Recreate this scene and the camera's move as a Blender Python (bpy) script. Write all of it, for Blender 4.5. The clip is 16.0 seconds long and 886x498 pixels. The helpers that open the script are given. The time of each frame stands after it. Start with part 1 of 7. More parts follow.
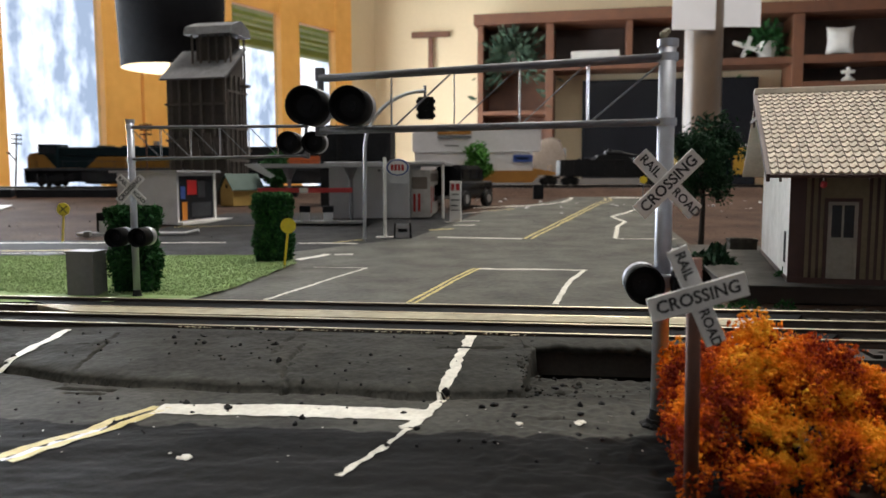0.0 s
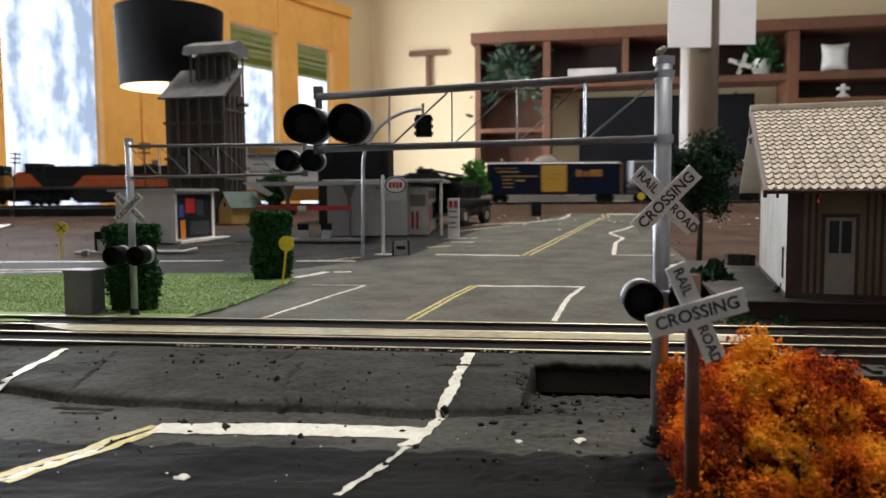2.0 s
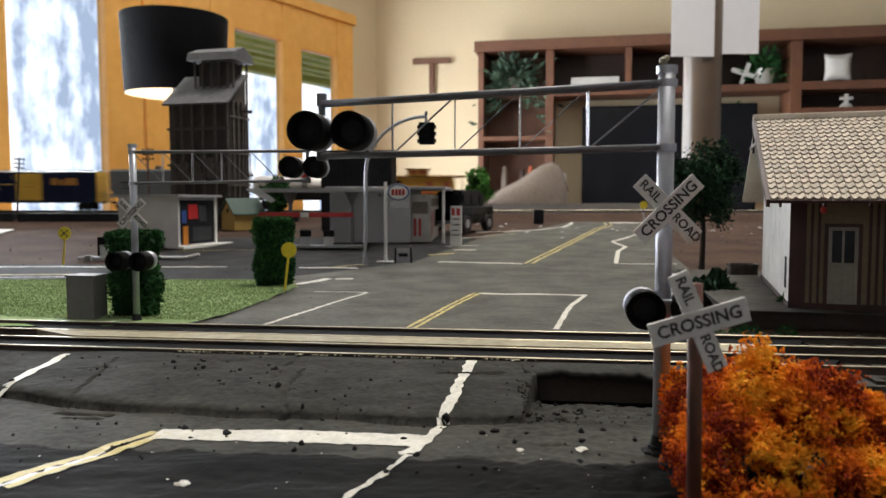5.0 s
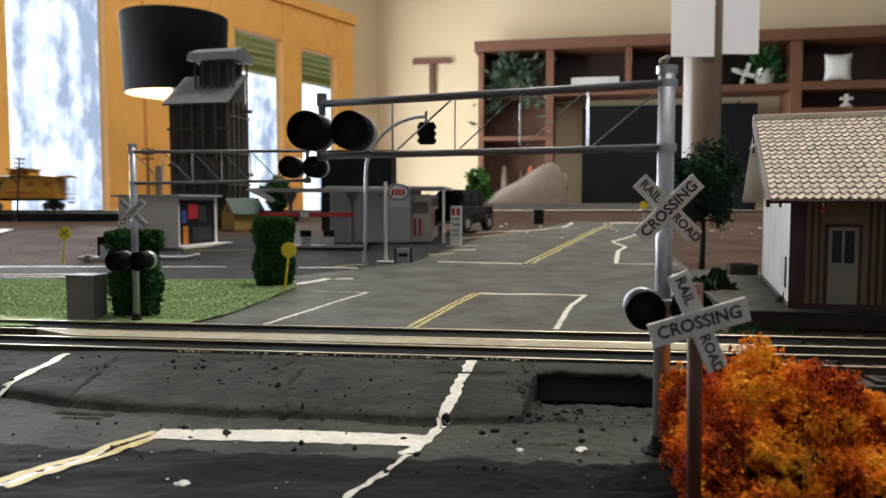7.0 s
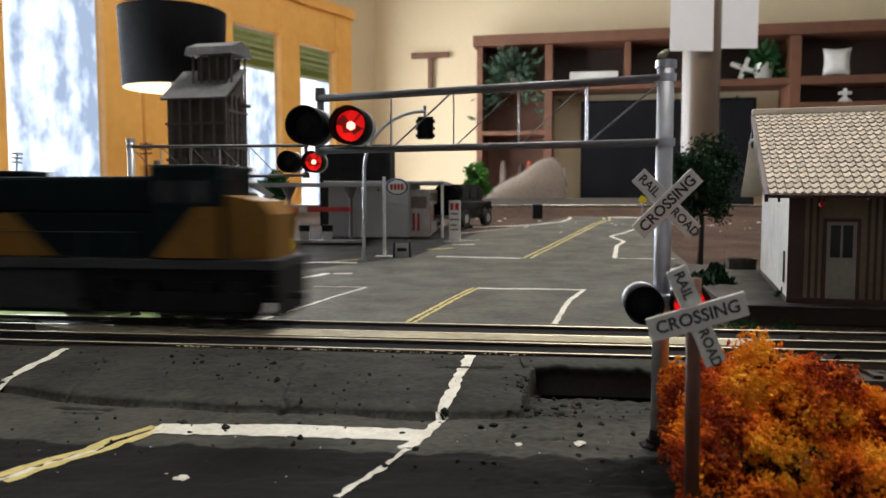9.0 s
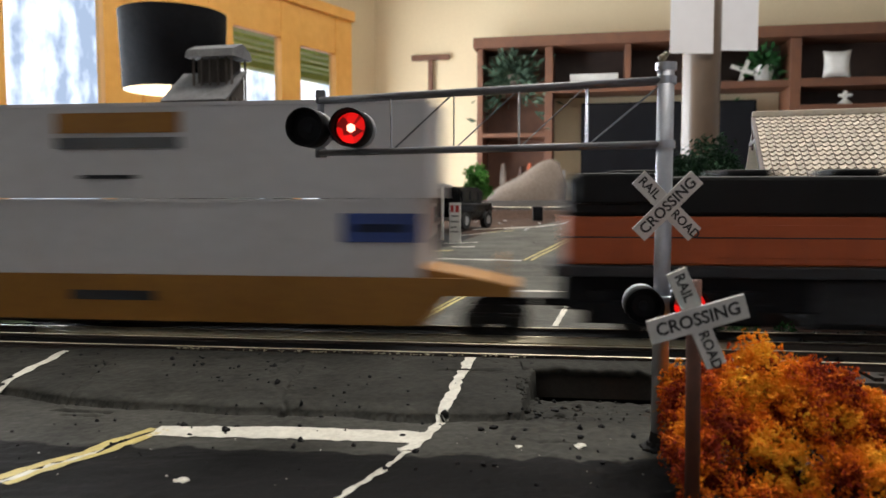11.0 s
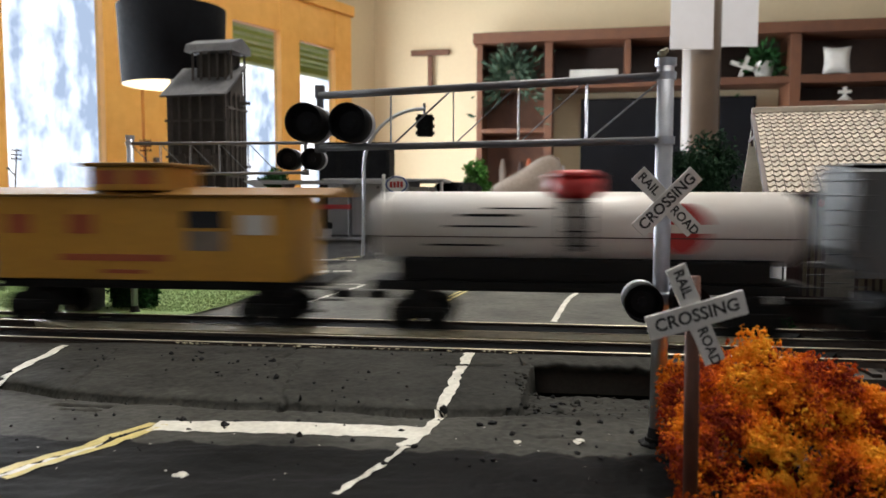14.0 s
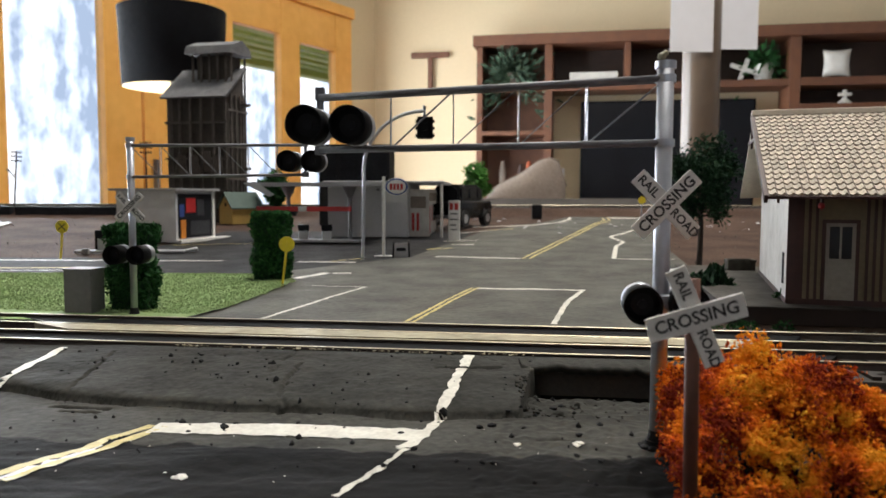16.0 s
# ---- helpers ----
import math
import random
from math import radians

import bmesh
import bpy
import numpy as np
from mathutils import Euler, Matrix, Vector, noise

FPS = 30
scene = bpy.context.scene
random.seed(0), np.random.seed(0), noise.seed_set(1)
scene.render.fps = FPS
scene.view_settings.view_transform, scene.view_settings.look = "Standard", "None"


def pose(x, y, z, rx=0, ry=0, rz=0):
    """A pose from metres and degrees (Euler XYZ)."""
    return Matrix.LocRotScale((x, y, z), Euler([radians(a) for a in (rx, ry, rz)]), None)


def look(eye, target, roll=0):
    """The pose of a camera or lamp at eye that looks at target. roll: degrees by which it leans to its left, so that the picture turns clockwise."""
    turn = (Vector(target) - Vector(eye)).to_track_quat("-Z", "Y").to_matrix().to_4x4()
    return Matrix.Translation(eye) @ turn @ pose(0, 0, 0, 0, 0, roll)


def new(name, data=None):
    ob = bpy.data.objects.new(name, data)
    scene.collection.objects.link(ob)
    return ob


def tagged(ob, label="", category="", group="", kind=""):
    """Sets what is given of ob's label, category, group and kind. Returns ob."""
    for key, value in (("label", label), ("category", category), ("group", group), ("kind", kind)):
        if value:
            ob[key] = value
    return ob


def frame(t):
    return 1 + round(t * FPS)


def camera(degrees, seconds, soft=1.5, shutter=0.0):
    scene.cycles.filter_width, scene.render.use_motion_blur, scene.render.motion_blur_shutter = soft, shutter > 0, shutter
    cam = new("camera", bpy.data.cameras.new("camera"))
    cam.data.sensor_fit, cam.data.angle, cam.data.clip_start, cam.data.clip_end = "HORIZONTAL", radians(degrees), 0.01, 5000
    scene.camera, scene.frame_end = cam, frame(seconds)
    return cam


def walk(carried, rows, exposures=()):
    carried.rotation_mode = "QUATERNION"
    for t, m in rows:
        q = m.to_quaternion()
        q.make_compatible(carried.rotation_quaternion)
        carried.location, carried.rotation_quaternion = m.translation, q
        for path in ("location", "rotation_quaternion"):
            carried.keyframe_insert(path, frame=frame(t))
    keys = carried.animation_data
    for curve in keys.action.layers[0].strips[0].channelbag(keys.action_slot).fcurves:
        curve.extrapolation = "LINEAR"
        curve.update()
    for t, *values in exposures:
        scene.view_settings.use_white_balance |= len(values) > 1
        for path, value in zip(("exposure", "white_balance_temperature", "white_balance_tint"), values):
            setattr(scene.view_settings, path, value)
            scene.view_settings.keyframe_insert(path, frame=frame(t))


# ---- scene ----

# ================= camera =================
EYE = 0.042
LEVEL = 90 - 3.645
cam = camera(60.3, 16.0, soft=1.5, shutter=0.8)
cam.data.dof.use_dof = True
cam.data.dof.focus_distance = 0.21
cam.data.dof.aperture_fstop = 46.0
# seconds, turn to the left, tilt upwards, lean (degrees)
SWAY = [
    (0, -0.037, -1.849, -0.132), (0.5, -0.101, -1.978, -0.233), (1, -0.093, -1.379, -0.35), (1.5, -0.148, -0.428, -0.42),
    (2, -0.171, -0.557, -0.361), (2.5, -0.110, -0.379, -0.319), (3, -0.057, -0.228, -0.264), (3.5, 0.014, -0.061, -0.144),
    (4, -0.010, 0.002, -0.12), (4.6, -0.005, 0.004, -0.06), (6.3, 0.0, 0.0, 0.0), (7, 0.0, 0.0, 0.0), (7.5, 0.0, -0.004, 0.0),
    (8, -0.031, -0.126, -0.015), (8.5, -0.086, -0.317, -0.04), (9, -0.098, -0.394, -0.022), (9.3, -0.1, -0.38, -0.02),
    (11.2, -0.08, -0.215, -0.017), (11.5, -0.075, -0.190, 0.0), (12, -0.035, -0.146, 0.075), (12.5, -0.036, -0.133, 0.098),
    (13, -0.061, -0.216, 0.08), (13.5, -0.104, -0.387, 0.124), (14, -0.143, -0.569, 0.113), (14.5, -0.201, -0.685, 0.077),
    (15, -0.194, -0.666, 0.094), (15.5, -0.168, -0.488, 0.137), (16, -0.153, -0.399, 0.178),
]
walk(cam, [(t, pose(0, 0, EYE, LEVEL + up, 0, left) @ pose(0, 0, 0, 0, 0, lean)) for t, left, up, lean in SWAY],
     [(0, 1.09), (2, 1.10), (4, 1.05), (7, 1.03), (9, 1.06), (11.5, 1.20), (14, 1.19), (15, 1.26), (16, 1.18)])

# ================= world and lights =================
world = bpy.data.worlds.new("world")
scene.world = world
world.use_nodes = True
wn = world.node_tree.nodes
sky = wn.new("ShaderNodeTexSky")
sky.sky_type = "NISHITA"
sky.sun_disc = False
sky.sun_elevation = radians(28)
sky.sun_rotation = radians(-40)
world.node_tree.links.new(sky.outputs[0], wn["Background"].inputs[0])
wn["Background"].inputs[1].default_value = 0.15


def area_lamp(name, eye, target, w, h, watts, colour):
    data = bpy.data.lights.new(name, "AREA")
    data.shape, data.size, data.size_y, data.energy, data.color = "RECTANGLE", w, h, watts, colour
    ob = new(name, data)
    ob.matrix_world = look(eye, target)
    return ob


# ================= materials =================
def mat(name, colour, rough=0.7, metal=0.0, second=None, grain=600.0, amount=0.25, bump=0.15, blotch=60.0, spec=0.5, depth=0.0006):
    m = bpy.data.materials.new(name)
    m.use_nodes = True
    nt = m.node_tree
    n, l = nt.nodes, nt.links
    b = n["Principled BSDF"]
    b.inputs["Roughness"].default_value = rough
    b.inputs["Metallic"].default_value = metal
    b.inputs["Specular IOR Level"].default_value = spec
    second = second or tuple(c * (1 - amount) for c in colour)
    co = n.new("ShaderNodeTexCoord")
    fine = n.new("ShaderNodeTexNoise")
    fine.inputs["Scale"].default_value, fine.inputs["Detail"].default_value = grain, 5
    big = n.new("ShaderNodeTexNoise")
    big.inputs["Scale"].default_value, big.inputs["Detail"].default_value = blotch, 4
    for t in (fine, big):
        l.new(co.outputs["Object"], t.inputs["Vector"])
    add = n.new("ShaderNodeMath")
    add.operation = "ADD"
    l.new(fine.outputs["Fac"], add.inputs[0])
    l.new(big.outputs["Fac"], add.inputs[1])
    mr = n.new("ShaderNodeMapRange")
    mr.inputs["From Min"].default_value, mr.inputs["From Max"].default_value = 0.7, 1.3
    l.new(add.outputs[0], mr.inputs["Value"])
    mix = n.new("ShaderNodeMix")
    mix.data_type = "RGBA"
    mix.inputs[6].default_value, mix.inputs[7].default_value = (*colour, 1), (*second, 1)
    l.new(mr.outputs[0], mix.inputs[0])
    l.new(mix.outputs[2], b.inputs["Base Color"])
    rr = n.new("ShaderNodeMapRange")
    rr.inputs["To Min"].default_value, rr.inputs["To Max"].default_value = max(0.03, rough - 0.12), min(1, rough + 0.12)
    l.new(big.outputs["Fac"], rr.inputs["Value"])
    l.new(rr.outputs[0], b.inputs["Roughness"])
    if bump:
        bp = n.new("ShaderNodeBump")
        bp.inputs["Strength"].default_value, bp.inputs["Distance"].default_value = bump, depth
        l.new(fine.outputs["Fac"], bp.inputs["Height"])
        l.new(bp.outputs[0], b.inputs["Normal"])
    return m


def glow(name, colour, strength):
    m = bpy.data.materials.new(name)
    m.use_nodes = True
    b = m.node_tree.nodes["Principled BSDF"]
    b.inputs["Base Color"].default_value = (*colour, 1)
    b.inputs["Emission Color"].default_value = (*colour, 1)
    b.inputs["Emission Strength"].default_value = strength
    return m


def island_mat(name, stops, rough=0.9, blotch=45.0, mixin=0.6, bump=0.3):
    """Colour by piece, mixed with a slow noise, through a ramp."""
    m = bpy.data.materials.new(name)
    m.use_nodes = True
    n, l = m.node_tree.nodes, m.node_tree.links
    b = n["Principled BSDF"]
    b.inputs["Roughness"].default_value = rough
    b.inputs["Specular IOR Level"].default_value = 0.2
    g = n.new("ShaderNodeNewGeometry")
    co = n.new("ShaderNodeTexCoord")
    t = n.new("ShaderNodeTexNoise")
    t.inputs["Scale"].default_value, t.inputs["Detail"].default_value = blotch, 3
    l.new(co.outputs["Object"], t.inputs["Vector"])
    sp = n.new("ShaderNodeMapRange")
    sp.inputs["From Min"].default_value, sp.inputs["From Max"].default_value = 0.3, 0.7
    l.new(t.outputs["Fac"], sp.inputs["Value"])
    mx = n.new("ShaderNodeMix")
    mx.inputs[0].default_value = mixin
    l.new(g.outputs["Random Per Island"], mx.inputs[2])
    l.new(sp.outputs[0], mx.inputs[3])
    r = n.new("ShaderNodeValToRGB")
    e = r.color_ramp.elements
    e[0].position, e[0].color = stops[0][0], (*stops[0][1], 1)
    e[1].position, e[1].color = stops[-1][0], (*stops[-1][1], 1)
    for p, c in stops[1:-1]:
        k = e.new(p)
        k.color = (*c, 1)
    l.new(mx.outputs[0], r.inputs[0])
    l.new(r.outputs[0], b.inputs["Base Color"])
    return m


def piece_mat(name, a, b2, rough=0.75, grain=800.0):
    """Colour varies from piece to piece, with a fine grain."""
    m = mat(name, a, rough, second=b2, grain=grain)
    n, l = m.node_tree.nodes, m.node_tree.links
    info = n.new("ShaderNodeObjectInfo")
    hs = n.new("ShaderNodeHueSaturation")
    mr = n.new("ShaderNodeMapRange")
    mr.inputs["To Min"].default_value, mr.inputs["To Max"].default_value = 0.8, 1.12
    l.new(info.outputs["Random"], mr.inputs["Value"])
    l.new(mr.outputs[0], hs.inputs["Value"])
    bs = n["Principled BSDF"]
    old = bs.inputs["Base Color"].links[0].from_socket
    l.new(old, hs.inputs["Color"])
    l.new(hs.outputs[0], bs.inputs["Base Color"])
    return m


M = {}
M["asphalt"] = mat("asphalt", (0.043, 0.0425, 0.037), 0.75, second=(0.020, 0.0198, 0.0178), grain=620, blotch=55, bump=0.4, spec=0.06)
M["street"] = mat("street", (0.105, 0.103, 0.088), 0.62, second=(0.042, 0.042, 0.037), grain=420, blotch=42, bump=0.9, spec=0.15)
M["asphalt_dark"] = mat("asphalt_dark", (0.03, 0.03, 0.031), 0.7, second=(0.015, 0.015, 0.016), grain=500, blotch=60, bump=0.5, spec=0.08)
M["dirt"] = mat("dirt", (0.085, 0.053, 0.039), 0.8, second=(0.036, 0.024, 0.019), grain=380, blotch=22, bump=0.9, spec=0.05)
M["paint_white"] = mat("paint_white", (0.72, 0.70, 0.62), 0.5, second=(0.48, 0.46, 0.40), grain=900, blotch=200)
M["paint_yellow"] = mat("paint_yellow", (0.60, 0.49, 0.15), 0.5, second=(0.40, 0.33, 0.12), grain=900, blotch=260)
M["steel"] = mat("steel", (0.50, 0.525, 0.58), 0.42, 0.8, second=(0.40, 0.415, 0.46), grain=500, blotch=80, bump=0.05)
M["steel_dull"] = mat("steel_dull", (0.2, 0.2, 0.215), 0.5, 0.4, second=(0.14, 0.14, 0.15), grain=500, blotch=80, bump=0.08)
M["chrome"] = mat("chrome", (0.75, 0.77, 0.8), 0.2, 1.0, bump=0)
M["rail"] = mat("rail", (0.66, 0.60, 0.46), 0.34, 1.0, second=(0.44, 0.38, 0.27), grain=300, blotch=40, bump=0.05)
M["rail_side"] = mat("rail_side", (0.06, 0.04, 0.03), 0.7, second=(0.03, 0.022, 0.018))
M["tie"] = mat("tie", (0.035, 0.028, 0.022), 0.85, second=(0.018, 0.015, 0.012), grain=900)
M["ballast"] = island_mat("ballast", [(0.0, (0.03, 0.03, 0.028)), (0.5, (0.09, 0.085, 0.075)), (1.0, (0.2, 0.19, 0.17))], 0.9, 60, 0.3)
M["panel"] = mat("panel", (0.42, 0.375, 0.255), 0.55, second=(0.24, 0.215, 0.15), grain=300, blotch=60, spec=0.25)
M["black"] = mat("black", (0.008, 0.008, 0.009), 0.5, second=(0.005, 0.005, 0.006), bump=0.05, spec=0.15)
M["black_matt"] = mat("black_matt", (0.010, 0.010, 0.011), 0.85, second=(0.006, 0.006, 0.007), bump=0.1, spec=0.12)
M["lens_off"] = mat("lens_off", (0.06, 0.01, 0.01), 0.15, second=(0.03, 0.004, 0.004), bump=0)
M["lens_on"] = glow("lens_on", (0.75, 0.004, 0.003), 0.05)
_n, _l = M["lens_on"].node_tree.nodes, M["lens_on"].node_tree.links
_facet = _n.new("ShaderNodeTexVoronoi")
_facet.inputs["Scale"].default_value = 420
_co = _n.new("ShaderNodeTexCoord")
_l.new(_co.outputs["Object"], _facet.inputs["Vector"])
_span = _n.new("ShaderNodeMapRange")
_span.inputs["From Min"].default_value, _span.inputs["From Max"].default_value = 0.2, 0.8
_span.inputs["To Min"].default_value, _span.inputs["To Max"].default_value = 0.03, 0.62
_l.new(_facet.outputs["Color"], _span.inputs["Value"])
_l.new(_span.outputs[0], _n["Principled BSDF"].inputs["Emission Strength"])
_n["Principled BSDF"].inputs["Base Color"].default_value = (0.10, 0.002, 0.002, 1)
M["bulb"] = glow("bulb", (1.0, 0.25, 0.16), 2.6)
M["sign_white"] = mat("sign_white", (0.8, 0.79, 0.76), 0.45, second=(0.62, 0.61, 0.58), bump=0.03)
M["sign_yellow"] = mat("sign_yellow", (0.75, 0.58, 0.02), 0.5, second=(0.6, 0.45, 0.02), bump=0.03)
M["lettering"] = mat("lettering", (0.015, 0.015, 0.015), 0.5, bump=0)
M["cabinet_grey"] = mat("cabinet_grey", (0.2, 0.2, 0.195), 0.55, second=(0.16, 0.16, 0.155), bump=0.05)
M["hedge"] = island_mat("hedge", [(0.0, (0.008, 0.028, 0.010)), (0.5, (0.018, 0.075, 0.02)), (1.0, (0.045, 0.14, 0.04))], 0.9, 150, 0.35)
M["tree_leaf"] = island_mat("tree_leaf", [(0.0, (0.005, 0.016, 0.008)), (0.6, (0.012, 0.04, 0.018)), (1.0, (0.03, 0.08, 0.035))], 0.85, 120, 0.35)
M["leaf_bright"] = island_mat("leaf_bright", [(0.0, (0.03, 0.12, 0.02)), (1.0, (0.12, 0.32, 0.06))], 0.8, 60, 0.4)
M["leaf_grey"] = island_mat("leaf_grey", [(0.0, (0.03, 0.06, 0.04)), (1.0, (0.12, 0.18, 0.12))], 0.8, 20, 0.4)
M["orange_bush"] = island_mat("orange_bush", [(0.0, (0.15, 0.016, 0.008)), (0.35, (0.26, 0.028, 0.009)), (0.45, (0.64, 0.12, 0.011)), (0.62, (0.90, 0.28, 0.014)), (1.0, (0.97, 0.60, 0.05))], 0.9, 128, 0.80)
M["grass"] = island_mat("grass", [(0.0, (0.25, 0.34, 0.16)), (0.5, (0.33, 0.43, 0.215)), (1.0, (0.42, 0.51, 0.29))], 0.9, 60, 0.5)
M["grass_mat"] = mat("grass_mat", (0.26, 0.37, 0.15), 0.9, second=(0.19, 0.28, 0.11), grain=900, blotch=50, bump=0.6)
M["bark"] = mat("bark", (0.03, 0.022, 0.018), 0.85, bump=0.4)
M["post_rust"] = mat("post_rust", (0.14, 0.045, 0.025), 0.6, second=(0.07, 0.03, 0.02), grain=400, blotch=120)
M["roof_tile"] = piece_mat("roof_tile", (0.56, 0.49, 0.40), (0.42, 0.365, 0.295))
M["roof_ridge"] = mat("roof_ridge", (0.78, 0.71, 0.6), 0.65, second=(0.62, 0.56, 0.47))
M["wall_cream"] = mat("wall_cream", (0.60, 0.575, 0.54), 0.7, second=(0.42, 0.40, 0.37), grain=300, blotch=60)
M["siding"] = mat("siding", (0.22, 0.178, 0.105), 0.7, second=(0.155, 0.124, 0.075), grain=500)
M["batten"] = mat("batten", (0.055, 0.026, 0.020), 0.65, second=(0.038, 0.018, 0.015))
M["trim_brown"] = mat("trim_brown", (0.055, 0.02, 0.016), 0.6, second=(0.035, 0.014, 0.012))
M["door_cream"] = mat("door_cream", (0.33, 0.31, 0.265), 0.6)
M["dark_glass"] = mat("dark_glass", (0.010, 0.011, 0.014), 0.2, bump=0, spec=0.25)
M["platform"] = mat("platform", (0.085, 0.08, 0.07), 0.8, second=(0.04, 0.036, 0.032), grain=350, blotch=70, bump=0.6, spec=0.15)
M["platform_side"] = mat("platform_side", (0.03, 0.018, 0.014), 0.8)
M["tower_wood"] = mat("tower_wood", (0.10, 0.085, 0.075), 0.8, second=(0.055, 0.047, 0.042), grain=400)
M["tower_board"] = mat("tower_board", (0.055, 0.044, 0.037), 0.85, second=(0.03, 0.025, 0.022), grain=400)
M["tower_roof"] = mat("tower_roof", (0.13, 0.13, 0.135), 0.75, second=(0.075, 0.075, 0.08), grain=300)
M["plaster"] = mat("plaster", (0.52, 0.52, 0.53), 0.6, second=(0.45, 0.45, 0.46), bump=0.03)
M["grey_roof"] = mat("grey_roof", (0.36, 0.36, 0.37), 0.6, second=(0.28, 0.28, 0.29), bump=0.05)
M["red"] = mat("red", (0.5, 0.02, 0.02), 0.45, second=(0.38, 0.015, 0.015), bump=0.03)
M["blue"] = mat("blue", (0.03, 0.07, 0.28), 0.5, bump=0.03)
M["orange_paint"] = mat("orange_paint", (0.65, 0.22, 0.02), 0.5, bump=0.03)
M["shed_yellow"] = mat("shed_yellow", (0.42, 0.28, 0.075), 0.7, second=(0.33, 0.21, 0.06))
M["shed_roof"] = mat("shed_roof", (0.05, 0.085, 0.07), 0.7)
M["car_black"] = mat("car_black", (0.006, 0.006, 0.007), 0.25, bump=0, spec=0.25)
M["tyre"] = mat("tyre", (0.015, 0.015, 0.015), 0.8)
M["silver"] = mat("silver", (0.5, 0.5, 0.52), 0.3, 0.8, bump=0)
# rolling stock
M["loco_green"] = mat("loco_green", (0.004, 0.011, 0.014), 0.5, second=(0.003, 0.008, 0.010), bump=0.05, spec=0.08)
M["loco_yellow"] = mat("loco_yellow", (0.22, 0.105, 0.012), 0.5, second=(0.165, 0.078, 0.010), bump=0.05, spec=0.25)
M["loco_orange"] = mat("loco_orange", (0.55, 0.11, 0.02), 0.45, second=(0.42, 0.08, 0.015), bump=0.05)
M["under"] = mat("under", (0.020, 0.021, 0.024), 0.65, second=(0.011, 0.011, 0.013), spec=0.08)
M["frame_grey"] = mat("frame_grey", (0.055, 0.058, 0.064), 0.6, second=(0.035, 0.036, 0.040), spec=0.08)
M["truck_black"] = mat("truck_black", (0.012, 0.0115, 0.0115), 0.75, spec=0.2)
M["container"] = mat("container", (0.64, 0.63, 0.64), 0.5, second=(0.56, 0.55, 0.56), grain=300, blotch=30, bump=0.04)
M["well_yellow"] = mat("well_yellow", (0.36, 0.16, 0.016), 0.5, second=(0.26, 0.11, 0.012))
M["gondola"] = mat("gondola", (0.011, 0.011, 0.012), 0.55, second=(0.008, 0.008, 0.009), spec=0.2)
M["boxcar_blue"] = mat("boxcar_blue", (0.009, 0.013, 0.034), 0.5, second=(0.007, 0.01, 0.026), spec=0.08)
M["boxcar_yellow"] = mat("boxcar_yellow", (0.55, 0.33, 0.03), 0.5, second=(0.45, 0.26, 0.025))
M["car_roof"] = mat("car_roof", (0.5, 0.5, 0.5), 0.4, 0.5, second=(0.4, 0.4, 0.4))
M["hopper"] = mat("hopper", (0.112, 0.119, 0.124), 0.55, second=(0.085, 0.091, 0.096), grain=300, blotch=20)
M["hopper_low"] = mat("hopper_low", (0.045, 0.047, 0.05), 0.65, second=(0.03, 0.031, 0.033), grain=300, blotch=30)
M["tank_white"] = mat("tank_white", (0.74, 0.70, 0.66), 0.4, second=(0.64, 0.60, 0.56), bump=0.03)
M["caboose"] = mat("caboose", (0.60, 0.30, 0.03), 0.5, second=(0.48, 0.23, 0.025), bump=0.05)
M["caboose_red"] = mat("caboose_red", (0.42, 0.09, 0.03), 0.5)
# room
M["wall_paint"] = mat("wall_paint", (0.69, 0.565, 0.37), 0.8, second=(0.65, 0.53, 0.345), grain=60, blotch=2, bump=0.05)
M["wall_white"] = mat("wall_white", (0.70, 0.71, 0.73), 0.85, second=(0.66, 0.67, 0.69), grain=60, blotch=2, bump=0.05)
M["ceiling_paint"] = mat("ceiling_paint", (0.8, 0.78, 0.72), 0.85, grain=60, blotch=2, amount=0.05)
M["floor_wood"] = mat("floor_wood", (0.2, 0.11, 0.06), 0.45, second=(0.12, 0.065, 0.035), grain=12, blotch=2)
M["door_pine"] = mat("door_pine", (0.93, 0.50, 0.12), 0.45, second=(0.82, 0.40, 0.08), grain=20, blotch=3, bump=0.05)
M["shelf_wood"] = mat("shelf_wood", (0.165, 0.066, 0.031), 0.55, second=(0.11, 0.045, 0.026), grain=25, blotch=3, bump=0.1)
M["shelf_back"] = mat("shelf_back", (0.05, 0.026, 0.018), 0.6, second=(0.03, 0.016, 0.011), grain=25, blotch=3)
M["screen"] = mat("screen", (0.004, 0.004, 0.006), 0.16, bump=0, grain=3, blotch=1, spec=0.3)
M["shade_black"] = mat("shade_black", (0.004, 0.004, 0.005), 0.9, grain=200, bump=0.1, spec=0.08)
M["shade_in"] = glow("shade_in", (1.0, 0.86, 0.6), 0.62)
M["post_brown"] = mat("post_brown", (0.115, 0.078, 0.052), 0.35, second=(0.09, 0.062, 0.042), grain=30, blotch=4, bump=0.03)
M["paper"] = mat("paper", (0.70, 0.70, 0.73), 0.8, second=(0.66, 0.66, 0.69), grain=40, blotch=6, bump=0.02)
M["fabric"] = mat("fabric", (0.25, 0.205, 0.17), 0.9, second=(0.17, 0.135, 0.11), grain=200, blotch=14, bump=0.3)
M["fabric_dark"] = mat("fabric_dark", (0.06, 0.05, 0.045), 0.9, second=(0.04, 0.035, 0.03), grain=200, blotch=14, bump=0.3)
M["ceramic"] = mat("ceramic", (0.75, 0.73, 0.68), 0.35, bump=0.02, grain=20, blotch=4)
M["table_wood"] = mat("table_wood", (0.18, 0.1, 0.055), 0.6, grain=40, blotch=6)


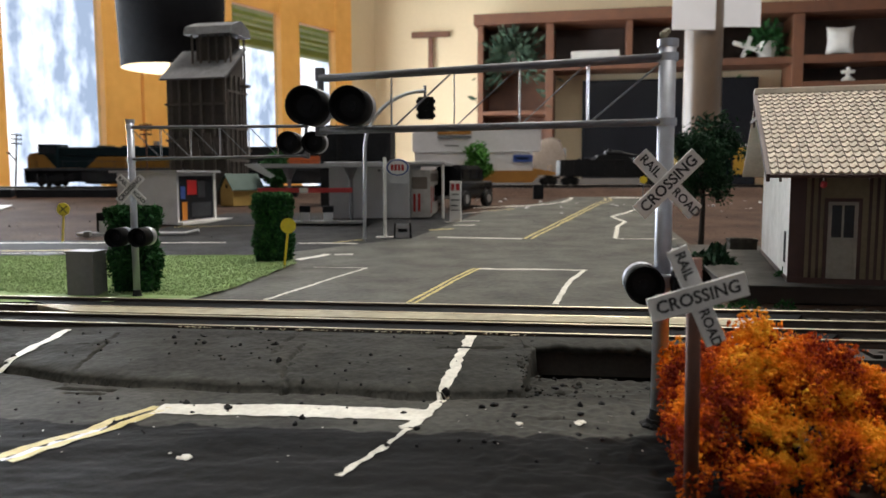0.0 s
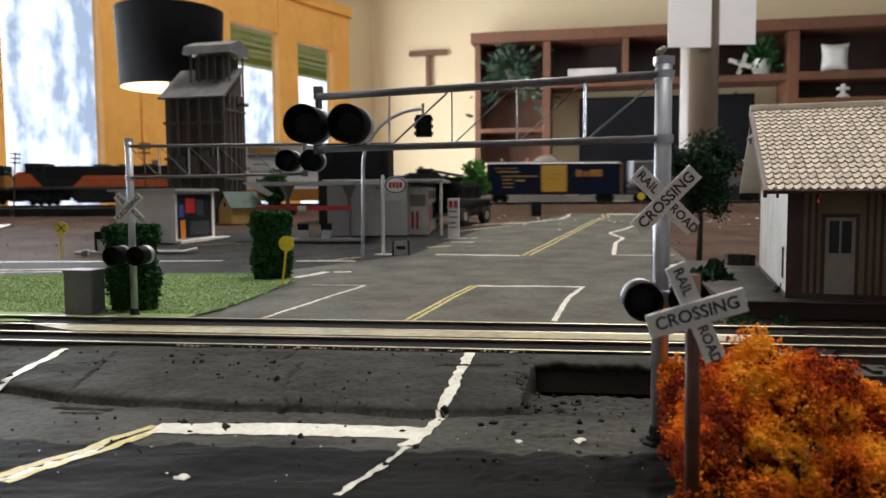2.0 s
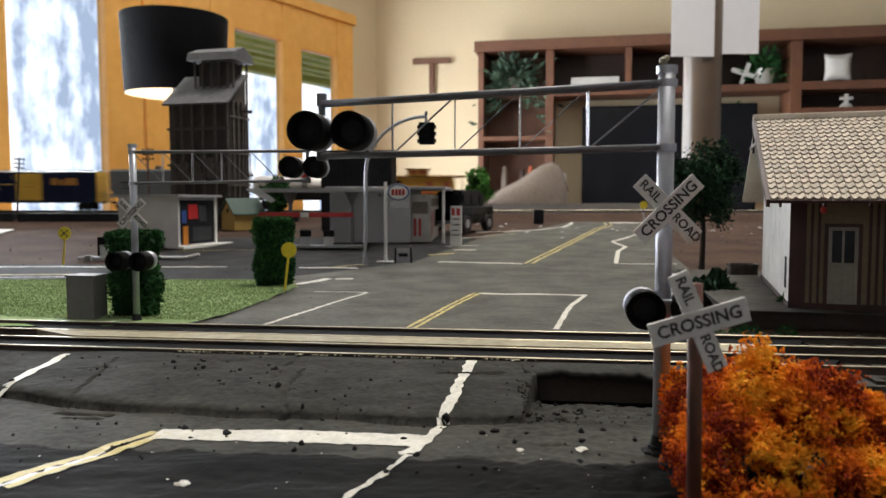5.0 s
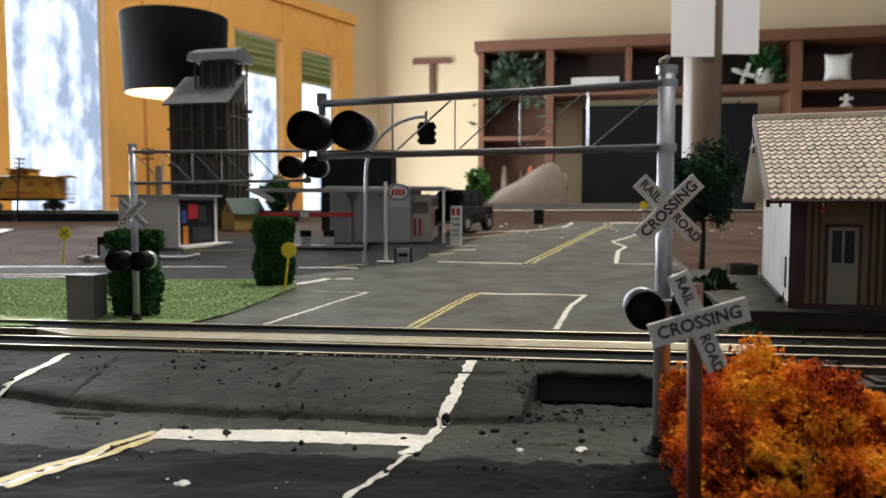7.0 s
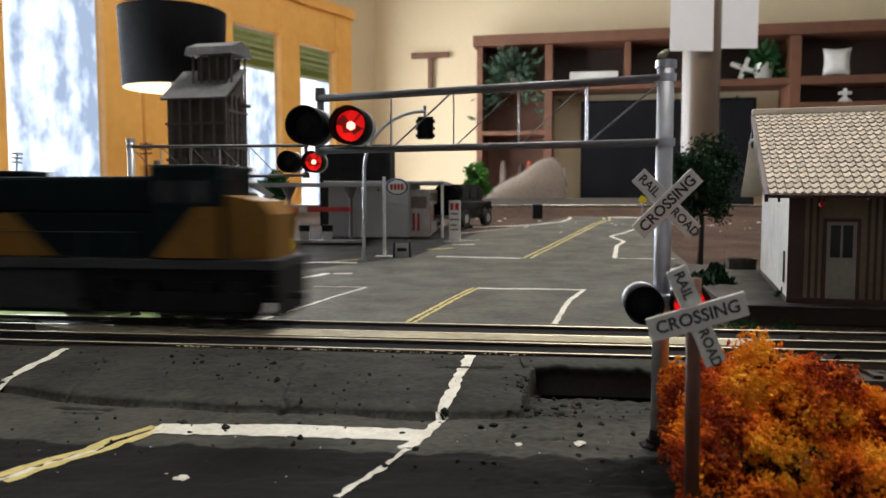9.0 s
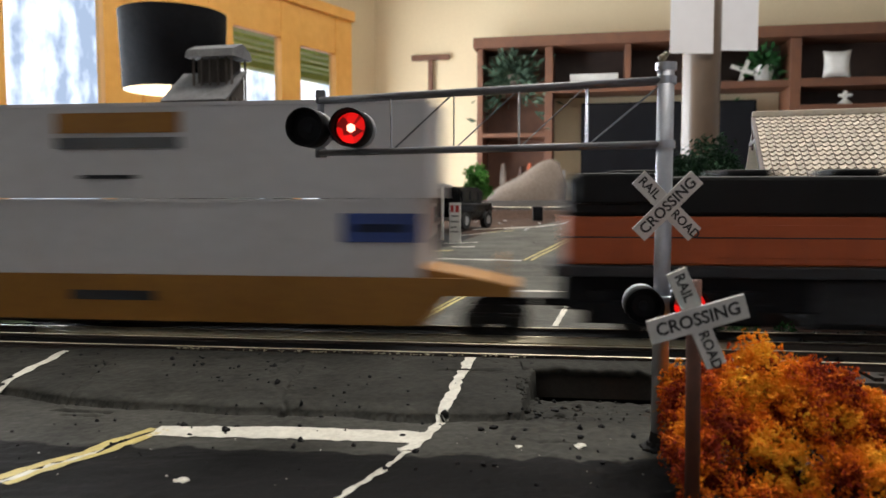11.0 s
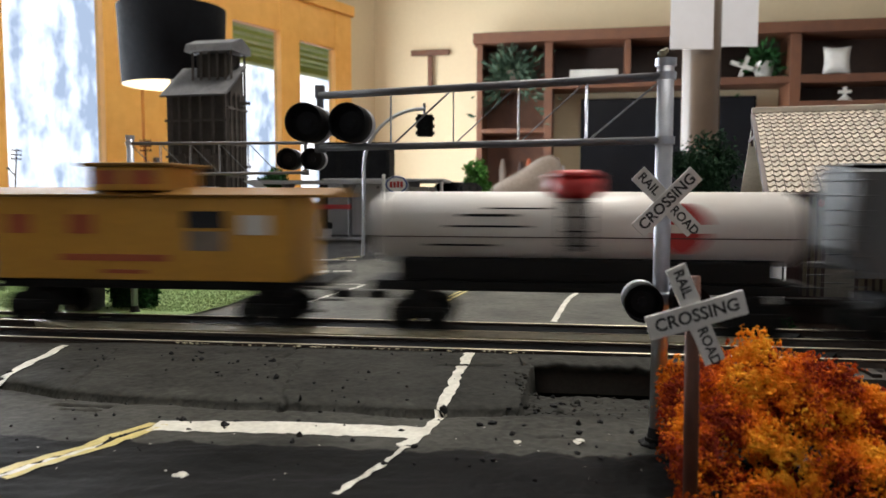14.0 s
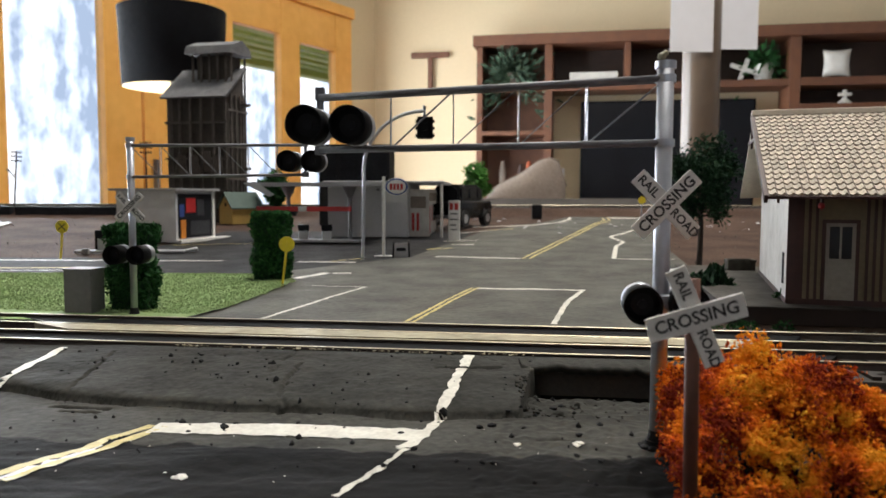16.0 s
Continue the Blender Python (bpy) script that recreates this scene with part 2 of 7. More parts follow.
# ================= mesh helpers =================
def mesh_ob(name, bm, material, parent=None, label="", smooth=False):
    me = bpy.data.meshes.new(name)
    bm.to_mesh(me)
    bm.free()
    for m in (material if isinstance(material, (list, tuple)) else [material]):
        me.materials.append(m)
    if smooth:
        for p in me.polygons:
            p.use_smooth = True
    ob = new(name, me)
    if parent is not None:
        ob.parent = parent
    if label:
        ob["label"] = label
    return ob


part = mesh_ob


def raw(name, verts, faces, material, parent=None, label="", smooth=False):
    me = bpy.data.meshes.new(name)
    me.from_pydata([tuple(v) for v in verts], [], [tuple(f) for f in faces])
    for m in (material if isinstance(material, (list, tuple)) else [material]):
        me.materials.append(m)
    if smooth:
        for p in me.polygons:
            p.use_smooth = True
    ob = new(name, me)
    if parent is not None:
        ob.parent = parent
    if label:
        ob["label"] = label
    return ob


def base(name, m, label, category, group="", kind=""):
    ob = new(name)
    ob.empty_display_size = 0.01
    ob.matrix_world = m
    return tagged(ob, label, category, group, kind)


def B():
    return bmesh.new()


def box(bm, x0, x1, y0, y1, z0, z1, bevel=0.0, m=None, mi=0):
    r = bmesh.ops.create_cube(bm, size=1)
    mm = Matrix.Translation(((x0 + x1) / 2, (y0 + y1) / 2, (z0 + z1) / 2)) @ Matrix.Diagonal((abs(x1 - x0), abs(y1 - y0), abs(z1 - z0), 1))
    if m is not None:
        mm = m @ mm
    bmesh.ops.transform(bm, matrix=mm, verts=r["verts"])
    faces = {f for v in r["verts"] for f in v.link_faces}
    for f in faces:
        f.material_index = mi
    if bevel:
        es = {e for v in r["verts"] for e in v.link_edges}
        bmesh.ops.bevel(bm, geom=list(es), offset=bevel, segments=2, affect="EDGES", profile=0.5)
    return bm


def rod(bm, a, b, r, n=8, r2=None, caps=True, mi=0):
    a, b = Vector(a), Vector(b)
    d = b - a
    m = Matrix.Translation((a + b) / 2) @ d.to_track_quat("Z", "Y").to_matrix().to_4x4()
    out = bmesh.ops.create_cone(bm, cap_ends=caps, segments=n, radius1=r, radius2=r if r2 is None else r2, depth=d.length, matrix=m)
    for f in {f for v in out["verts"] for f in v.link_faces}:
        f.material_index = mi
    return bm


def ball(bm, c, r, sub=1, sc=(1, 1, 1)):
    bmesh.ops.create_icosphere(bm, subdivisions=sub, radius=r, matrix=Matrix.Translation(c) @ Matrix.Diagonal((*sc, 1)))
    return bm


def prism(bm, pts, axis_vec, thick):
    """A flat outline pushed along a vector."""
    vs = [bm.verts.new(p) for p in pts]
    f = bm.faces.new(vs)
    r = bmesh.ops.extrude_face_region(bm, geom=[f])
    bmesh.ops.translate(bm, vec=Vector(axis_vec) * thick, verts=[v for v in r["geom"] if isinstance(v, bmesh.types.BMVert)])
    bmesh.ops.recalc_face_normals(bm, faces=bm.faces[:])
    return bm


def tube(bm, pts, r, n=8):
    for a, b in zip(pts, pts[1:]):
        rod(bm, a, b, r, n)
        ball(bm, b, r, 1)
    return bm


ICO = bmesh.new()
bmesh.ops.create_icosphere(ICO, subdivisions=1, radius=1)
ICO.verts.ensure_lookup_table()
ICO_V = np.array([v.co[:] for v in ICO.verts])
ICO_F = np.array([[v.index for v in f.verts] for f in ICO.faces])
ICO.free()


OCTA = (np.array([(1, 0, 0), (-1, 0, 0), (0, 1, 0), (0, -1, 0), (0, 0, 1), (0, 0, -1)], float), np.array([(0, 2, 4), (2, 1, 4), (1, 3, 4), (3, 0, 4), (2, 0, 5), (1, 2, 5), (3, 1, 5), (0, 3, 5)]))


def crumbs(name, centres, radii, material, seed, parent=None, label="", rough=0.35, squash=1.0, shape=None):
    """Many small uneven lumps in one mesh."""
    rs = np.random.RandomState(seed)
    c = np.asarray(centres)
    n = len(c)
    sv, sf = shape or (ICO_V, ICO_F)
    k = len(sv)
    v = sv[None] * (1 + rs.uniform(-rough, rough, (n, k, 1))) * np.asarray(radii)[:, None, None]
    v = v * rs.uniform(0.7, 1.3, (n, 1, 3)) * np.array([1, 1, squash])
    v = (v + c[:, None]).reshape(-1, 3)
    f = (sf[None] + (np.arange(n) * k)[:, None, None]).reshape(-1, 3)
    return raw(name, v.tolist(), f.tolist(), material, parent, label)


def flakes(name, centres, size, material, seed, parent=None, label="", long=1.6):
    """Many small folded leaves in one mesh."""
    rs = np.random.RandomState(seed)
    c = np.asarray(centres)
    n = len(c)
    d = rs.normal(size=(n, 3))
    d /= np.linalg.norm(d, axis=1)[:, None]
    e = rs.normal(size=(n, 3))
    e = np.cross(d, e)
    e /= np.linalg.norm(e, axis=1)[:, None]
    u = np.cross(d, e)
    s = size * rs.uniform(0.6, 1.3, (n, 1))
    q = [c - d * s * long, c + e * s * 0.6 + u * s * 0.25, c + d * s * long, c - e * s * 0.6 + u * s * 0.25]
    v = np.stack(q, 1).reshape(-1, 3)
    i = np.arange(n)[:, None] * 4
    f = np.concatenate([i + [0, 1, 2], i + [0, 2, 3]])
    return raw(name, v.tolist(), f.tolist(), material, parent, label)


def words(body, size, m, material, parent, name="lettering", extrude=0.00003):
    """Letters of the built-in font as a mesh of their own, centred, lying in the local xy plane of m."""
    cu = bpy.data.curves.new(name, "FONT")
    cu.body, cu.size, cu.align_x, cu.align_y, cu.extrude, cu.resolution_u, cu.offset = body, size, "CENTER", "CENTER", extrude, 3, size * 0.022
    tmp = bpy.data.objects.new(name, cu)
    scene.collection.objects.link(tmp)
    me = bpy.data.meshes.new_from_object(tmp.evaluated_get(bpy.context.evaluated_depsgraph_get()))
    bpy.data.objects.remove(tmp)
    me.materials.clear()
    me.materials.append(material)
    ob = new(name, me)
    ob.parent = parent
    ob.matrix_local = m
    return ob


# ================= the land =================
SLANT = 0.1281           # the front line runs this far towards the viewer for each metre to the east


def land(x, y):
    """Height of the layout's ground."""
    w = y + SLANT * x
    z = -0.0025
    if y > 0.42:
        z = -0.0025 + (min(y, 0.890) - 0.42) * 0.041
    if y > 0.890:
        k = min(1, (y - 0.890) / 0.034)
        z += k * (3 - 2 * k) * k * 0.0103
    if w < 0.216:
        k = min(1, (0.216 - w) / 0.003)
        z = -0.0025 - 0.0120 * k
    return z


def grid_mesh(name, xs, ys, zf, material, skip=None, **kw):
    nx, ny = len(xs), len(ys)
    v = [(x, y, zf(x, y)) for y in ys for x in xs]
    f = []
    for j in range(ny - 1):
        for i in range(nx - 1):
            if skip and skip((xs[i] + xs[i + 1]) / 2, (ys[j] + ys[j + 1]) / 2):
                continue
            f.append((j * nx + i, j * nx + i + 1, (j + 1) * nx + i + 1, (j + 1) * nx + i))
    return raw(name, v, f, material, smooth=True, **kw)


def nz(x, y, s, seed=0.0):
    return noise.noise(Vector((x * s, y * s, seed)))


ground = grid_mesh("ground", list(np.linspace(-1.35, 1.45, 281)), sorted(list(np.linspace(-0.25, 0.19, 45)) + list(np.linspace(0.192, 0.27, 40)) + list(np.linspace(0.28, 1.10, 83))),
                   lambda x, y: land(x, y) + (0.0006 * nz(x, y, 60) + 0.0004 * nz(x, y, 180) if y > 0.26 else 0) - 0.0006, M["dirt"])
tagged(ground, "glossy brown painted earth of the model railway layout", "ground", kind="structure")


GROOVES = ((-0.0395, 0.2075, -0.0424, 0.186, 0.0007, 0.0006), (-0.0424, 0.186, -0.0400, 0.178, 0.0006, 0.0004), (-0.0362, 0.195, -0.0372, 0.180, 0.0008, 0.0007),
           (-0.0372, 0.180, -0.0350, 0.1640, 0.0011, 0.0008), (-0.0900, 0.2076, -0.0870, 0.1717, 0.0009, 0.0006), (-0.0960, 0.1990, -0.0880, 0.1990, 0.0007, 0.0006),
           (-0.0875, 0.1695, -0.0745, 0.1680, 0.0016, 0.0011), (-0.0840, 0.1660, -0.0760, 0.1655, 0.0012, 0.0008), (-0.0012, 0.1905, 0.0145, 0.1900, 0.0013, 0.0008),
           (0.0110, 0.2000, 0.0160, 0.1925, 0.0006, 0.0005), (0.0190, 0.1470, 0.0260, 0.1465, 0.0009, 0.0006), (0.0010, 0.1400, 0.0120, 0.1395, 0.0008, 0.0005))


def groove(x, y):
    """Depth of the cracks and gouges that run across the plaster."""
    out = 0.0
    for x0, y0, x1, y1, wd, dp in GROOVES:
        if min(x0, x1) - 0.003 < x < max(x0, x1) + 0.003 and min(y0, y1) - 0.003 < y < max(y0, y1) + 0.003:
            dx, dy = x1 - x0, y1 - y0
            k = min(1, max(0, ((x - x0) * dx + (y - y0) * dy) / (dx * dx + dy * dy)))
            px, py = x - x0 - k * dx + 0.0010 * nz(x, y, 260, 31), y - y0 - k * dy + 0.0008 * nz(x, y, 260, 32)
            d = math.hypot(px, py)
            wd *= 0.62
            if d < wd:
                out = max(out, 1.25 * dp * (1 - (d / wd) ** 2) * (0.55 + 0.9 * max(0, nz(x, y, 180, 33) + 0.4)))
    return out


def lip_at(x):
    """How far back the ramp's broken lip lies."""
    return float(np.interp(x, [-0.112, -0.09, -0.068, -0.03, 0.0, 0.017], [0.1735, 0.1655, 0.1622, 0.1619, 0.1612, 0.1640])) + 0.0012 * nz(x, 0, 55) + 0.0007 * nz(x, 0, 170, 3) + 0.0003 * nz(x, 0, 520, 6)


def near_road(x, y):
    """Height of the hand-laid road in front of the line: a low flat, then a rounded ramp with an undercut lip."""
    w = y + SLANT * x
    low = -0.0060 + 0.00025 * nz(x, y, 90) + 0.00012 * nz(x, y, 320) - groove(x, y)
    if w < 0.143:
        k = min(1, (0.143 - w) / 0.004)
        low += k * (0.00042 * nz(x * 0.16, y, 130, 21) + 0.00016 * nz(x * 0.3, y, 420, 22))
    wl = lip_at(x)
    xr = 0.0166 + 0.2 * (w - 0.16) + 0.0008 * nz(0, w, 300)
    if w < wl or x > xr:
        if wl - 0.0016 < w < wl and x < xr:
            low -= 0.0011 * (1 - (wl - w) / 0.0016) * max(0.0, min(1, 0.55 + 1.6 * nz(x, 0, 70, 8)))
        if x > xr and w > 0.181:
            low -= 0.0065 * min(1, (w - 0.181) / 0.005) * min(1, (x - xr) / 0.002)
        if x > xr - 0.004:
            k = max(0.0, 1 - abs(w - 0.178) / 0.014)
            low += 0.0003 * nz(x, y, 500, 7) + 0.0004 * nz(x, y, 240, 9) + k * (0.0007 * abs(nz(x, y, 330, 17)) - 0.0002)
        return low
    d = w - wl
    z = -0.0053 + 0.0011 * (1 - math.exp(-d / 0.0010)) + 0.0035 * min(1, d / 0.037) ** 0.9
    z += (0.00040 * nz(x * 0.7, y * 1.6, 80, 5) + 0.00020 * nz(x, y, 210, 2) + 0.00010 * nz(x, y, 520, 4)) * min(1, max(0.15, (0.2028 - w) / 0.006))
    return z - groove(x, y)


def asphalt_material():
    m = M["asphalt"]
    n, l = m.node_tree.nodes, m.node_tree.links
    bs = n["Principled BSDF"]
    old = bs.inputs["Base Color"].links[0].from_socket
    co = n.new("ShaderNodeTexCoord")
    sep = n.new("ShaderNodeSeparateXYZ")
    l.new(co.outputs["Object"], sep.inputs[0])
    t = n.new("ShaderNodeTexNoise")
    t.inputs["Scale"].default_value, t.inputs["Detail"].default_value = 130, 6
    l.new(co.outputs["Object"], t.inputs["Vector"])
    k = n.new("ShaderNodeMath")
    k.operation = "MULTIPLY_ADD"
    k.inputs[1].default_value = 0.012
    l.new(t.outputs["Fac"], k.inputs[0])
    l.new(sep.outputs["Y"], k.inputs[2])
    sl = n.new("ShaderNodeMath")
    sl.operation = "MULTIPLY_ADD"
    sl.inputs[1].default_value = 0.095
    l.new(sep.outputs["X"], sl.inputs[0])
    l.new(k.outputs[0], sl.inputs[2])
    mr = n.new("ShaderNodeMapRange")
    mr.inputs["From Min"].default_value, mr.inputs["From Max"].default_value = 0.1446, 0.1458
    l.new(sl.outputs[0], mr.inputs["Value"])
    mix = n.new("ShaderNodeMix")
    mix.data_type = "RGBA"
    mix.inputs[6].default_value = (0.0125, 0.0122, 0.0125, 1)
    wide = n.new("ShaderNodeMath")
    wide.operation = "MULTIPLY_ADD"
    wide.inputs[1].default_value = SLANT
    l.new(sep.outputs["X"], wide.inputs[0])
    l.new(k.outputs[0], wide.inputs[2])
    coat = n.new("ShaderNodeMapRange")
    coat.inputs["From Min"].default_value, coat.inputs["From Max"].default_value = 0.1655, 0.1725
    coat.inputs["To Min"].default_value, coat.inputs["To Max"].default_value = 1.7, 1.0
    l.new(wide.outputs[0], coat.inputs["Value"])
    hs = n.new("ShaderNodeHueSaturation")
    l.new(coat.outputs[0], hs.inputs["Value"])
    l.new(old, hs.inputs["Color"])
    old = hs.outputs[0]
    gl = n.new("ShaderNodeMapRange")
    gl.inputs["To Min"].default_value, gl.inputs["To Max"].default_value = 0.05, 0.09
    l.new(mr.outputs[0], gl.inputs["Value"])
    l.new(gl.outputs[0], bs.inputs["Specular IOR Level"])
    l.new(mr.outputs[0], mix.inputs[0])
    l.new(old, mix.inputs[7])
    l.new(mix.outputs[2], bs.inputs["Base Color"])


asphalt_material()
road_front = grid_mesh("road_front", list(np.linspace(-0.30, -0.1405, 81)) + list(np.linspace(-0.14, 0.062, 430)), list(np.linspace(0.0, 0.10, 40)) + list(np.linspace(0.1005, 0.232, 330)),
                       lambda x, y: near_road(x, y), M["asphalt"], skip=lambda x, y: y + SLANT * x > 0.2028)
tagged(road_front, "rough grey hand-laid model road with cracks and broken lip", "road", kind="structure")
# ragged shelf of plaster between the pit and the rail
ex = list(np.linspace(0.0205, 0.075, 150))
ledge_v, ledge_f = [], []
for a in ex:
    wf = 0.1926 + 0.0024 * nz(a, 0, 120, 41) + 0.0012 * nz(a, 0, 420, 42)
    if a > 0.058:
        wf -= min(0.006, (a - 0.058) * 1.2)
    sag = 0.0009 * nz(a, 0, 150, 43) + 0.0005 * nz(a, 0, 420, 45) - 0.0008
    for ww, zz in ((wf + 0.0012, sag - 0.0022), (wf, sag - 0.0012), (wf + 0.0002, sag - 0.0003), (wf + 0.0012, sag), (wf + 0.004, sag * 0.7 + 0.0002 * nz(a, 1, 300, 44)), (0.2030, -0.0007)):
        ledge_v.append((a, ww - SLANT * a, zz))
for i in range(len(ex) - 1):
    for j in range(5):
        ledge_f.append((i * 6 + j, (i + 1) * 6 + j, (i + 1) * 6 + j + 1, i * 6 + j + 1))
tagged(raw("road_ledge", ledge_v, ledge_f, M["asphalt"], smooth=True), "ragged grey plaster ledge over the pit by the rail", "road", kind="structure")


def band(name, ys, left, right, zf, material, nx=24, **kw):
    v, f = [], []
    for y in ys:
        a, b = left(y), right(y)
        for i in range(nx + 1):
            x = a + (b - a) * i / nx
            v.append((x, y, zf(x, y)))
    for j in range(len(ys) - 1):
        for i in range(nx):
            f.append((j * (nx + 1) + i, j * (nx + 1) + i + 1, (j + 1) * (nx + 1) + i + 1, (j + 1) * (nx + 1) + i))
    return raw(name, v, f, material, smooth=True, **kw)


def curve_of(pairs):
    ys, xs = [p[0] for p in pairs], [p[1] for p in pairs]
    return lambda y: float(np.interp(y, ys, xs))


street_z = lambda x, y: land(x, y) + 0.0006 + 0.00028 * nz(x, y, 38) + 0.00016 * nz(x, y, 120, 3)
main_street = band("road_main", list(np.linspace(0.2465, 0.885, 300)), curve_of([(0.24, -0.10), (0.268, -0.094), (0.39, -0.085), (0.43, -0.09), (0.50, -0.02), (0.70, 0.04), (0.80, 0.105), (0.885, 0.15)]),
                   curve_of([(0.24, 0.082), (0.35, 0.120), (0.46, 0.150), (0.60, 0.172), (0.885, 0.250)]), street_z, M["street"], 70)
tagged(main_street, "worn grey model street running back from the crossing", "road", kind="structure")
cross_street = band("road_cross", list(np.linspace(0.415, 0.492, 24)), lambda y: -0.95, lambda y: -0.03, lambda x, y: street_z(x, y) - 0.0002, M["asphalt_dark"], 120)
tagged(cross_street, "dark asphalt model side street behind the lawn", "road", kind="structure")
apron = band("pavement_apron", list(np.linspace(0.488, 0.69, 50)), lambda y: -0.215 + (y - 0.488) * 0.1, curve_of([(0.488, -0.01), (0.69, 0.03)]), lambda x, y: street_z(x, y) - 0.0003, M["asphalt_dark"], 60)
tagged(apron, "dark asphalt forecourt round the filling station", "pavement", kind="structure")


def stripe(name, pts, width, material, zf, seed, label, wobble=0.0006, lift=0.00018):
    """A hand-painted line along the road, with uneven edges."""
    rs = random.Random(seed)
    pts = [Vector(p) for p in pts]
    out = []
    for a, b in zip(pts, pts[1:]):
        n = max(2, int((b - a).length / 0.0016))
        for i in range(n):
            out.append(a + (b - a) * i / n)
    out.append(pts[-1])
    v, f = [], []
    for i, p in enumerate(out):
        d = (out[min(i + 1, len(out) - 1)] - out[max(i - 1, 0)]).normalized()
        s = Vector((-d.y, d.x))
        c = p + s * rs.uniform(-1, 1) * wobble * 0.5
        h = width / 2
        row = [c + s * (h + rs.uniform(-1, 1) * wobble), c + s * h * 0.33, c - s * h * 0.33, c - s * (h + rs.uniform(-1, 1) * wobble)]
        v += [(q.x, q.y, zf(q.x, q.y) + lift) for q in row]
    for i in range(len(out) - 1):
        for j in range(3):
            f.append((i * 4 + j, i * 4 + j + 1, i * 4 + 5 + j, i * 4 + 4 + j))
    return tagged(raw(name, v, f, material), label, "road marking", kind="structure")


# markings in front of the line
stripe("marking_stop", [(-0.059, 0.1538), (-0.030, 0.1527), (-0.0035, 0.1495)], 0.0072, M["paint_white"], near_road, 1, "thick white hand-painted stop line", 0.0004)
stripe("marking_edge", [(-0.0065, 0.1425), (-0.0035, 0.1495), (0.0001, 0.1612)], 0.0024, M["paint_white"], near_road, 2, "wobbly white hand-painted edge line", 0.0004)
stripe("marking_edge", [(-0.0168, 0.118), (-0.0085, 0.136), (-0.0066, 0.1418)], 0.0012, M["paint_white"], near_road, 12, "thin wobbly white hand-painted edge line", 0.0004)
stripe("marking_edge", [(0.0002, 0.1613), (0.0020, 0.171), (0.0052, 0.188), (0.0058, 0.190)], 0.0024, M["paint_white"], near_road, 3, "wobbly white hand-painted edge line", 0.0004, 0.0003)
stripe("marking_edge", [(0.0058, 0.191), (0.0079, 0.2010)], 0.0028, M["paint_white"], near_road, 4, "wobbly white hand-painted edge line", 0.0003)
stripe("marking_edge", [(-0.1115, 0.176), (-0.1085, 0.190), (-0.1075, 0.2000), (-0.1065, 0.2135)], 0.0026, M["paint_white"], near_road, 5, "wobbly white hand-painted edge line", 0.0004)
stripe("marking_centre", [(-0.0775, 0.1255), (-0.0665, 0.1430), (-0.0600, 0.1555)], 0.0022, M["paint_yellow"], near_road, 6, "faded yellow centre line in front of the crossing", 0.0005)
stripe("marking_centre", [(-0.0735, 0.1250), (-0.0625, 0.1430), (-0.0570, 0.1545)], 0.0021, M["paint_yellow"], near_road, 7, "faded yellow centre line in front of the crossing", 0.0005)
stripe("marking_centre", [(-0.0752, 0.1255), (-0.0690, 0.1350), (-0.0645, 0.1430)], 0.0020, M["paint_white"], near_road, 8, "patchy cream undercoat between the yellow lines", 0.0009, 0.00010)
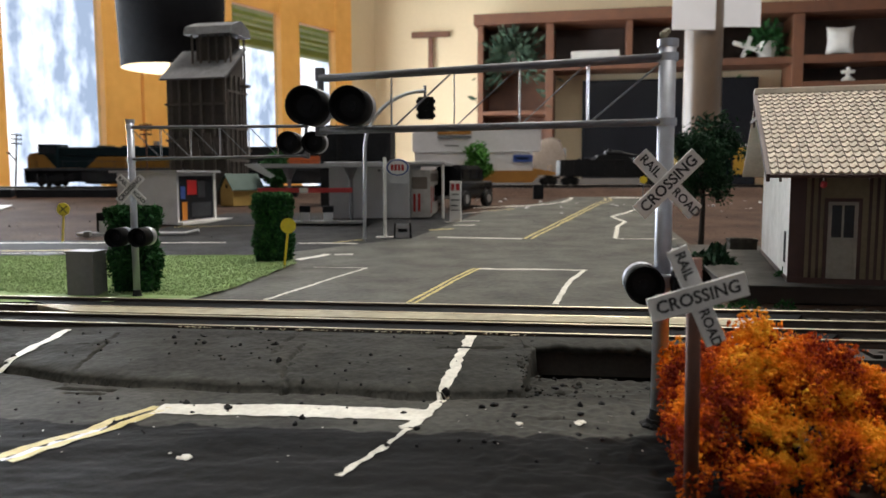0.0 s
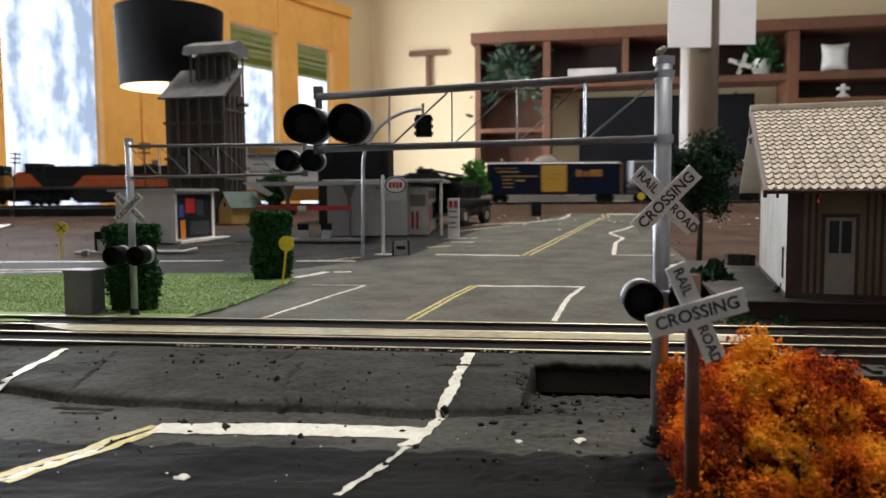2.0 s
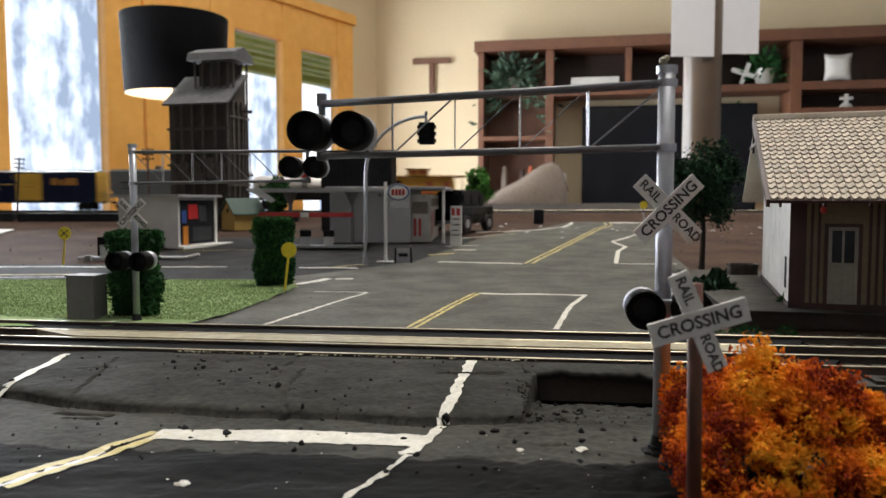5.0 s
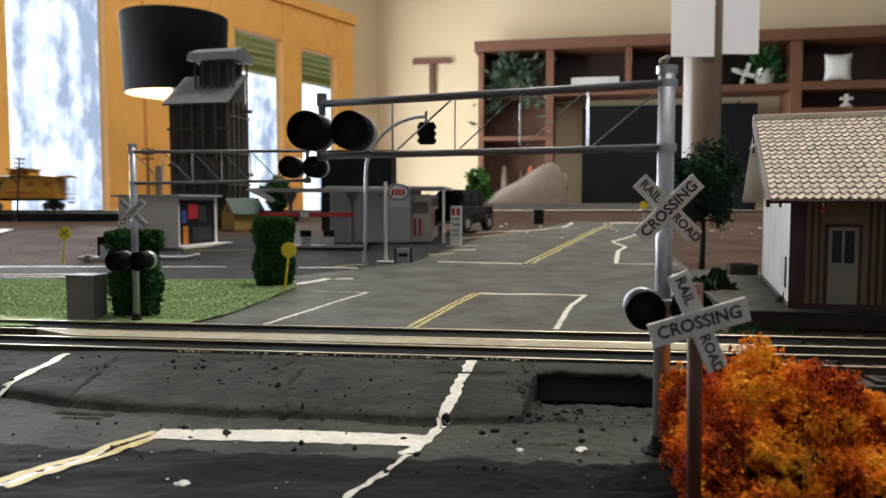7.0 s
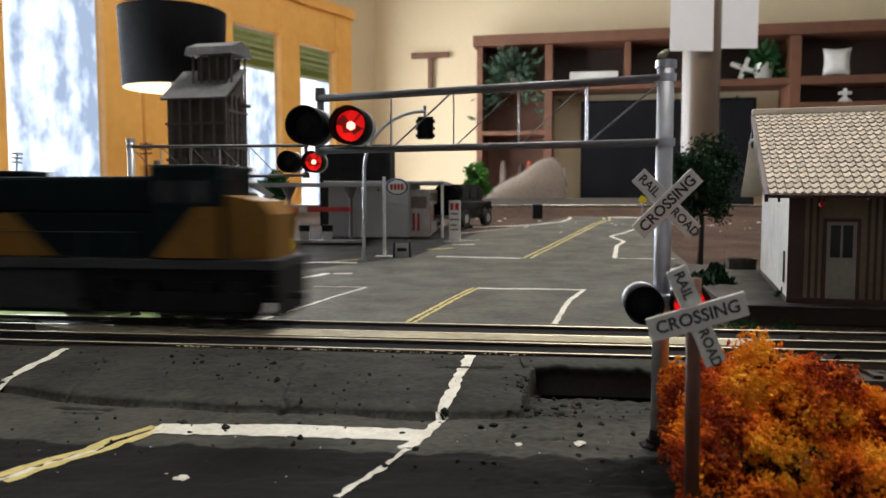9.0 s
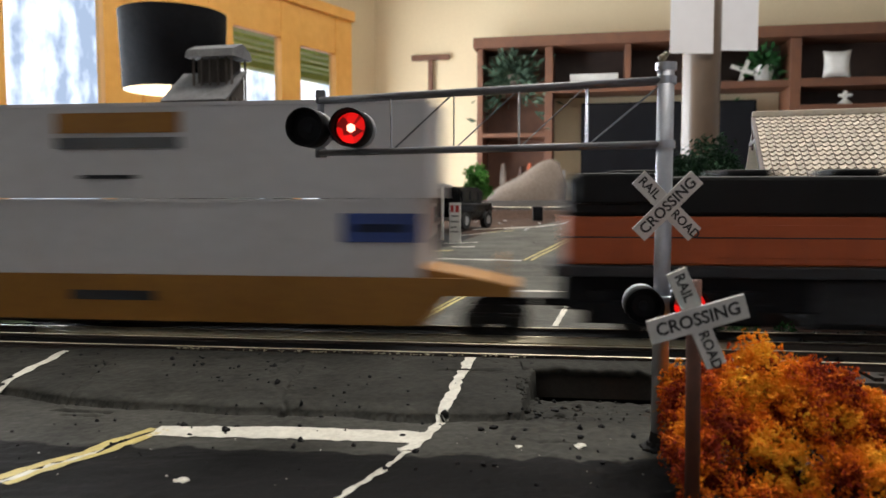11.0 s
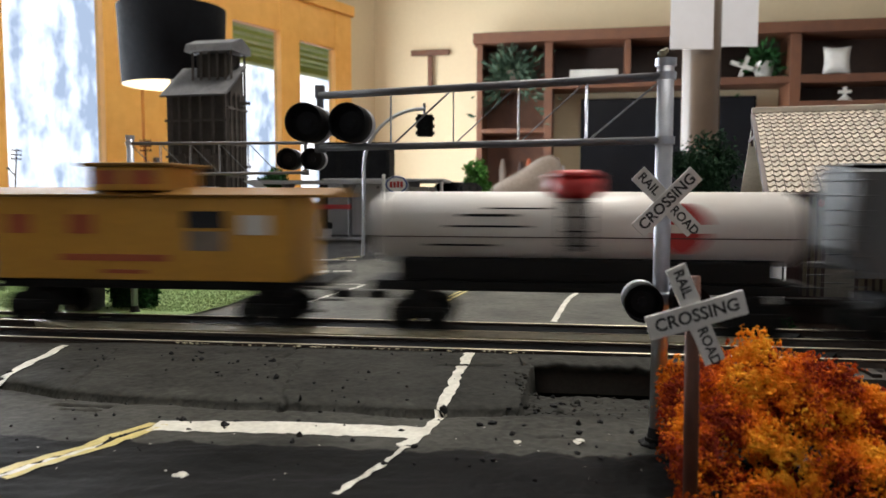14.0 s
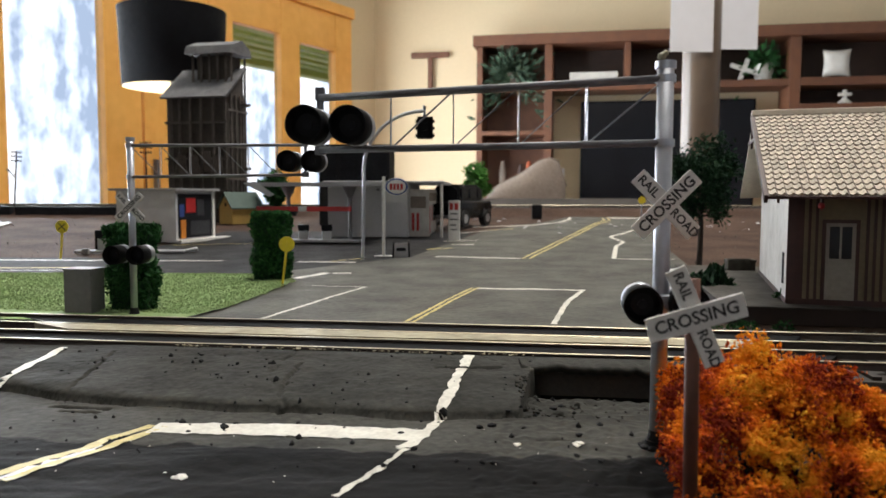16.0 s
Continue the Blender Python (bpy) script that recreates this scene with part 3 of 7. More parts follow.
# markings behind it
for k, (pts, wd, col) in enumerate([
    ([(0.017, 0.3562), (0.0665, 0.3510)], 0.0042, "paint_white"), ([(0.0665, 0.3525), (0.0540, 0.318), (0.0490, 0.300), (0.0385, 0.2575)], 0.0021, "paint_white"),
    ([(-0.0125, 0.2600), (0.0030, 0.318), (0.0150, 0.3590)], 0.0014, "paint_yellow"), ([(-0.0098, 0.2600), (0.0056, 0.318), (0.0178, 0.3590)], 0.0014, "paint_yellow"),
    ([(-0.0640, 0.2640), (-0.0490, 0.318), (-0.0360, 0.3631)], 0.0017, "paint_white"), ([(-0.0365, 0.3631), (-0.0620, 0.3645)], 0.0012, "paint_white"),
    ([(-0.0766, 0.3985), (-0.0640, 0.4250)], 0.0052, "paint_white"), ([(-0.0600, 0.4230), (-0.0500, 0.424)], 0.003, "paint_white"),
    ([(-0.0034, 0.5020), (0.0516, 0.4924)], 0.0038, "paint_white"), ([(0.0530, 0.4924), (0.0990, 0.62), (0.1560, 0.78), (0.1780, 0.83), (0.1835, 0.868)], 0.0016, "paint_yellow"),
    ([(0.0575, 0.4924), (0.1035, 0.62), (0.1610, 0.78), (0.1840, 0.83), (0.1890, 0.868)], 0.0016, "paint_yellow"),
    ([(0.1120, 0.4924), (0.1300, 0.565), (0.1440, 0.60), (0.1420, 0.64), (0.1700, 0.69), (0.2000, 0.75), (0.2280, 0.868)], 0.0030, "paint_white"),
    ([(0.1120, 0.4924), (0.1500, 0.488)], 0.0026, "paint_white"), ([(0.1900, 0.868), (0.2280, 0.866)], 0.010, "paint_white"),
    ([(0.1470, 0.872), (0.1420, 0.845), (0.1250, 0.80), (0.0930, 0.765), (0.0600, 0.742)], 0.0038, "paint_white"), ([(0.0300, 0.735), (0.0930, 0.765)], 0.003, "paint_white"),
    ([(0.0100, 0.66), (0.0420, 0.70)], 0.0022, "paint_white"), ([(0.0420, 0.70), (0.0680, 0.72)], 0.0022, "paint_yellow"), ([(0.0080, 0.575), (0.0250, 0.578)], 0.004, "paint_white"),
    ([(-0.0100, 0.545), (0.0080, 0.552)], 0.003, "paint_yellow"), ([(0.0020, 0.60), (0.0300, 0.612)], 0.003, "paint_white"),
    ([(-0.70, 0.4815), (-0.1357, 0.4760)], 0.0030, "paint_white"), ([(-0.0900, 0.4735), (-0.0525, 0.4700)], 0.0030, "paint_white"),
    ([(-0.70, 0.4440), (-0.2000, 0.4420)], 0.0022, "paint_yellow"), ([(-0.70, 0.4340), (-0.1900, 0.4320)], 0.0016, "paint_white"),
    ([(-0.0680, 0.474), (-0.0500, 0.4900)], 0.0016, "paint_yellow"), ([(-0.2000, 0.567), (-0.1300, 0.583)], 0.0016, "paint_yellow"),
]):
    stripe("marking", pts, wd, M[col], street_z, 20 + k, "hand-painted %s line on the model street" % ("white" if col == "paint_white" else "yellow"), 0.0003)


# ================= the loop of track =================
X0, R_WEST, X1, R_EAST, FAR_Y, FRONT_Y = -0.704, 0.311, 0.60, 0.3974, 0.955, 0.24025
TURN = math.atan(SLANT)
A_WEST0, A_WEST1 = 0.191, 1.1284
A_EAST0, A_EAST1 = 2.4828, 3.782
LOOP = 4.9455
FAR_Z = 0.0300


def ease(k):
    k = min(1, max(0, k))
    return k * k * (3 - 2 * k)


def line_at(a):
    """The place on the loop after a metres: x, y, height of the rail's top, heading."""
    a = (a + 1.1635) % LOOP - 1.1635
    if a < A_WEST0:
        return -0.513 - a, FAR_Y, FAR_Z, math.pi
    if a < A_WEST1:
        k = (a - A_WEST0) / (A_WEST1 - A_WEST0)
        h = math.pi + k * (math.pi - TURN)
        return X0 + R_WEST * math.cos(h - math.pi / 2), FAR_Y - R_WEST + R_WEST * math.sin(h - math.pi / 2), FAR_Z * (1 - ease(k)), h
    if a < A_EAST0:
        x = (a - 1.878) * math.cos(TURN)
        return x, FRONT_Y - SLANT * x, 0.0, 2 * math.pi - TURN
    k = (a - A_EAST0) / (A_EAST1 - A_EAST0)
    h = 2 * math.pi - TURN + k * (math.pi + TURN)
    cx, cy = X1 + R_EAST * math.sin(TURN), FAR_Y - R_EAST
    return cx + R_EAST * math.cos(h - math.pi / 2), cy + R_EAST * math.sin(h - math.pi / 2), FAR_Z * ease(k), h


def sweep(name, stations, profile, material, parent, mi=None, label="", closed=True):
    """A profile (offset to the left, height) carried along the stations (x, y, z, heading)."""
    v, f = [], []
    n = len(profile)
    for x, y, z, h in stations:
        lx, ly = -math.sin(h), math.cos(h)
        for o, dz in profile:
            v.append((x + lx * o, y + ly * o, z + dz))
    for i in range(len(stations) - 1):
        for j in range(n if closed else n - 1):
            f.append((i * n + j, i * n + (j + 1) % n, (i + 1) * n + (j + 1) % n, (i + 1) * n + j))
    ob = raw(name, v, f, material, parent, label)
    if mi:
        for i, p in enumerate(ob.data.polygons):
            p.material_index = mi[i % len(mi)]
    return ob


RAIL = lambda c: [(c - 0.0005, -0.00016), (c - 0.0003, 0), (c + 0.0003, 0), (c + 0.0005, -0.00016), (c + 0.0005, -0.0007), (c + 0.00025, -0.0009), (c + 0.0008, -0.0022), (c - 0.0008, -0.0022), (c - 0.00025, -0.0009), (c - 0.0005, -0.0007)]
RAIL_MI = [0, 0, 0, 1, 1, 1, 1, 1, 1, 1]


def track_line(name, stations, gauge, label, ties_from):
    t = base(name, Matrix.Identity(4), label, "railway track")
    for sgn in (-1, 1):
        sweep("rail", stations, RAIL(sgn * gauge / 2), [M["rail"], M["rail_side"]], t, RAIL_MI)
    bm = B()
    last = None
    for i, (x, y, z, h) in enumerate(stations):
        if ties_from(x, y):
            box(bm, -0.0011, 0.0011, -0.0145, 0.0145, -0.0032, -0.0021, m=pose(x, y, z, 0, 0, math.degrees(h)))
    tie = mesh_ob("tie", bm, M["tie"], t, "dark wooden ties")
    tie["kind"] = "stuff"
    sweep("roadbed", stations, [(-0.0185, -0.0085), (-0.0165, -0.003), (0.0165, -0.003), (0.0185, -0.0065)], M["tie"], t, None, "dark ballasted roadbed", False)
    return t


off_road = lambda x, y: x < -0.135 or x > 0.066 or y > 0.4
loop_track = track_line("railway_track", [line_at(a) for a in np.arange(-1.1635, LOOP - 1.1635 + 0.003, 0.0066)], 0.0158, "model railway loop with bright rails and dark ties", off_road)
side_stations = [(x, 0.2121 - SLANT * x, 0.0, -TURN) for x in np.arange(-1.0, 1.0, 0.0066)]
side_track = track_line("railway_track", side_stations, 0.0136, "second straight model track beside the loop", off_road)

# planks and fill of the crossing
deck = base("crossing_deck", pose(0, 0, 0, 0, 0, -math.degrees(TURN)), "cream timber plank deck between two tracks at the crossing", "crossing deck")
for nm, y0, y1, z, mk, xa, xb in (("plank", 0.2205, 0.2308, -0.0002, "panel", -0.146, 0.058), ("infill", 0.2338, 0.2458, -0.0012, "black_matt", -0.16, 0.075), ("infill", 0.2066, 0.2168, -0.0012, "black_matt", -0.16, 0.075)):
    bm = B()
    prism(bm, [(xa, y0, z), (xb, y0, z), (xb + 0.006, y1, z), (xa - 0.02, y1, z)], (0, 0, -1), 0.0028)
    mesh_ob(nm, bm, M[mk], deck)
fill = tagged(raw("edge_strip", [(-0.25, 0.2482 + SLANT * 0.25, -0.0004), (0.078, 0.2482 - SLANT * 0.078, -0.0004), (0.078, 0.2585 - SLANT * 0.078, -0.0016), (-0.25, 0.2585 + SLANT * 0.25, -0.0016)], [(0, 1, 2, 3)], M["street"]), "grey road edge against the rail", "road edge", kind="structure")

# ballast stones and crumbs of plaster
rs = np.random.RandomState(5)
n = 2600
bx = rs.uniform(0.07, 0.34, n)
bw = np.where(rs.uniform(size=n) < 0.6, rs.uniform(0.1885, 0.2005, n), rs.uniform(0.2535, 0.2575, n))
stones = crumbs("ballast", np.stack([bx, bw - SLANT * bx, -0.0058 + rs.uniform(0, 0.0016, n) + np.where(bw > 0.25, 0.0030, 0.0)], 1), rs.uniform(0.0003, 0.0009, n), M["ballast"], 6)
tagged(stones, "grey loose ballast stones along the track", "ballast", kind="stuff")
n = 260
cx = rs.uniform(-0.16, 0.05, n)
cy = rs.uniform(0.125, 0.199, n) - SLANT * cx
grit = crumbs("grit", np.stack([cx, cy, [near_road(a, b) + 0.0001 for a, b in zip(cx, cy)]], 1), rs.uniform(0.00015, 0.0005, n) * rs.choice([1, 1, 1, 1.8], n), M["asphalt_dark"], 8)
tagged(grit, "small loose grey grit on the road", "grit", kind="stuff")
n = 300
pile = np.arange(n) < 150
cx = rs.uniform(-0.09, 0.07, n)
cx[:150] = 0.0180 + 0.030 * rs.uniform(size=150) ** 1.8
cw = np.where(pile, 0.186 - 0.022 * rs.uniform(size=n) ** 1.4, rs.uniform(0.2022, 0.2042, n))
cy = cw - SLANT * cx
rubble = crumbs("rubble", np.stack([cx, cy, np.where(pile, [near_road(a, b) + 0.0001 for a, b in zip(cx, cy)], -0.0009)], 1), rs.uniform(0.00012, 0.0005, n) * rs.choice([0.7, 0.8, 1.0, 2.6], n, p=[0.4, 0.3, 0.22, 0.08]), M["asphalt"], 9, squash=0.7)
n2 = 90
sx = -0.075 + 0.10 * rs.uniform(size=n2)
shavings = crumbs("shavings", np.stack([sx, 0.2032 - SLANT * sx + rs.uniform(-0.0006, 0.0005, n2), np.full(n2, -0.0004)], 1), rs.uniform(0.00018, 0.00055, n2), M["panel"], 19, rough=0.6, squash=0.6)
tagged(shavings, "cream curls of dried glue along the rail", "shavings", kind="stuff")
tagged(rubble, "broken grey plaster crumbs at the pit and rail", "rubble", kind="stuff")
n = 420
cx = rs.uniform(-0.6, 0.4, n)
cy = rs.uniform(0.3, 0.86, n)
litter = crumbs("pebbles", np.stack([cx, cy, [land(a, b) + 0.0004 for a, b in zip(cx, cy)]], 1), rs.uniform(0.0002, 0.0007, n), M["ballast"], 10)
tagged(litter, "scattered small pebbles on streets and earth", "pebbles", kind="stuff")
n = 60
cx = rs.uniform(-0.05, 0.35, n)
cy = rs.uniform(0.66, 0.87, n)
chips = crumbs("plaster_chips", np.stack([cx, cy, [land(a, b) + 0.0006 for a, b in zip(cx, cy)]], 1), rs.uniform(0.0006, 0.0022, n), M["plaster"], 12, squash=0.3)
tagged(chips, "white plaster flakes on the brown earth", "plaster chips", kind="stuff")

# black sheet set across the pit; its colour stands in for deep shade
bm = B()
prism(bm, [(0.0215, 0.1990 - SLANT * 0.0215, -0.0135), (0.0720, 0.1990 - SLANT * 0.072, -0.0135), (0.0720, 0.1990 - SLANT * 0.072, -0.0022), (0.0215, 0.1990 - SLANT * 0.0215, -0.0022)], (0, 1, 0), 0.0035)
tagged(mesh_ob("pit_wall", bm, [M["black_matt"]]), "black sheet painting deep shade into the broken pit by the road", "pit", kind="structure")
n = 46
chip_x, chip_y = rs.uniform(-0.09, 0.05, n), rs.uniform(0.122, 0.156, n)
# the first four white flecks paint in a glint on the road
for i, (a, b) in enumerate(((-0.0443, 0.1275), (-0.0450, 0.1270), (-0.0437, 0.1268), (-0.0446, 0.1280), (0.0150, 0.1445), (0.0265, 0.1440), (0.0272, 0.1445), (-0.0068, 0.1415), (-0.0075, 0.1425))):
    chip_x[i], chip_y[i] = a, b
flecks = crumbs("paint_flecks", np.stack([chip_x, chip_y, [near_road(a, b) + 0.0001 for a, b in zip(chip_x, chip_y)]], 1), np.where(np.arange(n) < 9, 0.0009, rs.uniform(0.00012, 0.0003, n)), M["paint_white"], 13, squash=0.25)
tagged(flecks, "pale dried paint flecks and a painted glint on the dark road", "paint flecks", kind="stuff")

# lawn
def lawn_right(y):
    return float(np.interp(y, [0.262, 0.29, 0.33, 0.38, 0.41], [-0.092, -0.083, -0.078, -0.0745, -0.082]))


lawn = band("lawn", list(np.linspace(0.2615, 0.415, 40)), lambda y: -0.62, lawn_right, lambda x, y: land(x, y) + 0.0012 + 0.0003 * nz(x, y, 90), M["grass_mat"], 160)
tagged(lawn, "bright green static grass lawn beside the line", "lawn", kind="structure")
n = 70000
gx = rs.uniform(-0.33, -0.072, n)
gy = rs.uniform(0.262, 0.414, n)
keep = [a < lawn_right(b) + 0.0008 + 0.0030 * nz(a, b, 160, 3) and b + SLANT * a > 0.2615 for a, b in zip(gx, gy)]
gx, gy = gx[keep], gy[keep]
blades = flakes("grass", np.stack([gx, gy, [land(a, b) + 0.0016 + 0.0003 * nz(a, b, 90) for a, b in zip(gx, gy)]], 1), 0.0004, M["grass"], 14)
tagged(blades, "short light green grass fibres of the lawn", "grass", kind="stuff")


# ================= crossing signals =================
LENSES = {"left": [], "right": []}


def text_bar(parent, centre, angle, length, width, bits, face=-1, size=0.0030):
    """One board of a crossbuck, standing in the xz plane and facing -y, with its lettering."""
    m = Matrix.Translation(centre) @ Matrix.Rotation(radians(angle), 4, "Y")
    bm = B()
    box(bm, -length / 2, length / 2, -0.00025, 0.00025, -width / 2, width / 2, 0.0001, m=m)
    board = mesh_ob("board", bm, M["sign_white"], parent)
    for body, at, turn in bits:
        lm = m @ Matrix.Translation((at, -0.00029, 0)) @ Matrix.Rotation(radians(90), 4, "X") @ Matrix.Rotation(radians(turn), 4, "Z")
        words(body, size, lm, M["lettering"], board)
    return board


def crossbuck(parent, centre, length, width, size, a1=-45, a2=45):
    c = Vector(centre)
    text_bar(parent, c + Vector((0, -0.0003, 0)), a1, length, width, [("CROSSING", 0, 0)], size=size)
    text_bar(parent, c + Vector((0, 0.0003, 0)), a2, length, width, [("RAIL", -length * 0.31, 0), ("ROAD", length * 0.325, 0)], size=size * 0.84)


def signal_head(parent, centre, r, yaw, side, deep=0.0055):
    """A round hooded flasher; its lens turns to show the glowing or the dark face."""
    m = Matrix.Translation(centre) @ Matrix.Rotation(radians(yaw), 4, "Z")
    bm = B()
    n = 24
    ring = []
    for rr, y in ((r, 0.0002), (r, -deep), (r * 0.93, -deep), (r * 0.93, -0.0002)):
        ring.append([bm.verts.new(m @ Vector((rr * math.cos(k * math.tau / n), y, rr * math.sin(k * math.tau / n)))) for k in range(n)])
    for a, b in zip(ring, ring[1:]):
        for k in range(n):
            bm.faces.new((a[k], a[(k + 1) % n], b[(k + 1) % n], b[k]))
    bmesh.ops.recalc_face_normals(bm, faces=bm.faces[:])
    hood = mesh_ob("hood", bm, M["black"], parent, "round black hood", True)
    bm = B()
    rod(bm, m @ Vector((0, 0.0002, 0)), m @ Vector((0, deep * 0.55, 0)), r * 1.0, 24)
    rod(bm, m @ Vector((0, deep * 0.55, 0)), m @ Vector((0, deep * 0.8, 0)), r * 0.95, 24, r * 0.5)
    mesh_ob("lamp_case", bm, M["steel"], parent, "grey round lamp case", True)
    bm = B()
    rod(bm, (0, -0.0003, 0), (0, 0.0003, 0), r * 0.92, 24, mi=1)
    rod(bm, (0, -0.0003, 0), (0, -0.0006, 0), r * 0.80, 20, mi=0)
    rod(bm, (0, -0.0006, 0), (0, -0.0009, 0), r * 0.24, 6, mi=2)
    rod(bm, (0, 0.0003, 0), (0, 0.0006, 0), r * 0.86, 20, r * 0.60, mi=1)
    rod(bm, (0, 0.0006, 0), (0, 0.0010, 0), r * 0.26, 10, mi=3)
    lens = mesh_ob("lens", bm, [M["lens_on"], M["black"], M["bulb"], M["under"]], hood, "flashing red lamp lens")
    lens.matrix_local = m @ pose(0, -deep * 0.38, 0, 0, 0, 180)
    LENSES[side].append((lens, m @ pose(0, -deep * 0.38, 0)))
    return hood


def cantilever(name, mast_xy, ground_z, top_z, tip, lo, hi, lo_tip, hi_tip, r, head, label, heads_low, sign_z, yaw, sign_size, bays, shift=0.0, steps=None):
    x, y = mast_xy
    t = base(name, Matrix.Translation((x, y, ground_z)), label, "crossing signal", "cantilever crossing signals")
    g = Vector((0, 0, -ground_z))
    L = lambda px, py, pz: (px - x, py - y, pz - ground_z)
    bm = B()
    rod(bm, (0, 0, 0), (0, 0, top_z - ground_z), r, 20)
    mesh_ob("mast", bm, M["steel"], t, "polished grey steel mast", True)
    for z in (lo, hi, (top_z - 0.0006)):
        bm = B()
        rod(bm, L(x, y, z - 0.0007), L(x, y, z + 0.0007), r * 1.25, 20)
        mesh_ob("collar", bm, M["steel"], t)
    bm = B()
    rod(bm, (0, 0, 0), (0, 0, 0.0016), r * 1.5, 16)
    rod(bm, (0, 0, 0.0016), (0, 0, 0.0035), r * 1.25, 16, r * 1.05)
    mesh_ob("base_plate", bm, M["asphalt_dark"], t)
    tx, ty = tip
    ra = r * 0.42
    for nm, z, zt in (("lower_arm", lo, lo_tip), ("upper_arm", hi, hi_tip)):
        bm = B()
        for o in (-1, 1):
            rod(bm, L(x, y + o * r * 0.75, z), L(tx, ty + o * r * 0.75, zt), ra, 10)
        mesh_ob(nm, bm, M["steel_dull"], t, "grey tubular arm", True)
    at = lambda k, up: Vector(L(x + (tx - x) * k, y + (ty - y) * k, (hi + (hi_tip - hi) * k) if up else (lo + (lo_tip - lo) * k)))
    ks = steps or [i / bays for i in range(bays + 1)]
    for i in range(1, bays):
        k = ks[i]
        bm = B()
        for o in (-1, 1):
            off = Vector((0, o * r * 0.6, 0))
            rod(bm, at(k, 0) + off, at(k, 1) + off, ra * 0.24, 6)
        rod(bm, at(k, 0) - Vector((0.0008, 0, 0)), at(k, 0) + Vector((0.0008, 0, 0)), ra * 0.9, 8)
        mesh_ob("post", bm, M["chrome"], t)
        for o in (-1, 1):
            bm = B()
            off = Vector((0, o * r * 0.6, 0))
            rod(bm, at(k, 0) + off, at(ks[i - 1], 1) + off, ra * 0.17, 6)
            mesh_ob("brace", bm, M["steel_dull"], t)
    # lamps at the arm's end
    e0, e1 = at(1, 0), at(1, 1)
    mid = e0.lerp(e1, 0.42) + Vector((shift, 0, 0))
    bm = B()
    rod(bm, e0 - Vector((0, 0, 0.0008)), e1 + Vector((0, 0, 0.0012)), ra * 1.2, 10)
    box(bm, e0.x - 0.0012, e0.x + 0.0012, e0.y - 0.001, e0.y + 0.001, e0.z - 0.001, e0.z + 0.001, 0.0002)
    box(bm, e1.x - 0.0010, e1.x + 0.0010, e1.y - 0.001, e1.y + 0.001, e1.z - 0.0006, e1.z + 0.0022, 0.0002)
    box(bm, mid.x - head * 0.6, mid.x + head * 0.6, mid.y - 0.003, mid.y - 0.0015, mid.z - head * 0.55, mid.z + head * 0.55, 0.0003)
    mesh_ob("bracket", bm, M["steel_dull"], t)
    for sgn, side in ((-1, "left"), (1, "right")):
        signal_head(t, (mid.x + sgn * head * 1.12, mid.y - 0.0048, mid.z), head, yaw, side)
    # lamps on the mast
    bm = B()
    box(bm, -head * 0.75, head * 0.75, -r - 0.0012, -r + 0.0006, heads_low - ground_z - head * 0.3, heads_low - ground_z + head * 0.35, 0.0003)
    rod(bm, (-head, 0, heads_low - ground_z), (head, 0, heads_low - ground_z), ra, 8)
    mesh_ob("bracket", bm, M["steel"], t)
    for sgn, side in ((-1, "left"), (1, "right")):
        signal_head(t, (sgn * head * 1.06, -r - 0.0005, heads_low - ground_z), head * 0.87, yaw, side)
    crossbuck(t, (0, -r - 0.0007, sign_z - ground_z), sign_size, sign_size * 0.22, sign_size * 0.185)
    return t


near_signal = cantilever("cantilever_signal", (0.0415, 0.1430), -0.0061, 0.0667, (-0.0264, 0.168), 0.0518, 0.0636, 0.0517, 0.0630, 0.00155, 0.0040,
                         "grey steel cantilever crossing signal with two pairs of flashers", 0.0222, 0.0404, -9, 0.0150, 5, 0.0034, (0.0, 0.2, 0.386, 0.575, 0.768, 1.0))
bm = B()
ball(bm, (-0.0009, -0.0005, 0.0737), 0.0009, 1)
ball(bm, (-0.0002, -0.0002, 0.0743), 0.0007, 1)
mesh_ob("glue", bm, M["panel"], near_signal, "yellowish blob of glue on the mast's top")
bm = B()
for k in range(9):
    a = k * 0.7
    ball(bm, (0.0025 * math.cos(a), 0.0022 * math.sin(a), 0.0002), 0.0013, 1, (1, 1, 0.6))
mesh_ob("footing", bm, M["asphalt_dark"], near_signal, "dark lump of plaster round the foot")
far_signal = cantilever("cantilever_signal", (-0.1111, 0.2746), -0.0025, 0.0621, (-0.0502, 0.284), 0.0481, 0.0593, 0.0494, 0.0603, 0.00125, 0.0039,
                        "dull grey cantilever crossing signal beside the lawn", 0.0205, 0.0375, -6, 0.0125, 6)

# separate crossbuck on a rusty post close to the viewer
sign = base("crossbuck_sign", pose(0.0352, 0.1045, -0.0065, 0, 0, 0), "weathered crossbuck sign on a rusty brown post", "railway sign")
bm = B()
rod(bm, (0.0003, 0.0008, 0), (-0.0002, 0.0008, 0.0370), 0.00105, 12)
mesh_ob("post", bm, M["post_rust"], sign, "rusty brown round post", True)
text_bar(sign, (-0.0001, -0.0008, 0.0318), -16, 0.0139, 0.0034, [("CROSSING", 0, 0)], size=0.00248)
text_bar(sign, (-0.0001, -0.0002, 0.0318), 66, 0.0145, 0.0029, [("RAIL", -0.0047, 0), ("ROAD", 0.0048, 0)], size=0.0020)

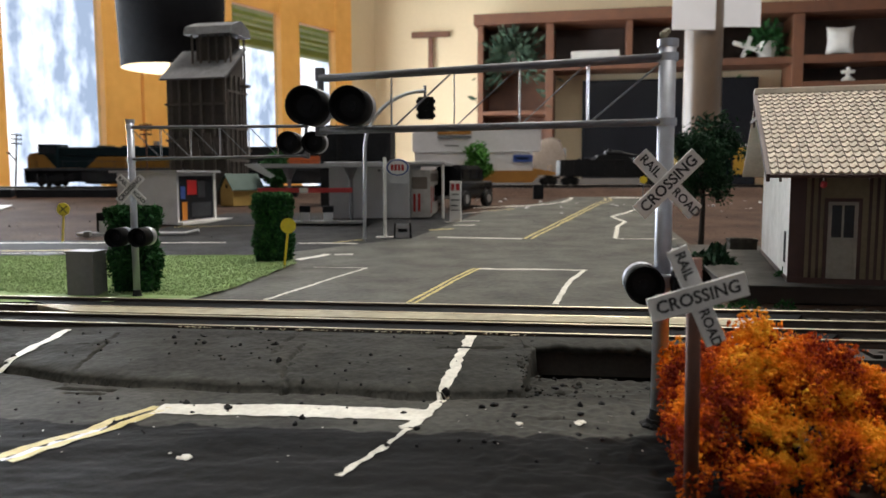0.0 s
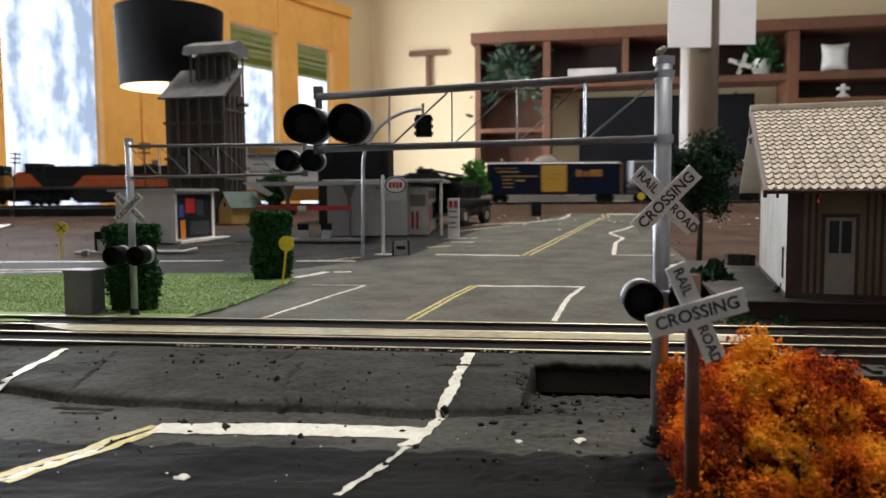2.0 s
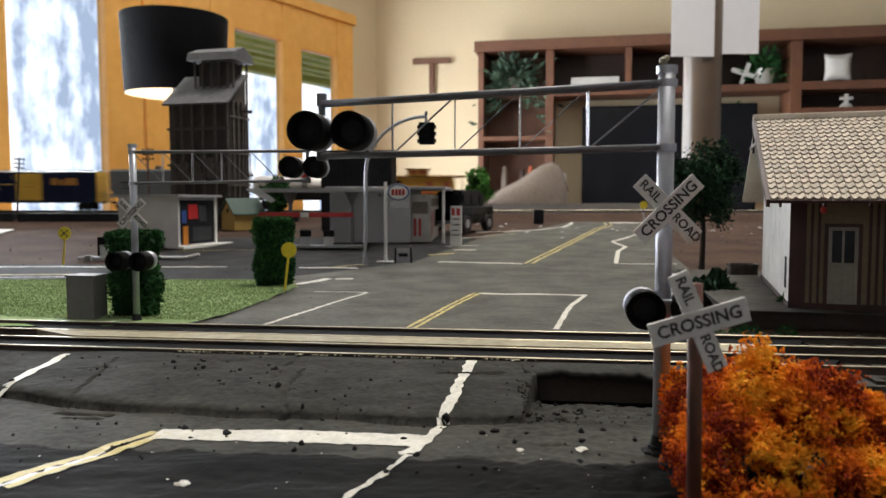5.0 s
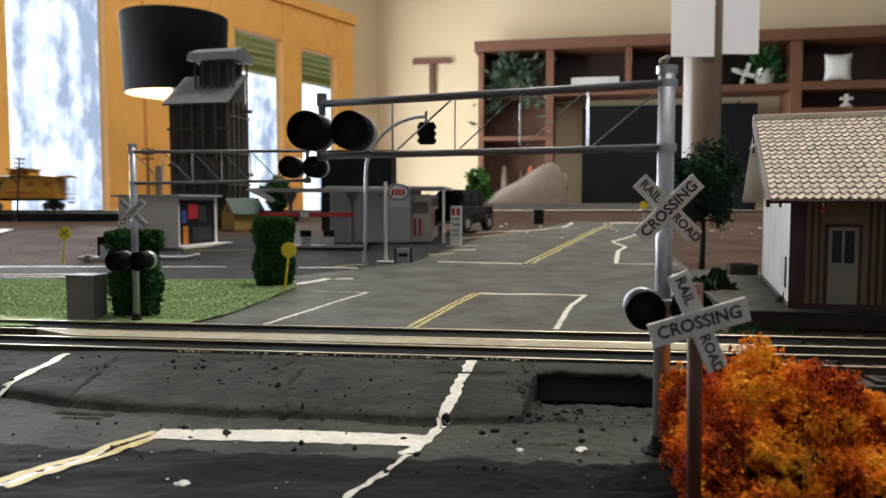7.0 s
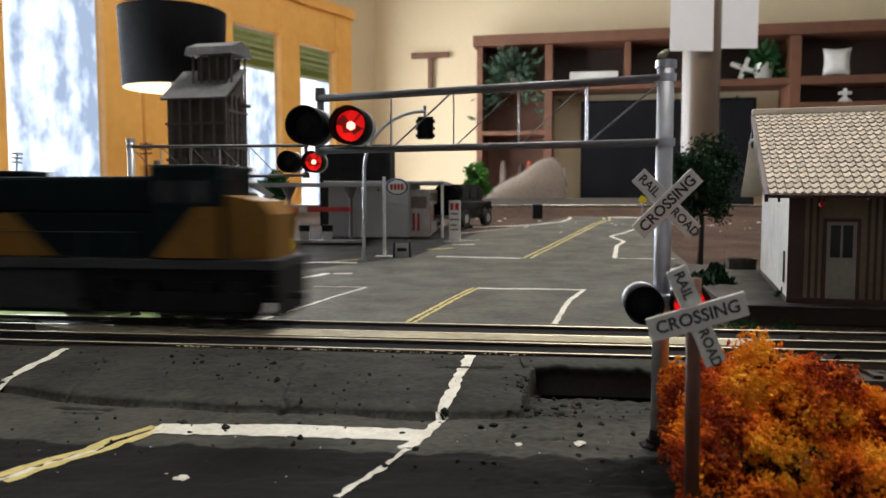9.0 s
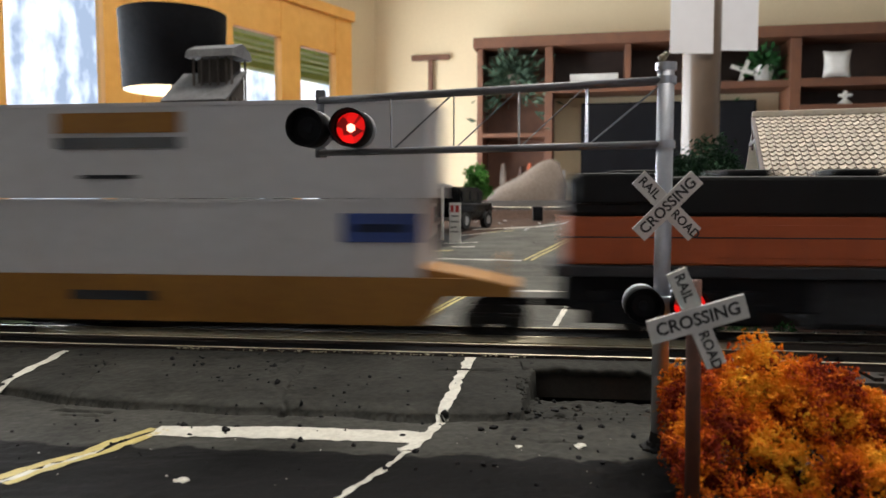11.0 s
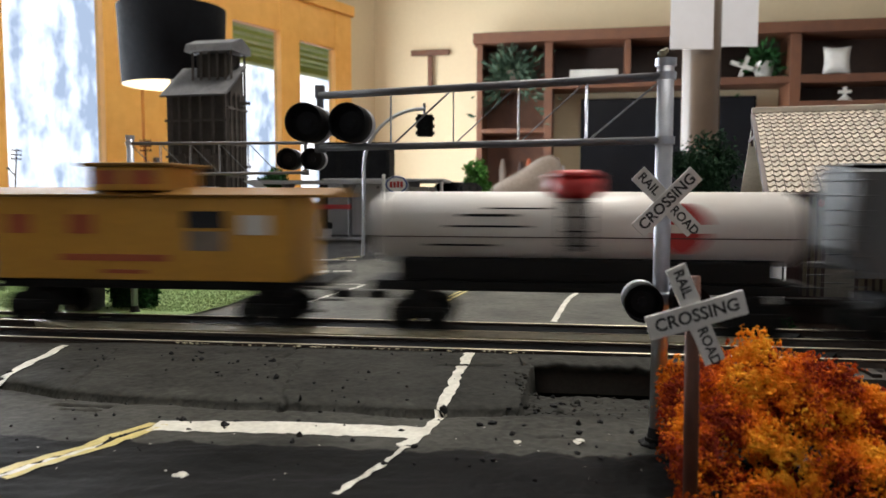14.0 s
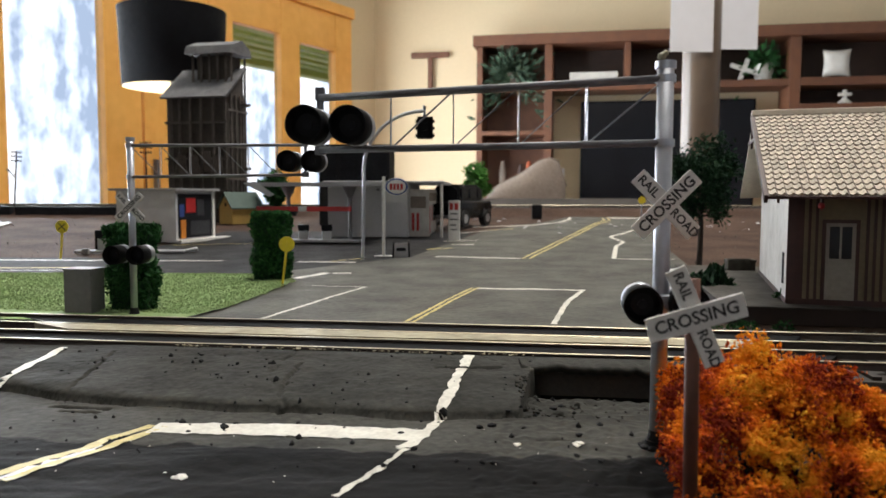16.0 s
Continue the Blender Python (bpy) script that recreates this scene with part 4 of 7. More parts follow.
# round yellow warning signs
for (x, y, lean, r) in ((-0.0763, 0.3650, 7, 0.0037), (-0.2438, 0.4880, 5, 0.0040)):
    s = base("warning_sign", pose(x, y, land(x, y) + 0.0005, 0, lean, 0), "round yellow railway advance warning sign on a leaning post", "road sign", "round warning signs")
    bm = B()
    rod(bm, (0, 0, 0), (0, 0, 0.0205), 0.0006, 8)
    mesh_ob("post", bm, M["sign_yellow"], s)
    bm = B()
    rod(bm, (0, -0.0004, 0.0205), (0, -0.0010, 0.0205), r, 24)
    disc = mesh_ob("disc", bm, M["sign_yellow"], s)
    if y > 0.4:
        bm = B()
        for a in (45, -45):
            box(bm, -r * 0.85, r * 0.85, -0.0012, -0.0010, -0.0003, 0.0003, m=Matrix.Translation((0, 0, 0.0205)) @ Matrix.Rotation(radians(a), 4, "Y"))
        mesh_ob("cross", bm, M["lettering"], disc)
    else:
        bm = B()
        box(bm, -0.0002, 0.0002, -0.0013, -0.0010, 0.0205 - r * 0.8, 0.0205 + r * 0.8)
        box(bm, -r * 0.8, r * 0.8, -0.0013, -0.0010, 0.0203, 0.0207)
        mesh_ob("cross", bm, M["sign_yellow"], disc)
s = base("warning_sign", pose(0.222, 0.845, land(0.222, 0.845) + 0.0006), "small yellow diamond sign beside the far road", "road sign")
bm = B()
rod(bm, (0, 0, 0), (0, 0, 0.022), 0.0007, 8)
mesh_ob("post", bm, M["steel_dull"], s)
bm = B()
rod(bm, (0, -0.0004, 0.0215), (0, -0.001, 0.0215), 0.0042, 18)
mesh_ob("disc", bm, M["sign_yellow"], s)

# relay cabinet
c = base("relay_cabinet", pose(-0.1315, 0.2800, -0.0016, 0, 0, -12), "plain grey trackside relay cabinet on the lawn's edge", "cabinet")
bm = B()
box(bm, -0.0056, 0.0056, -0.004, 0.004, 0, 0.0158, 0.0003)
mesh_ob("body", bm, M["cabinet_grey"], c)
bm = B()
box(bm, -0.0059, 0.0059, -0.0043, 0.0043, 0.0158, 0.0165, 0.0002)
mesh_ob("lid", bm, M["cabinet_grey"], c)


# ================= plants =================
def column_bush(x, y, w, d, h, seed, label):
    z = land(x, y) + 0.0006
    t = base("hedge_bush", pose(x, y, z), label, "bush", "clipped columnar bushes")
    r = np.random.RandomState(seed)
    n = 4600
    p = r.uniform(-1, 1, (n, 3))
    k = np.argmax(np.abs(p[:, :2]) / [w, d], axis=1)
    side = r.uniform(size=n) < 0.8
    for i in range(2):
        pick = side & (k == i)
        p[pick, i] = np.sign(p[pick, i]) * r.uniform(0.8, 1.06, pick.sum())
    p[~side, 2] = r.uniform(0.9, 1.05, (~side).sum())
    wob = 1 + 0.10 * np.sin(p[:, 2] * 6 + seed)
    c = np.stack([p[:, 0] * w / 2 * wob, p[:, 1] * d / 2 * wob, (p[:, 2] + 1) / 2 * h], 1)
    flakes("foliage", c, 0.00085, M["hedge"], seed, t, "dense dark green leaves")
    bm = B()
    box(bm, -w * 0.42, w * 0.42, -d * 0.42, d * 0.42, 0, h * 0.96, 0.001)
    mesh_ob("core", bm, M["tree_leaf"], t)
    return t


column_bush(-0.1160, 0.2868, 0.0165, 0.0115, 0.0318, 3, "dark green clipped columnar bush behind the signal mast")
column_bush(-0.0862, 0.3880, 0.0180, 0.014, 0.0345, 4, "green clipped columnar bush at the lawn's corner")

# the orange bush beside the mast
t = base("orange_bush", pose(0.0622, 0.1220, -0.0075), "orange and rust-red autumn foliage bush by the road", "bush")
rs = np.random.RandomState(21)
cs, rr = [], []
CREST = lambda a: float(np.interp(a, [0.0355, 0.0405, 0.045, 0.0495, 0.0535, 0.058, 0.062, 0.066, 0.070, 0.085, 0.100], [0.0085, 0.0118, 0.0150, 0.0176, 0.0160, 0.0138, 0.0138, 0.0118, 0.0100, 0.0070, 0.0020]))
for i in range(760):
    wx, wy = rs.uniform(0.0360, 0.098), rs.uniform(0.1045, 0.150)
    f = (0.121 - wy) / 0.0175 if wy < 0.121 else (wy - 0.121) / 0.032
    tall = (CREST(wx) + 0.0075) * max(0.0, 1 - f * f) ** 0.5
    tall *= 0.84 + 0.60 * nz(wx, wy, 175, 2)
    if tall < 0.002:
        continue
    size = rs.uniform(0.0012, 0.0031)
    cz = tall - size * 0.5 if rs.uniform() < 0.75 else rs.uniform(0.1, 0.95) * tall
    edge = 0.295 * wy + size * 0.8 + max(0, 0.010 - cz) * 0.30
    if wx < edge - 0.006:
        continue
    wx = max(wx, edge)
    nn = 270
    d = rs.normal(size=(nn, 3))
    d /= np.linalg.norm(d, axis=1)[:, None]
    fan = 1 + 0.5 * np.sin(d[:, :1] * 5 + i) * np.cos(d[:, 2:] * 6 + i * 2)
    cs.append(np.array([wx - 0.0622, wy - 0.1220, cz]) + d * fan * rs.uniform(0.35, 1.0, (nn, 1)) ** 0.5 * size)
    rr.append(rs.uniform(0.00008, 0.00025, nn) * rs.choice([1, 1, 1.5], nn))
crumbs("foliage", np.concatenate(cs), np.concatenate(rr), M["orange_bush"], 22, t, "crumbly orange, yellow and dark red foam leaves", 0.55, shape=OCTA)
bm = B()
for i in range(40):
    a = rs.uniform(0, math.tau)
    rod(bm, (0.004, 0, 0.0), (0.004 + 0.024 * math.cos(a) * rs.uniform(0.3, 1), 0.018 * math.sin(a), rs.uniform(0.003, 0.014)), 0.0005, 6, 0.0002)
mesh_ob("branching_stem", bm, M["bark"], t, "dark brown twigs")


def model_tree(name, x, y, z, h, trunk, cw, ch, leaf, seed, label, n, size, lift=0.0):
    t = base(name, pose(x, y, z), label, "tree")
    r = np.random.RandomState(seed)
    bm = B()
    pts = [Vector((0, 0, 0)), Vector((0.0006, 0, h * 0.3)), Vector((-0.0004, 0.0004, h * 0.55)), Vector((0.0003, 0, h * 0.85))]
    for i, (a, b) in enumerate(zip(pts, pts[1:])):
        rod(bm, a, b, trunk * (1 - 0.22 * i), 8, trunk * (1 - 0.22 * (i + 1)))
    for i in range(14):
        a = r.uniform(0, math.tau)
        z0 = h * r.uniform(0.35, 0.75)
        e = Vector((cw * 0.4 * math.cos(a), cw * 0.4 * math.sin(a), z0 + h * r.uniform(0.02, 0.2)))
        rod(bm, (0, 0, z0), e, trunk * 0.4, 6, trunk * 0.12)
    mesh_ob("trunk", bm, M["bark"], t, "dark twisted wire trunk and limbs")
    c = []
    for i in range(46):
        d = r.normal(size=3)
        d /= np.linalg.norm(d)
        k = r.uniform(0.35, 0.92)
        ctr = np.array([d[0] * cw / 2 * k, d[1] * cw / 2 * k, h - ch / 2 + d[2] * ch / 2 * k + lift])
        c.append(ctr + r.normal(size=(n // 46, 3)) * cw * 0.075)
    flakes("crown", np.concatenate(c), size, leaf, seed + 1, t, "")
    return t


model_tree("tree", 0.1565, 0.4600, -0.0005, 0.0800, 0.0019, 0.0410, 0.0580, M["tree_leaf"], 31, "dark green model tree with a twisted trunk beside the depot", 5600, 0.0012)
model_tree("small_tree", 0.0430, 0.925, 0.0262, 0.0560, 0.0013, 0.0370, 0.0480, M["leaf_bright"], 41, "bright green little bushy tree beside the far track", 1500, 0.0022)
model_tree("small_tree", -0.1720, 0.790, land(-0.17, 0.79), 0.0560, 0.0013, 0.0300, 0.0400, M["hedge"], 43, "green bushy little tree behind the pump canopy", 1500, 0.0022)


def shrub(x, y, z, r, seed, label, n=900, m="hedge"):
    t = base("shrub", pose(x, y, z), label, "shrub", "small green shrubs")
    q = np.random.RandomState(seed)
    d = q.normal(size=(n, 3))
    d /= np.linalg.norm(d, axis=1)[:, None]
    d[:, 2] = np.abs(d[:, 2])
    k = 1 + 0.35 * np.sin(d[:, 0] * 5 + seed) * np.cos(d[:, 1] * 4)
    c = d * (q.uniform(0.5, 1, (n, 1)) ** 0.5 * r) * k[:, None]
    flakes("foliage", c, r * 0.10, M[m], seed, t)
    bm = B()
    for i in range(7):
        a = i * 0.9
        rod(bm, (0, 0, 0), (r * 0.6 * math.cos(a), r * 0.6 * math.sin(a), r * 0.6), r * 0.04, 5)
    mesh_ob("stem", bm, M["bark"], t)
    return t


shrub(0.1190, 0.3330, -0.002, 0.0112, 51, "small round dark green shrub beside the platform", 1500, "tree_leaf")
shrub(0.1290, 0.2860, 0.0036, 0.0030, 52, "tiny dark shrub on the platform", 300)
for i, (x, w) in enumerate(((0.088, 0.2575), (0.100, 0.2590), (0.112, 0.2600), (0.096, 0.2570))):
    shrub(x, w - SLANT * x, -0.0022, 0.0035, 60 + i, "low green weeds below the platform", 260)


# ================= depot =================
D = base("railway_depot", pose(0.124, 0.2715, 0.0036, 0, 0, -18), "cream and brown board-and-batten railway depot with a tiled roof", "railway station")
LEN, DEP, WALL = 0.165, 0.112, 0.0400
RIDGE_Y, RIDGE_Z, EAVE_Y, EAVE_Z = 0.053, 0.0722, -0.0205, 0.0383
OVER = 0.0090
bm = B()
box(bm, 0.0, LEN, 0.0, 0.0015, 0.0, WALL)
mesh_ob("front_wall", bm, M["siding"], D, "tan wall with dark vertical battens")
bm = B()
box(bm, 0.0, LEN, DEP - 0.0015, DEP, 0.0, WALL)
mesh_ob("rear_wall", bm, M["siding"], D)
for x0 in (0.0, LEN - 0.0015):
    bm = B()
    k = (RIDGE_Z - EAVE_Z) / (RIDGE_Y - EAVE_Y)
    under = lambda y: EAVE_Z + (min(y, 2 * RIDGE_Y - y) - EAVE_Y) * k - 0.0006
    prism(bm, [(x0, 0.0016, 0), (x0, DEP - 0.0016, 0), (x0, DEP - 0.0016, min(WALL, under(DEP))), (x0, RIDGE_Y, RIDGE_Z - 0.0008), (x0, 0.0016, WALL)], (1, 0, 0), 0.0015)
    mesh_ob("end_wall", bm, M["wall_cream"], D, "chalky white end wall")
bm = B()
box(bm, -0.0004, 0.0050, -0.0004, 0.0, 0, WALL, 0.0001)
mesh_ob("corner_board", bm, M["trim_brown"], D)
bm = B()
box(bm, -0.0005, 0.0012, -0.0006, DEP, 0, 0.0016, 0.0001)
box(bm, -0.0004, LEN, -0.0006, 0.0, 0, 0.0020, 0.0001)
mesh_ob("base_board", bm, M["trim_brown"], D)
DOOR0, DOOR1, DOOR_H = 0.0120, 0.0215, 0.0290
me = None
for i in range(72):
    x = 0.0068 + i * 0.0023
    if DOOR0 - 0.0016 < x < DOOR1 + 0.0016 or x > LEN - 0.003:
        continue
    if me is None:
        bm = B()
        box(bm, -0.00046, 0.00046, -0.0005, 0.0, 0.0020, WALL - 0.001)
        ob = mesh_ob("batten", bm, M["batten"], D)
        me = ob.data
    else:
        ob = new("batten", me)
        ob.parent = D
    ob.location = (x, 0, 0)
bm = B()
for x0, x1, z0, z1 in ((DOOR0 - 0.0012, DOOR0, 0.002, DOOR_H), (DOOR1, DOOR1 + 0.0012, 0.002, DOOR_H), (DOOR0 - 0.0012, DOOR1 + 0.0012, DOOR_H, DOOR_H + 0.0012)):
    box(bm, x0, x1, -0.0008, -0.0001, z0, z1, 0.0001)
mesh_ob("door_frame", bm, M["trim_brown"], D)
bm = B()
box(bm, DOOR0, DOOR1, -0.0004, -0.00005, 0.002, DOOR_H)
for x0, x1, z0, z1 in ((DOOR0, DOOR0 + 0.0012, 0.002, DOOR_H), (DOOR1 - 0.0012, DOOR1, 0.002, DOOR_H), (0.0164, 0.0171, 0.002, DOOR_H), (DOOR0, DOOR1, DOOR_H - 0.0012, DOOR_H), (DOOR0, DOOR1, 0.0150, 0.0165), (DOOR0, DOOR1, 0.002, 0.0036)):
    box(bm, x0, x1, -0.0007, -0.0004, z0, z1)
door = mesh_ob("door", bm, M["door_cream"], D, "cream panelled door with dark glass")
for x0, x1 in ((DOOR0 + 0.0012, 0.0164), (0.0171, DOOR1 - 0.0012)):
    bm = B()
    box(bm, x0, x1, -0.00055, -0.00042, 0.0165, DOOR_H - 0.0012)
    mesh_ob("pane", bm, M["dark_glass"], door)
bm = B()
box(bm, -0.0002, 0.0, 0.010, 0.0155, 0.006, 0.0175)
mesh_ob("vent", bm, M["black_matt"], D, "black slot in the end wall")
bm = B()
rod(bm, (0.0085, -0.012, 0.0365), (0.0085, -0.012, 0.0395), 0.0002, 5)
ball(bm, (0.0085, -0.012, 0.0352), 0.0012, 1, (1, 1, 1.2))
mesh_ob("lantern", bm, M["red"], D, "small red hanging lantern under the eave")
for i in range(14):
    bm = B()
    x = -OVER + 0.003 + i * 0.0135
    prism(bm, [(x, EAVE_Y + 0.002, EAVE_Z - 0.0010), (x, 0.0, EAVE_Z + 0.0086), (x, 0.0, EAVE_Z + 0.0074), (x, EAVE_Y + 0.002, EAVE_Z - 0.0022)], (1, 0, 0), 0.0008)
    mesh_ob("rafter", bm, M["trim_brown"], D)
slope = Vector((0, RIDGE_Y - EAVE_Y, RIDGE_Z - EAVE_Z))
slope_len = slope.length
for sgn in (1, -1):
    m = Matrix.Translation((0, EAVE_Y if sgn > 0 else 2 * RIDGE_Y - EAVE_Y, EAVE_Z)) @ Matrix.Rotation(sgn * math.atan2(slope.z, slope.y), 4, "X")
    bm = B()
    if sgn > 0:
        hx0, hx1, hy0, hy1 = 0.0385, 0.0450, slope_len * 0.60, slope_len * 0.66
        box(bm, -OVER, hx0, 0, slope_len, -0.0010, 0, m=m)
        box(bm, hx1, LEN + OVER, 0, slope_len, -0.0010, 0, m=m)
        box(bm, hx0, hx1, 0, hy0, -0.0010, 0, m=m)
        box(bm, hx0, hx1, hy1, slope_len, -0.0010, 0, m=m)
        roof = mesh_ob("roof", bm, M["trim_brown"], D, "pale weathered tile roof with a small hole")
        roof_m = m
    else:
        box(bm, -OVER, LEN + OVER, -slope_len, 0, -0.0010, 0, m=m)
        mesh_ob("roof", bm, M["roof_ridge"], D)
bm = B()
box(bm, -OVER - 0.0008, LEN + OVER, -0.0014, 0.0026, -0.0003, 0.0022, 0.0003, m=Matrix.Translation((0, RIDGE_Y, RIDGE_Z)))
mesh_ob("ridge_cap", bm, M["roof_ridge"], D, "pale wooden ridge cap")
bm = B()
box(bm, -OVER - 0.0012, -OVER, 0, slope_len, -0.0024, 0.0004, 0.0001, m=roof_m)
mesh_ob("barge_board", bm, M["trim_brown"], D)
bm = B()
prism(bm, [(-OVER, RIDGE_Y - 0.0165, RIDGE_Z - 0.0102), (-OVER, RIDGE_Y + 0.0165, RIDGE_Z - 0.0102), (-OVER, RIDGE_Y + 0.0165, RIDGE_Z - 0.0116), (-OVER, RIDGE_Y - 0.0165, RIDGE_Z - 0.0116)], (-1, 0, 0), 0.0008)
box(bm, -OVER - 0.0008, -OVER, RIDGE_Y - 0.0006, RIDGE_Y + 0.0006, RIDGE_Z - 0.014, RIDGE_Z - 0.002)
mesh_ob("gable_brace", bm, M["trim_brown"], D)

# platform and clutter round the depot
P0 = base("station_platform", pose(0.124, 0.2715, 0, 0, 0, -11), "low dark station platform with a dusty top", "platform")
bm = B()
box(bm, -0.0215, 0.23, -0.0090, 0.150, -0.0028, 0.0030, 0.0003)
mesh_ob("body", bm, M["platform_side"], P0, "dark brown timber side")
bm = B()
box(bm, -0.0225, 0.231, -0.0100, 0.151, 0.0030, 0.0036, 0.0002)
mesh_ob("top", bm, M["platform"], P0)
for x, y, w, d, h, a, mk, lab in ((0.1560, 0.3960, 0.0135, 0.009, 0.0055, -10, "platform", "small grey open crate on the platform"), (0.138, 0.430, 0.022, 0.016, 0.0012, 12, "sign_white", "white sheet of card lying on the ground"),
                                 (0.178, 0.428, 0.030, 0.010, 0.0010, -12, "sign_white", "white strip of card lying on the ground"), (0.1735, 0.402, 0.006, 0.006, 0.003, 20, "platform", "small grey block beside the crate")):
    z = 0.0036 if y < 0.41 else land(x, y) + 0.001
    c = base("crate" if h > 0.002 else "card_sheet", pose(x, y, z, 0, 0, a), lab, "crate" if h > 0.002 else "card")
    bm = B()
    box(bm, -w / 2, w / 2, -d / 2, d / 2, 0, h * 0.75, 0.0002)
    mesh_ob("body", bm, M[mk], c)
    bm = B()
    for q in (-1, 1):
        box(bm, -w / 2, w / 2, q * d / 2 - 0.0005, q * d / 2 + 0.0005, h * 0.75, h)
        box(bm, q * w / 2 - 0.0005, q * w / 2 + 0.0005, -d / 2 + 0.0005, d / 2 - 0.0005, h * 0.75, h)
    mesh_ob("rim", bm, M[mk], c)


# sunlit patch at the far left, painted in as a white sheet
corners = [(-0.60, 0.705), (-0.418, 0.715), (-0.436, 0.775), (-0.60, 0.770)]
bm = B()
prism(bm, [(a, b, land(a, b) + 0.0012) for a, b in corners], (0, 0, -1), 0.0008)
tagged(mesh_ob("card_sheet", bm, M["sign_white"]), "white sheet standing in for a sunlit patch on the brown earth", "card")


# ================= filling station and street furniture =================
def gz(x, y):
    return land(x, y) + 0.0004


S = base("filling_station", pose(-0.0275, 0.632, gz(-0.03, 0.64), 0, 0, -4), "white model filling station with a flat overhanging roof", "filling station")
bm = B()
box(bm, -0.0670, 0.0, 0.0, 0.10, 0, 0.0440, 0.0005)
mesh_ob("wall", bm, M["plaster"], S, "plain white plaster walls")
bm = B()
box(bm, 0.0001, 0.0165, 0.012, 0.098, 0, 0.0400, 0.0003)
mesh_ob("shop_front", bm, M["wall_cream"], S)
for z0, z1, y0, y1, mk in ((0.030, 0.037, 0.014, 0.090, "fabric"), (0.003, 0.026, 0.018, 0.024, "red"), (0.012, 0.026, 0.040, 0.046, "red"), (0.012, 0.027, 0.055, 0.090, "dark_glass")):
    bm = B()
    box(bm, 0.0165, 0.0168, y0, y1, z0, z1)
    mesh_ob("panel", bm, M[mk], S)
for x0, z0, z1, mk in ((0.0020, 0.005, 0.020, "red"), (0.0060, 0.005, 0.020, "red"), (0.0010, 0.024, 0.034, "fabric")):
    bm = B()
    box(bm, x0, x0 + (0.0022 if mk == "red" else 0.013), 0.0117, 0.0120, z0, z1)
    mesh_ob("panel", bm, M[mk], S)
bm = B()
box(bm, -0.0700, 0.0300, -0.004, 0.105, 0.0440, 0.0466, 0.0004)
mesh_ob("roof", bm, M["grey_roof"], S, "flat pale grey roof slab")
bm = B()
rod(bm, (0.028, 0.0, 0), (0.028, 0.0, 0.044), 0.0012, 8)
mesh_ob("pillar", bm, M["sign_white"], S)
bm = B()
for k in range(5):
    box(bm, -0.026 + k * 0.0040, -0.0235 + k * 0.0040, -0.0003, 0.0, 0.0385, 0.0405)
mesh_ob("wall_sign", bm, M["steel_dull"], S, "illegible small dark wall lettering")

C = base("pump_canopy", pose(-0.090, 0.600, gz(-0.09, 0.6), 0, 0, -2), "grey pump canopy on two flared posts", "canopy")
bm = B()
prism(bm, [(-0.058, -0.02, 0.0432), (0.050, -0.02, 0.0432), (0.050, -0.02, 0.0460), (-0.050, -0.02, 0.0460)], (0, 1, 0), 0.05)
mesh_ob("roof", bm, M["grey_roof"], C)
bm = B()
prism(bm, [(-0.060, -0.0205, 0.0455), (-0.040, -0.0205, 0.0350), (-0.036, -0.0205, 0.0368), (-0.050, -0.0205, 0.0465)], (0, 1, 0), 0.0007)
mesh_ob("corner_brace", bm, M["plaster"], C)
for x in (-0.030, 0.0185):
    bm = B()
    rod(bm, (x, 0, 0), (x, 0, 0.034), 0.0016, 10)
    rod(bm, (x, 0, 0.034), (x, 0, 0.0432), 0.0016, 10, 0.0058)
    mesh_ob("post", bm, M["steel_dull"], C)
for x0, x1, mk in ((-0.052, -0.0195, "red"), (-0.0195, -0.0130, "sign_white"), (-0.0130, 0.0215, "red")):
    bm = B()
    box(bm, x0, x1, -0.013, -0.011, 0.0240, 0.0276, 0.0002)
    mesh_ob("sign_bar", bm, M[mk], C)
bm = B()
box(bm, -0.045, 0.028, -0.017, -0.002, 0.0002, 0.0022, 0.0003)
mesh_ob("island", bm, M["grey_roof"], C)
for x in (-0.0165, 0.0015):
    pmp = base("fuel_pump", pose(-0.090 + x, 0.591, gz(-0.09, 0.6) + 0.0022, 0, 0, 8), "small grey and dark fuel pump on the island", "fuel pump", "fuel pumps")
    bm = B()
    box(bm, -0.0035, 0.0035, -0.0022, 0.0022, 0, 0.0065, 0.0003)
    mesh_ob("body", bm, M["plaster"], pmp)
    bm = B()
    box(bm, -0.0042, 0.0042, -0.0026, 0.0026, 0.0065, 0.0115, 0.0005)
    mesh_ob("head", bm, M["under"], pmp)

K = base("kiosk", pose(-0.2000, 0.5760, gz(-0.2, 0.6), 0, 0, 0), "white corner kiosk with posters in its window", "kiosk")
th = math.atan2(0.0587, -0.067)
bm = B()
prism(bm, [(0, 0, 0), (0.0120, 0.058, 0), (-0.055, 0.105, 0), (-0.068, 0.055, 0)], (0, 0, 1), 0.0395)
mesh_ob("wall", bm, M["plaster"], K, "flat pale grey-white walls")
bm = B()
prism(bm, [(0.002, -0.004, 0.0395), (0.0160, 0.060, 0.0395), (-0.056, 0.110, 0.0395), (-0.075, 0.056, 0.0395)], (0, 0, 1), 0.0018)
mesh_ob("roof", bm, M["grey_roof"], K)
m = Matrix.Translation((0, 0, 0)) @ Matrix.Rotation(math.atan2(0.058, 0.012), 4, "Z")
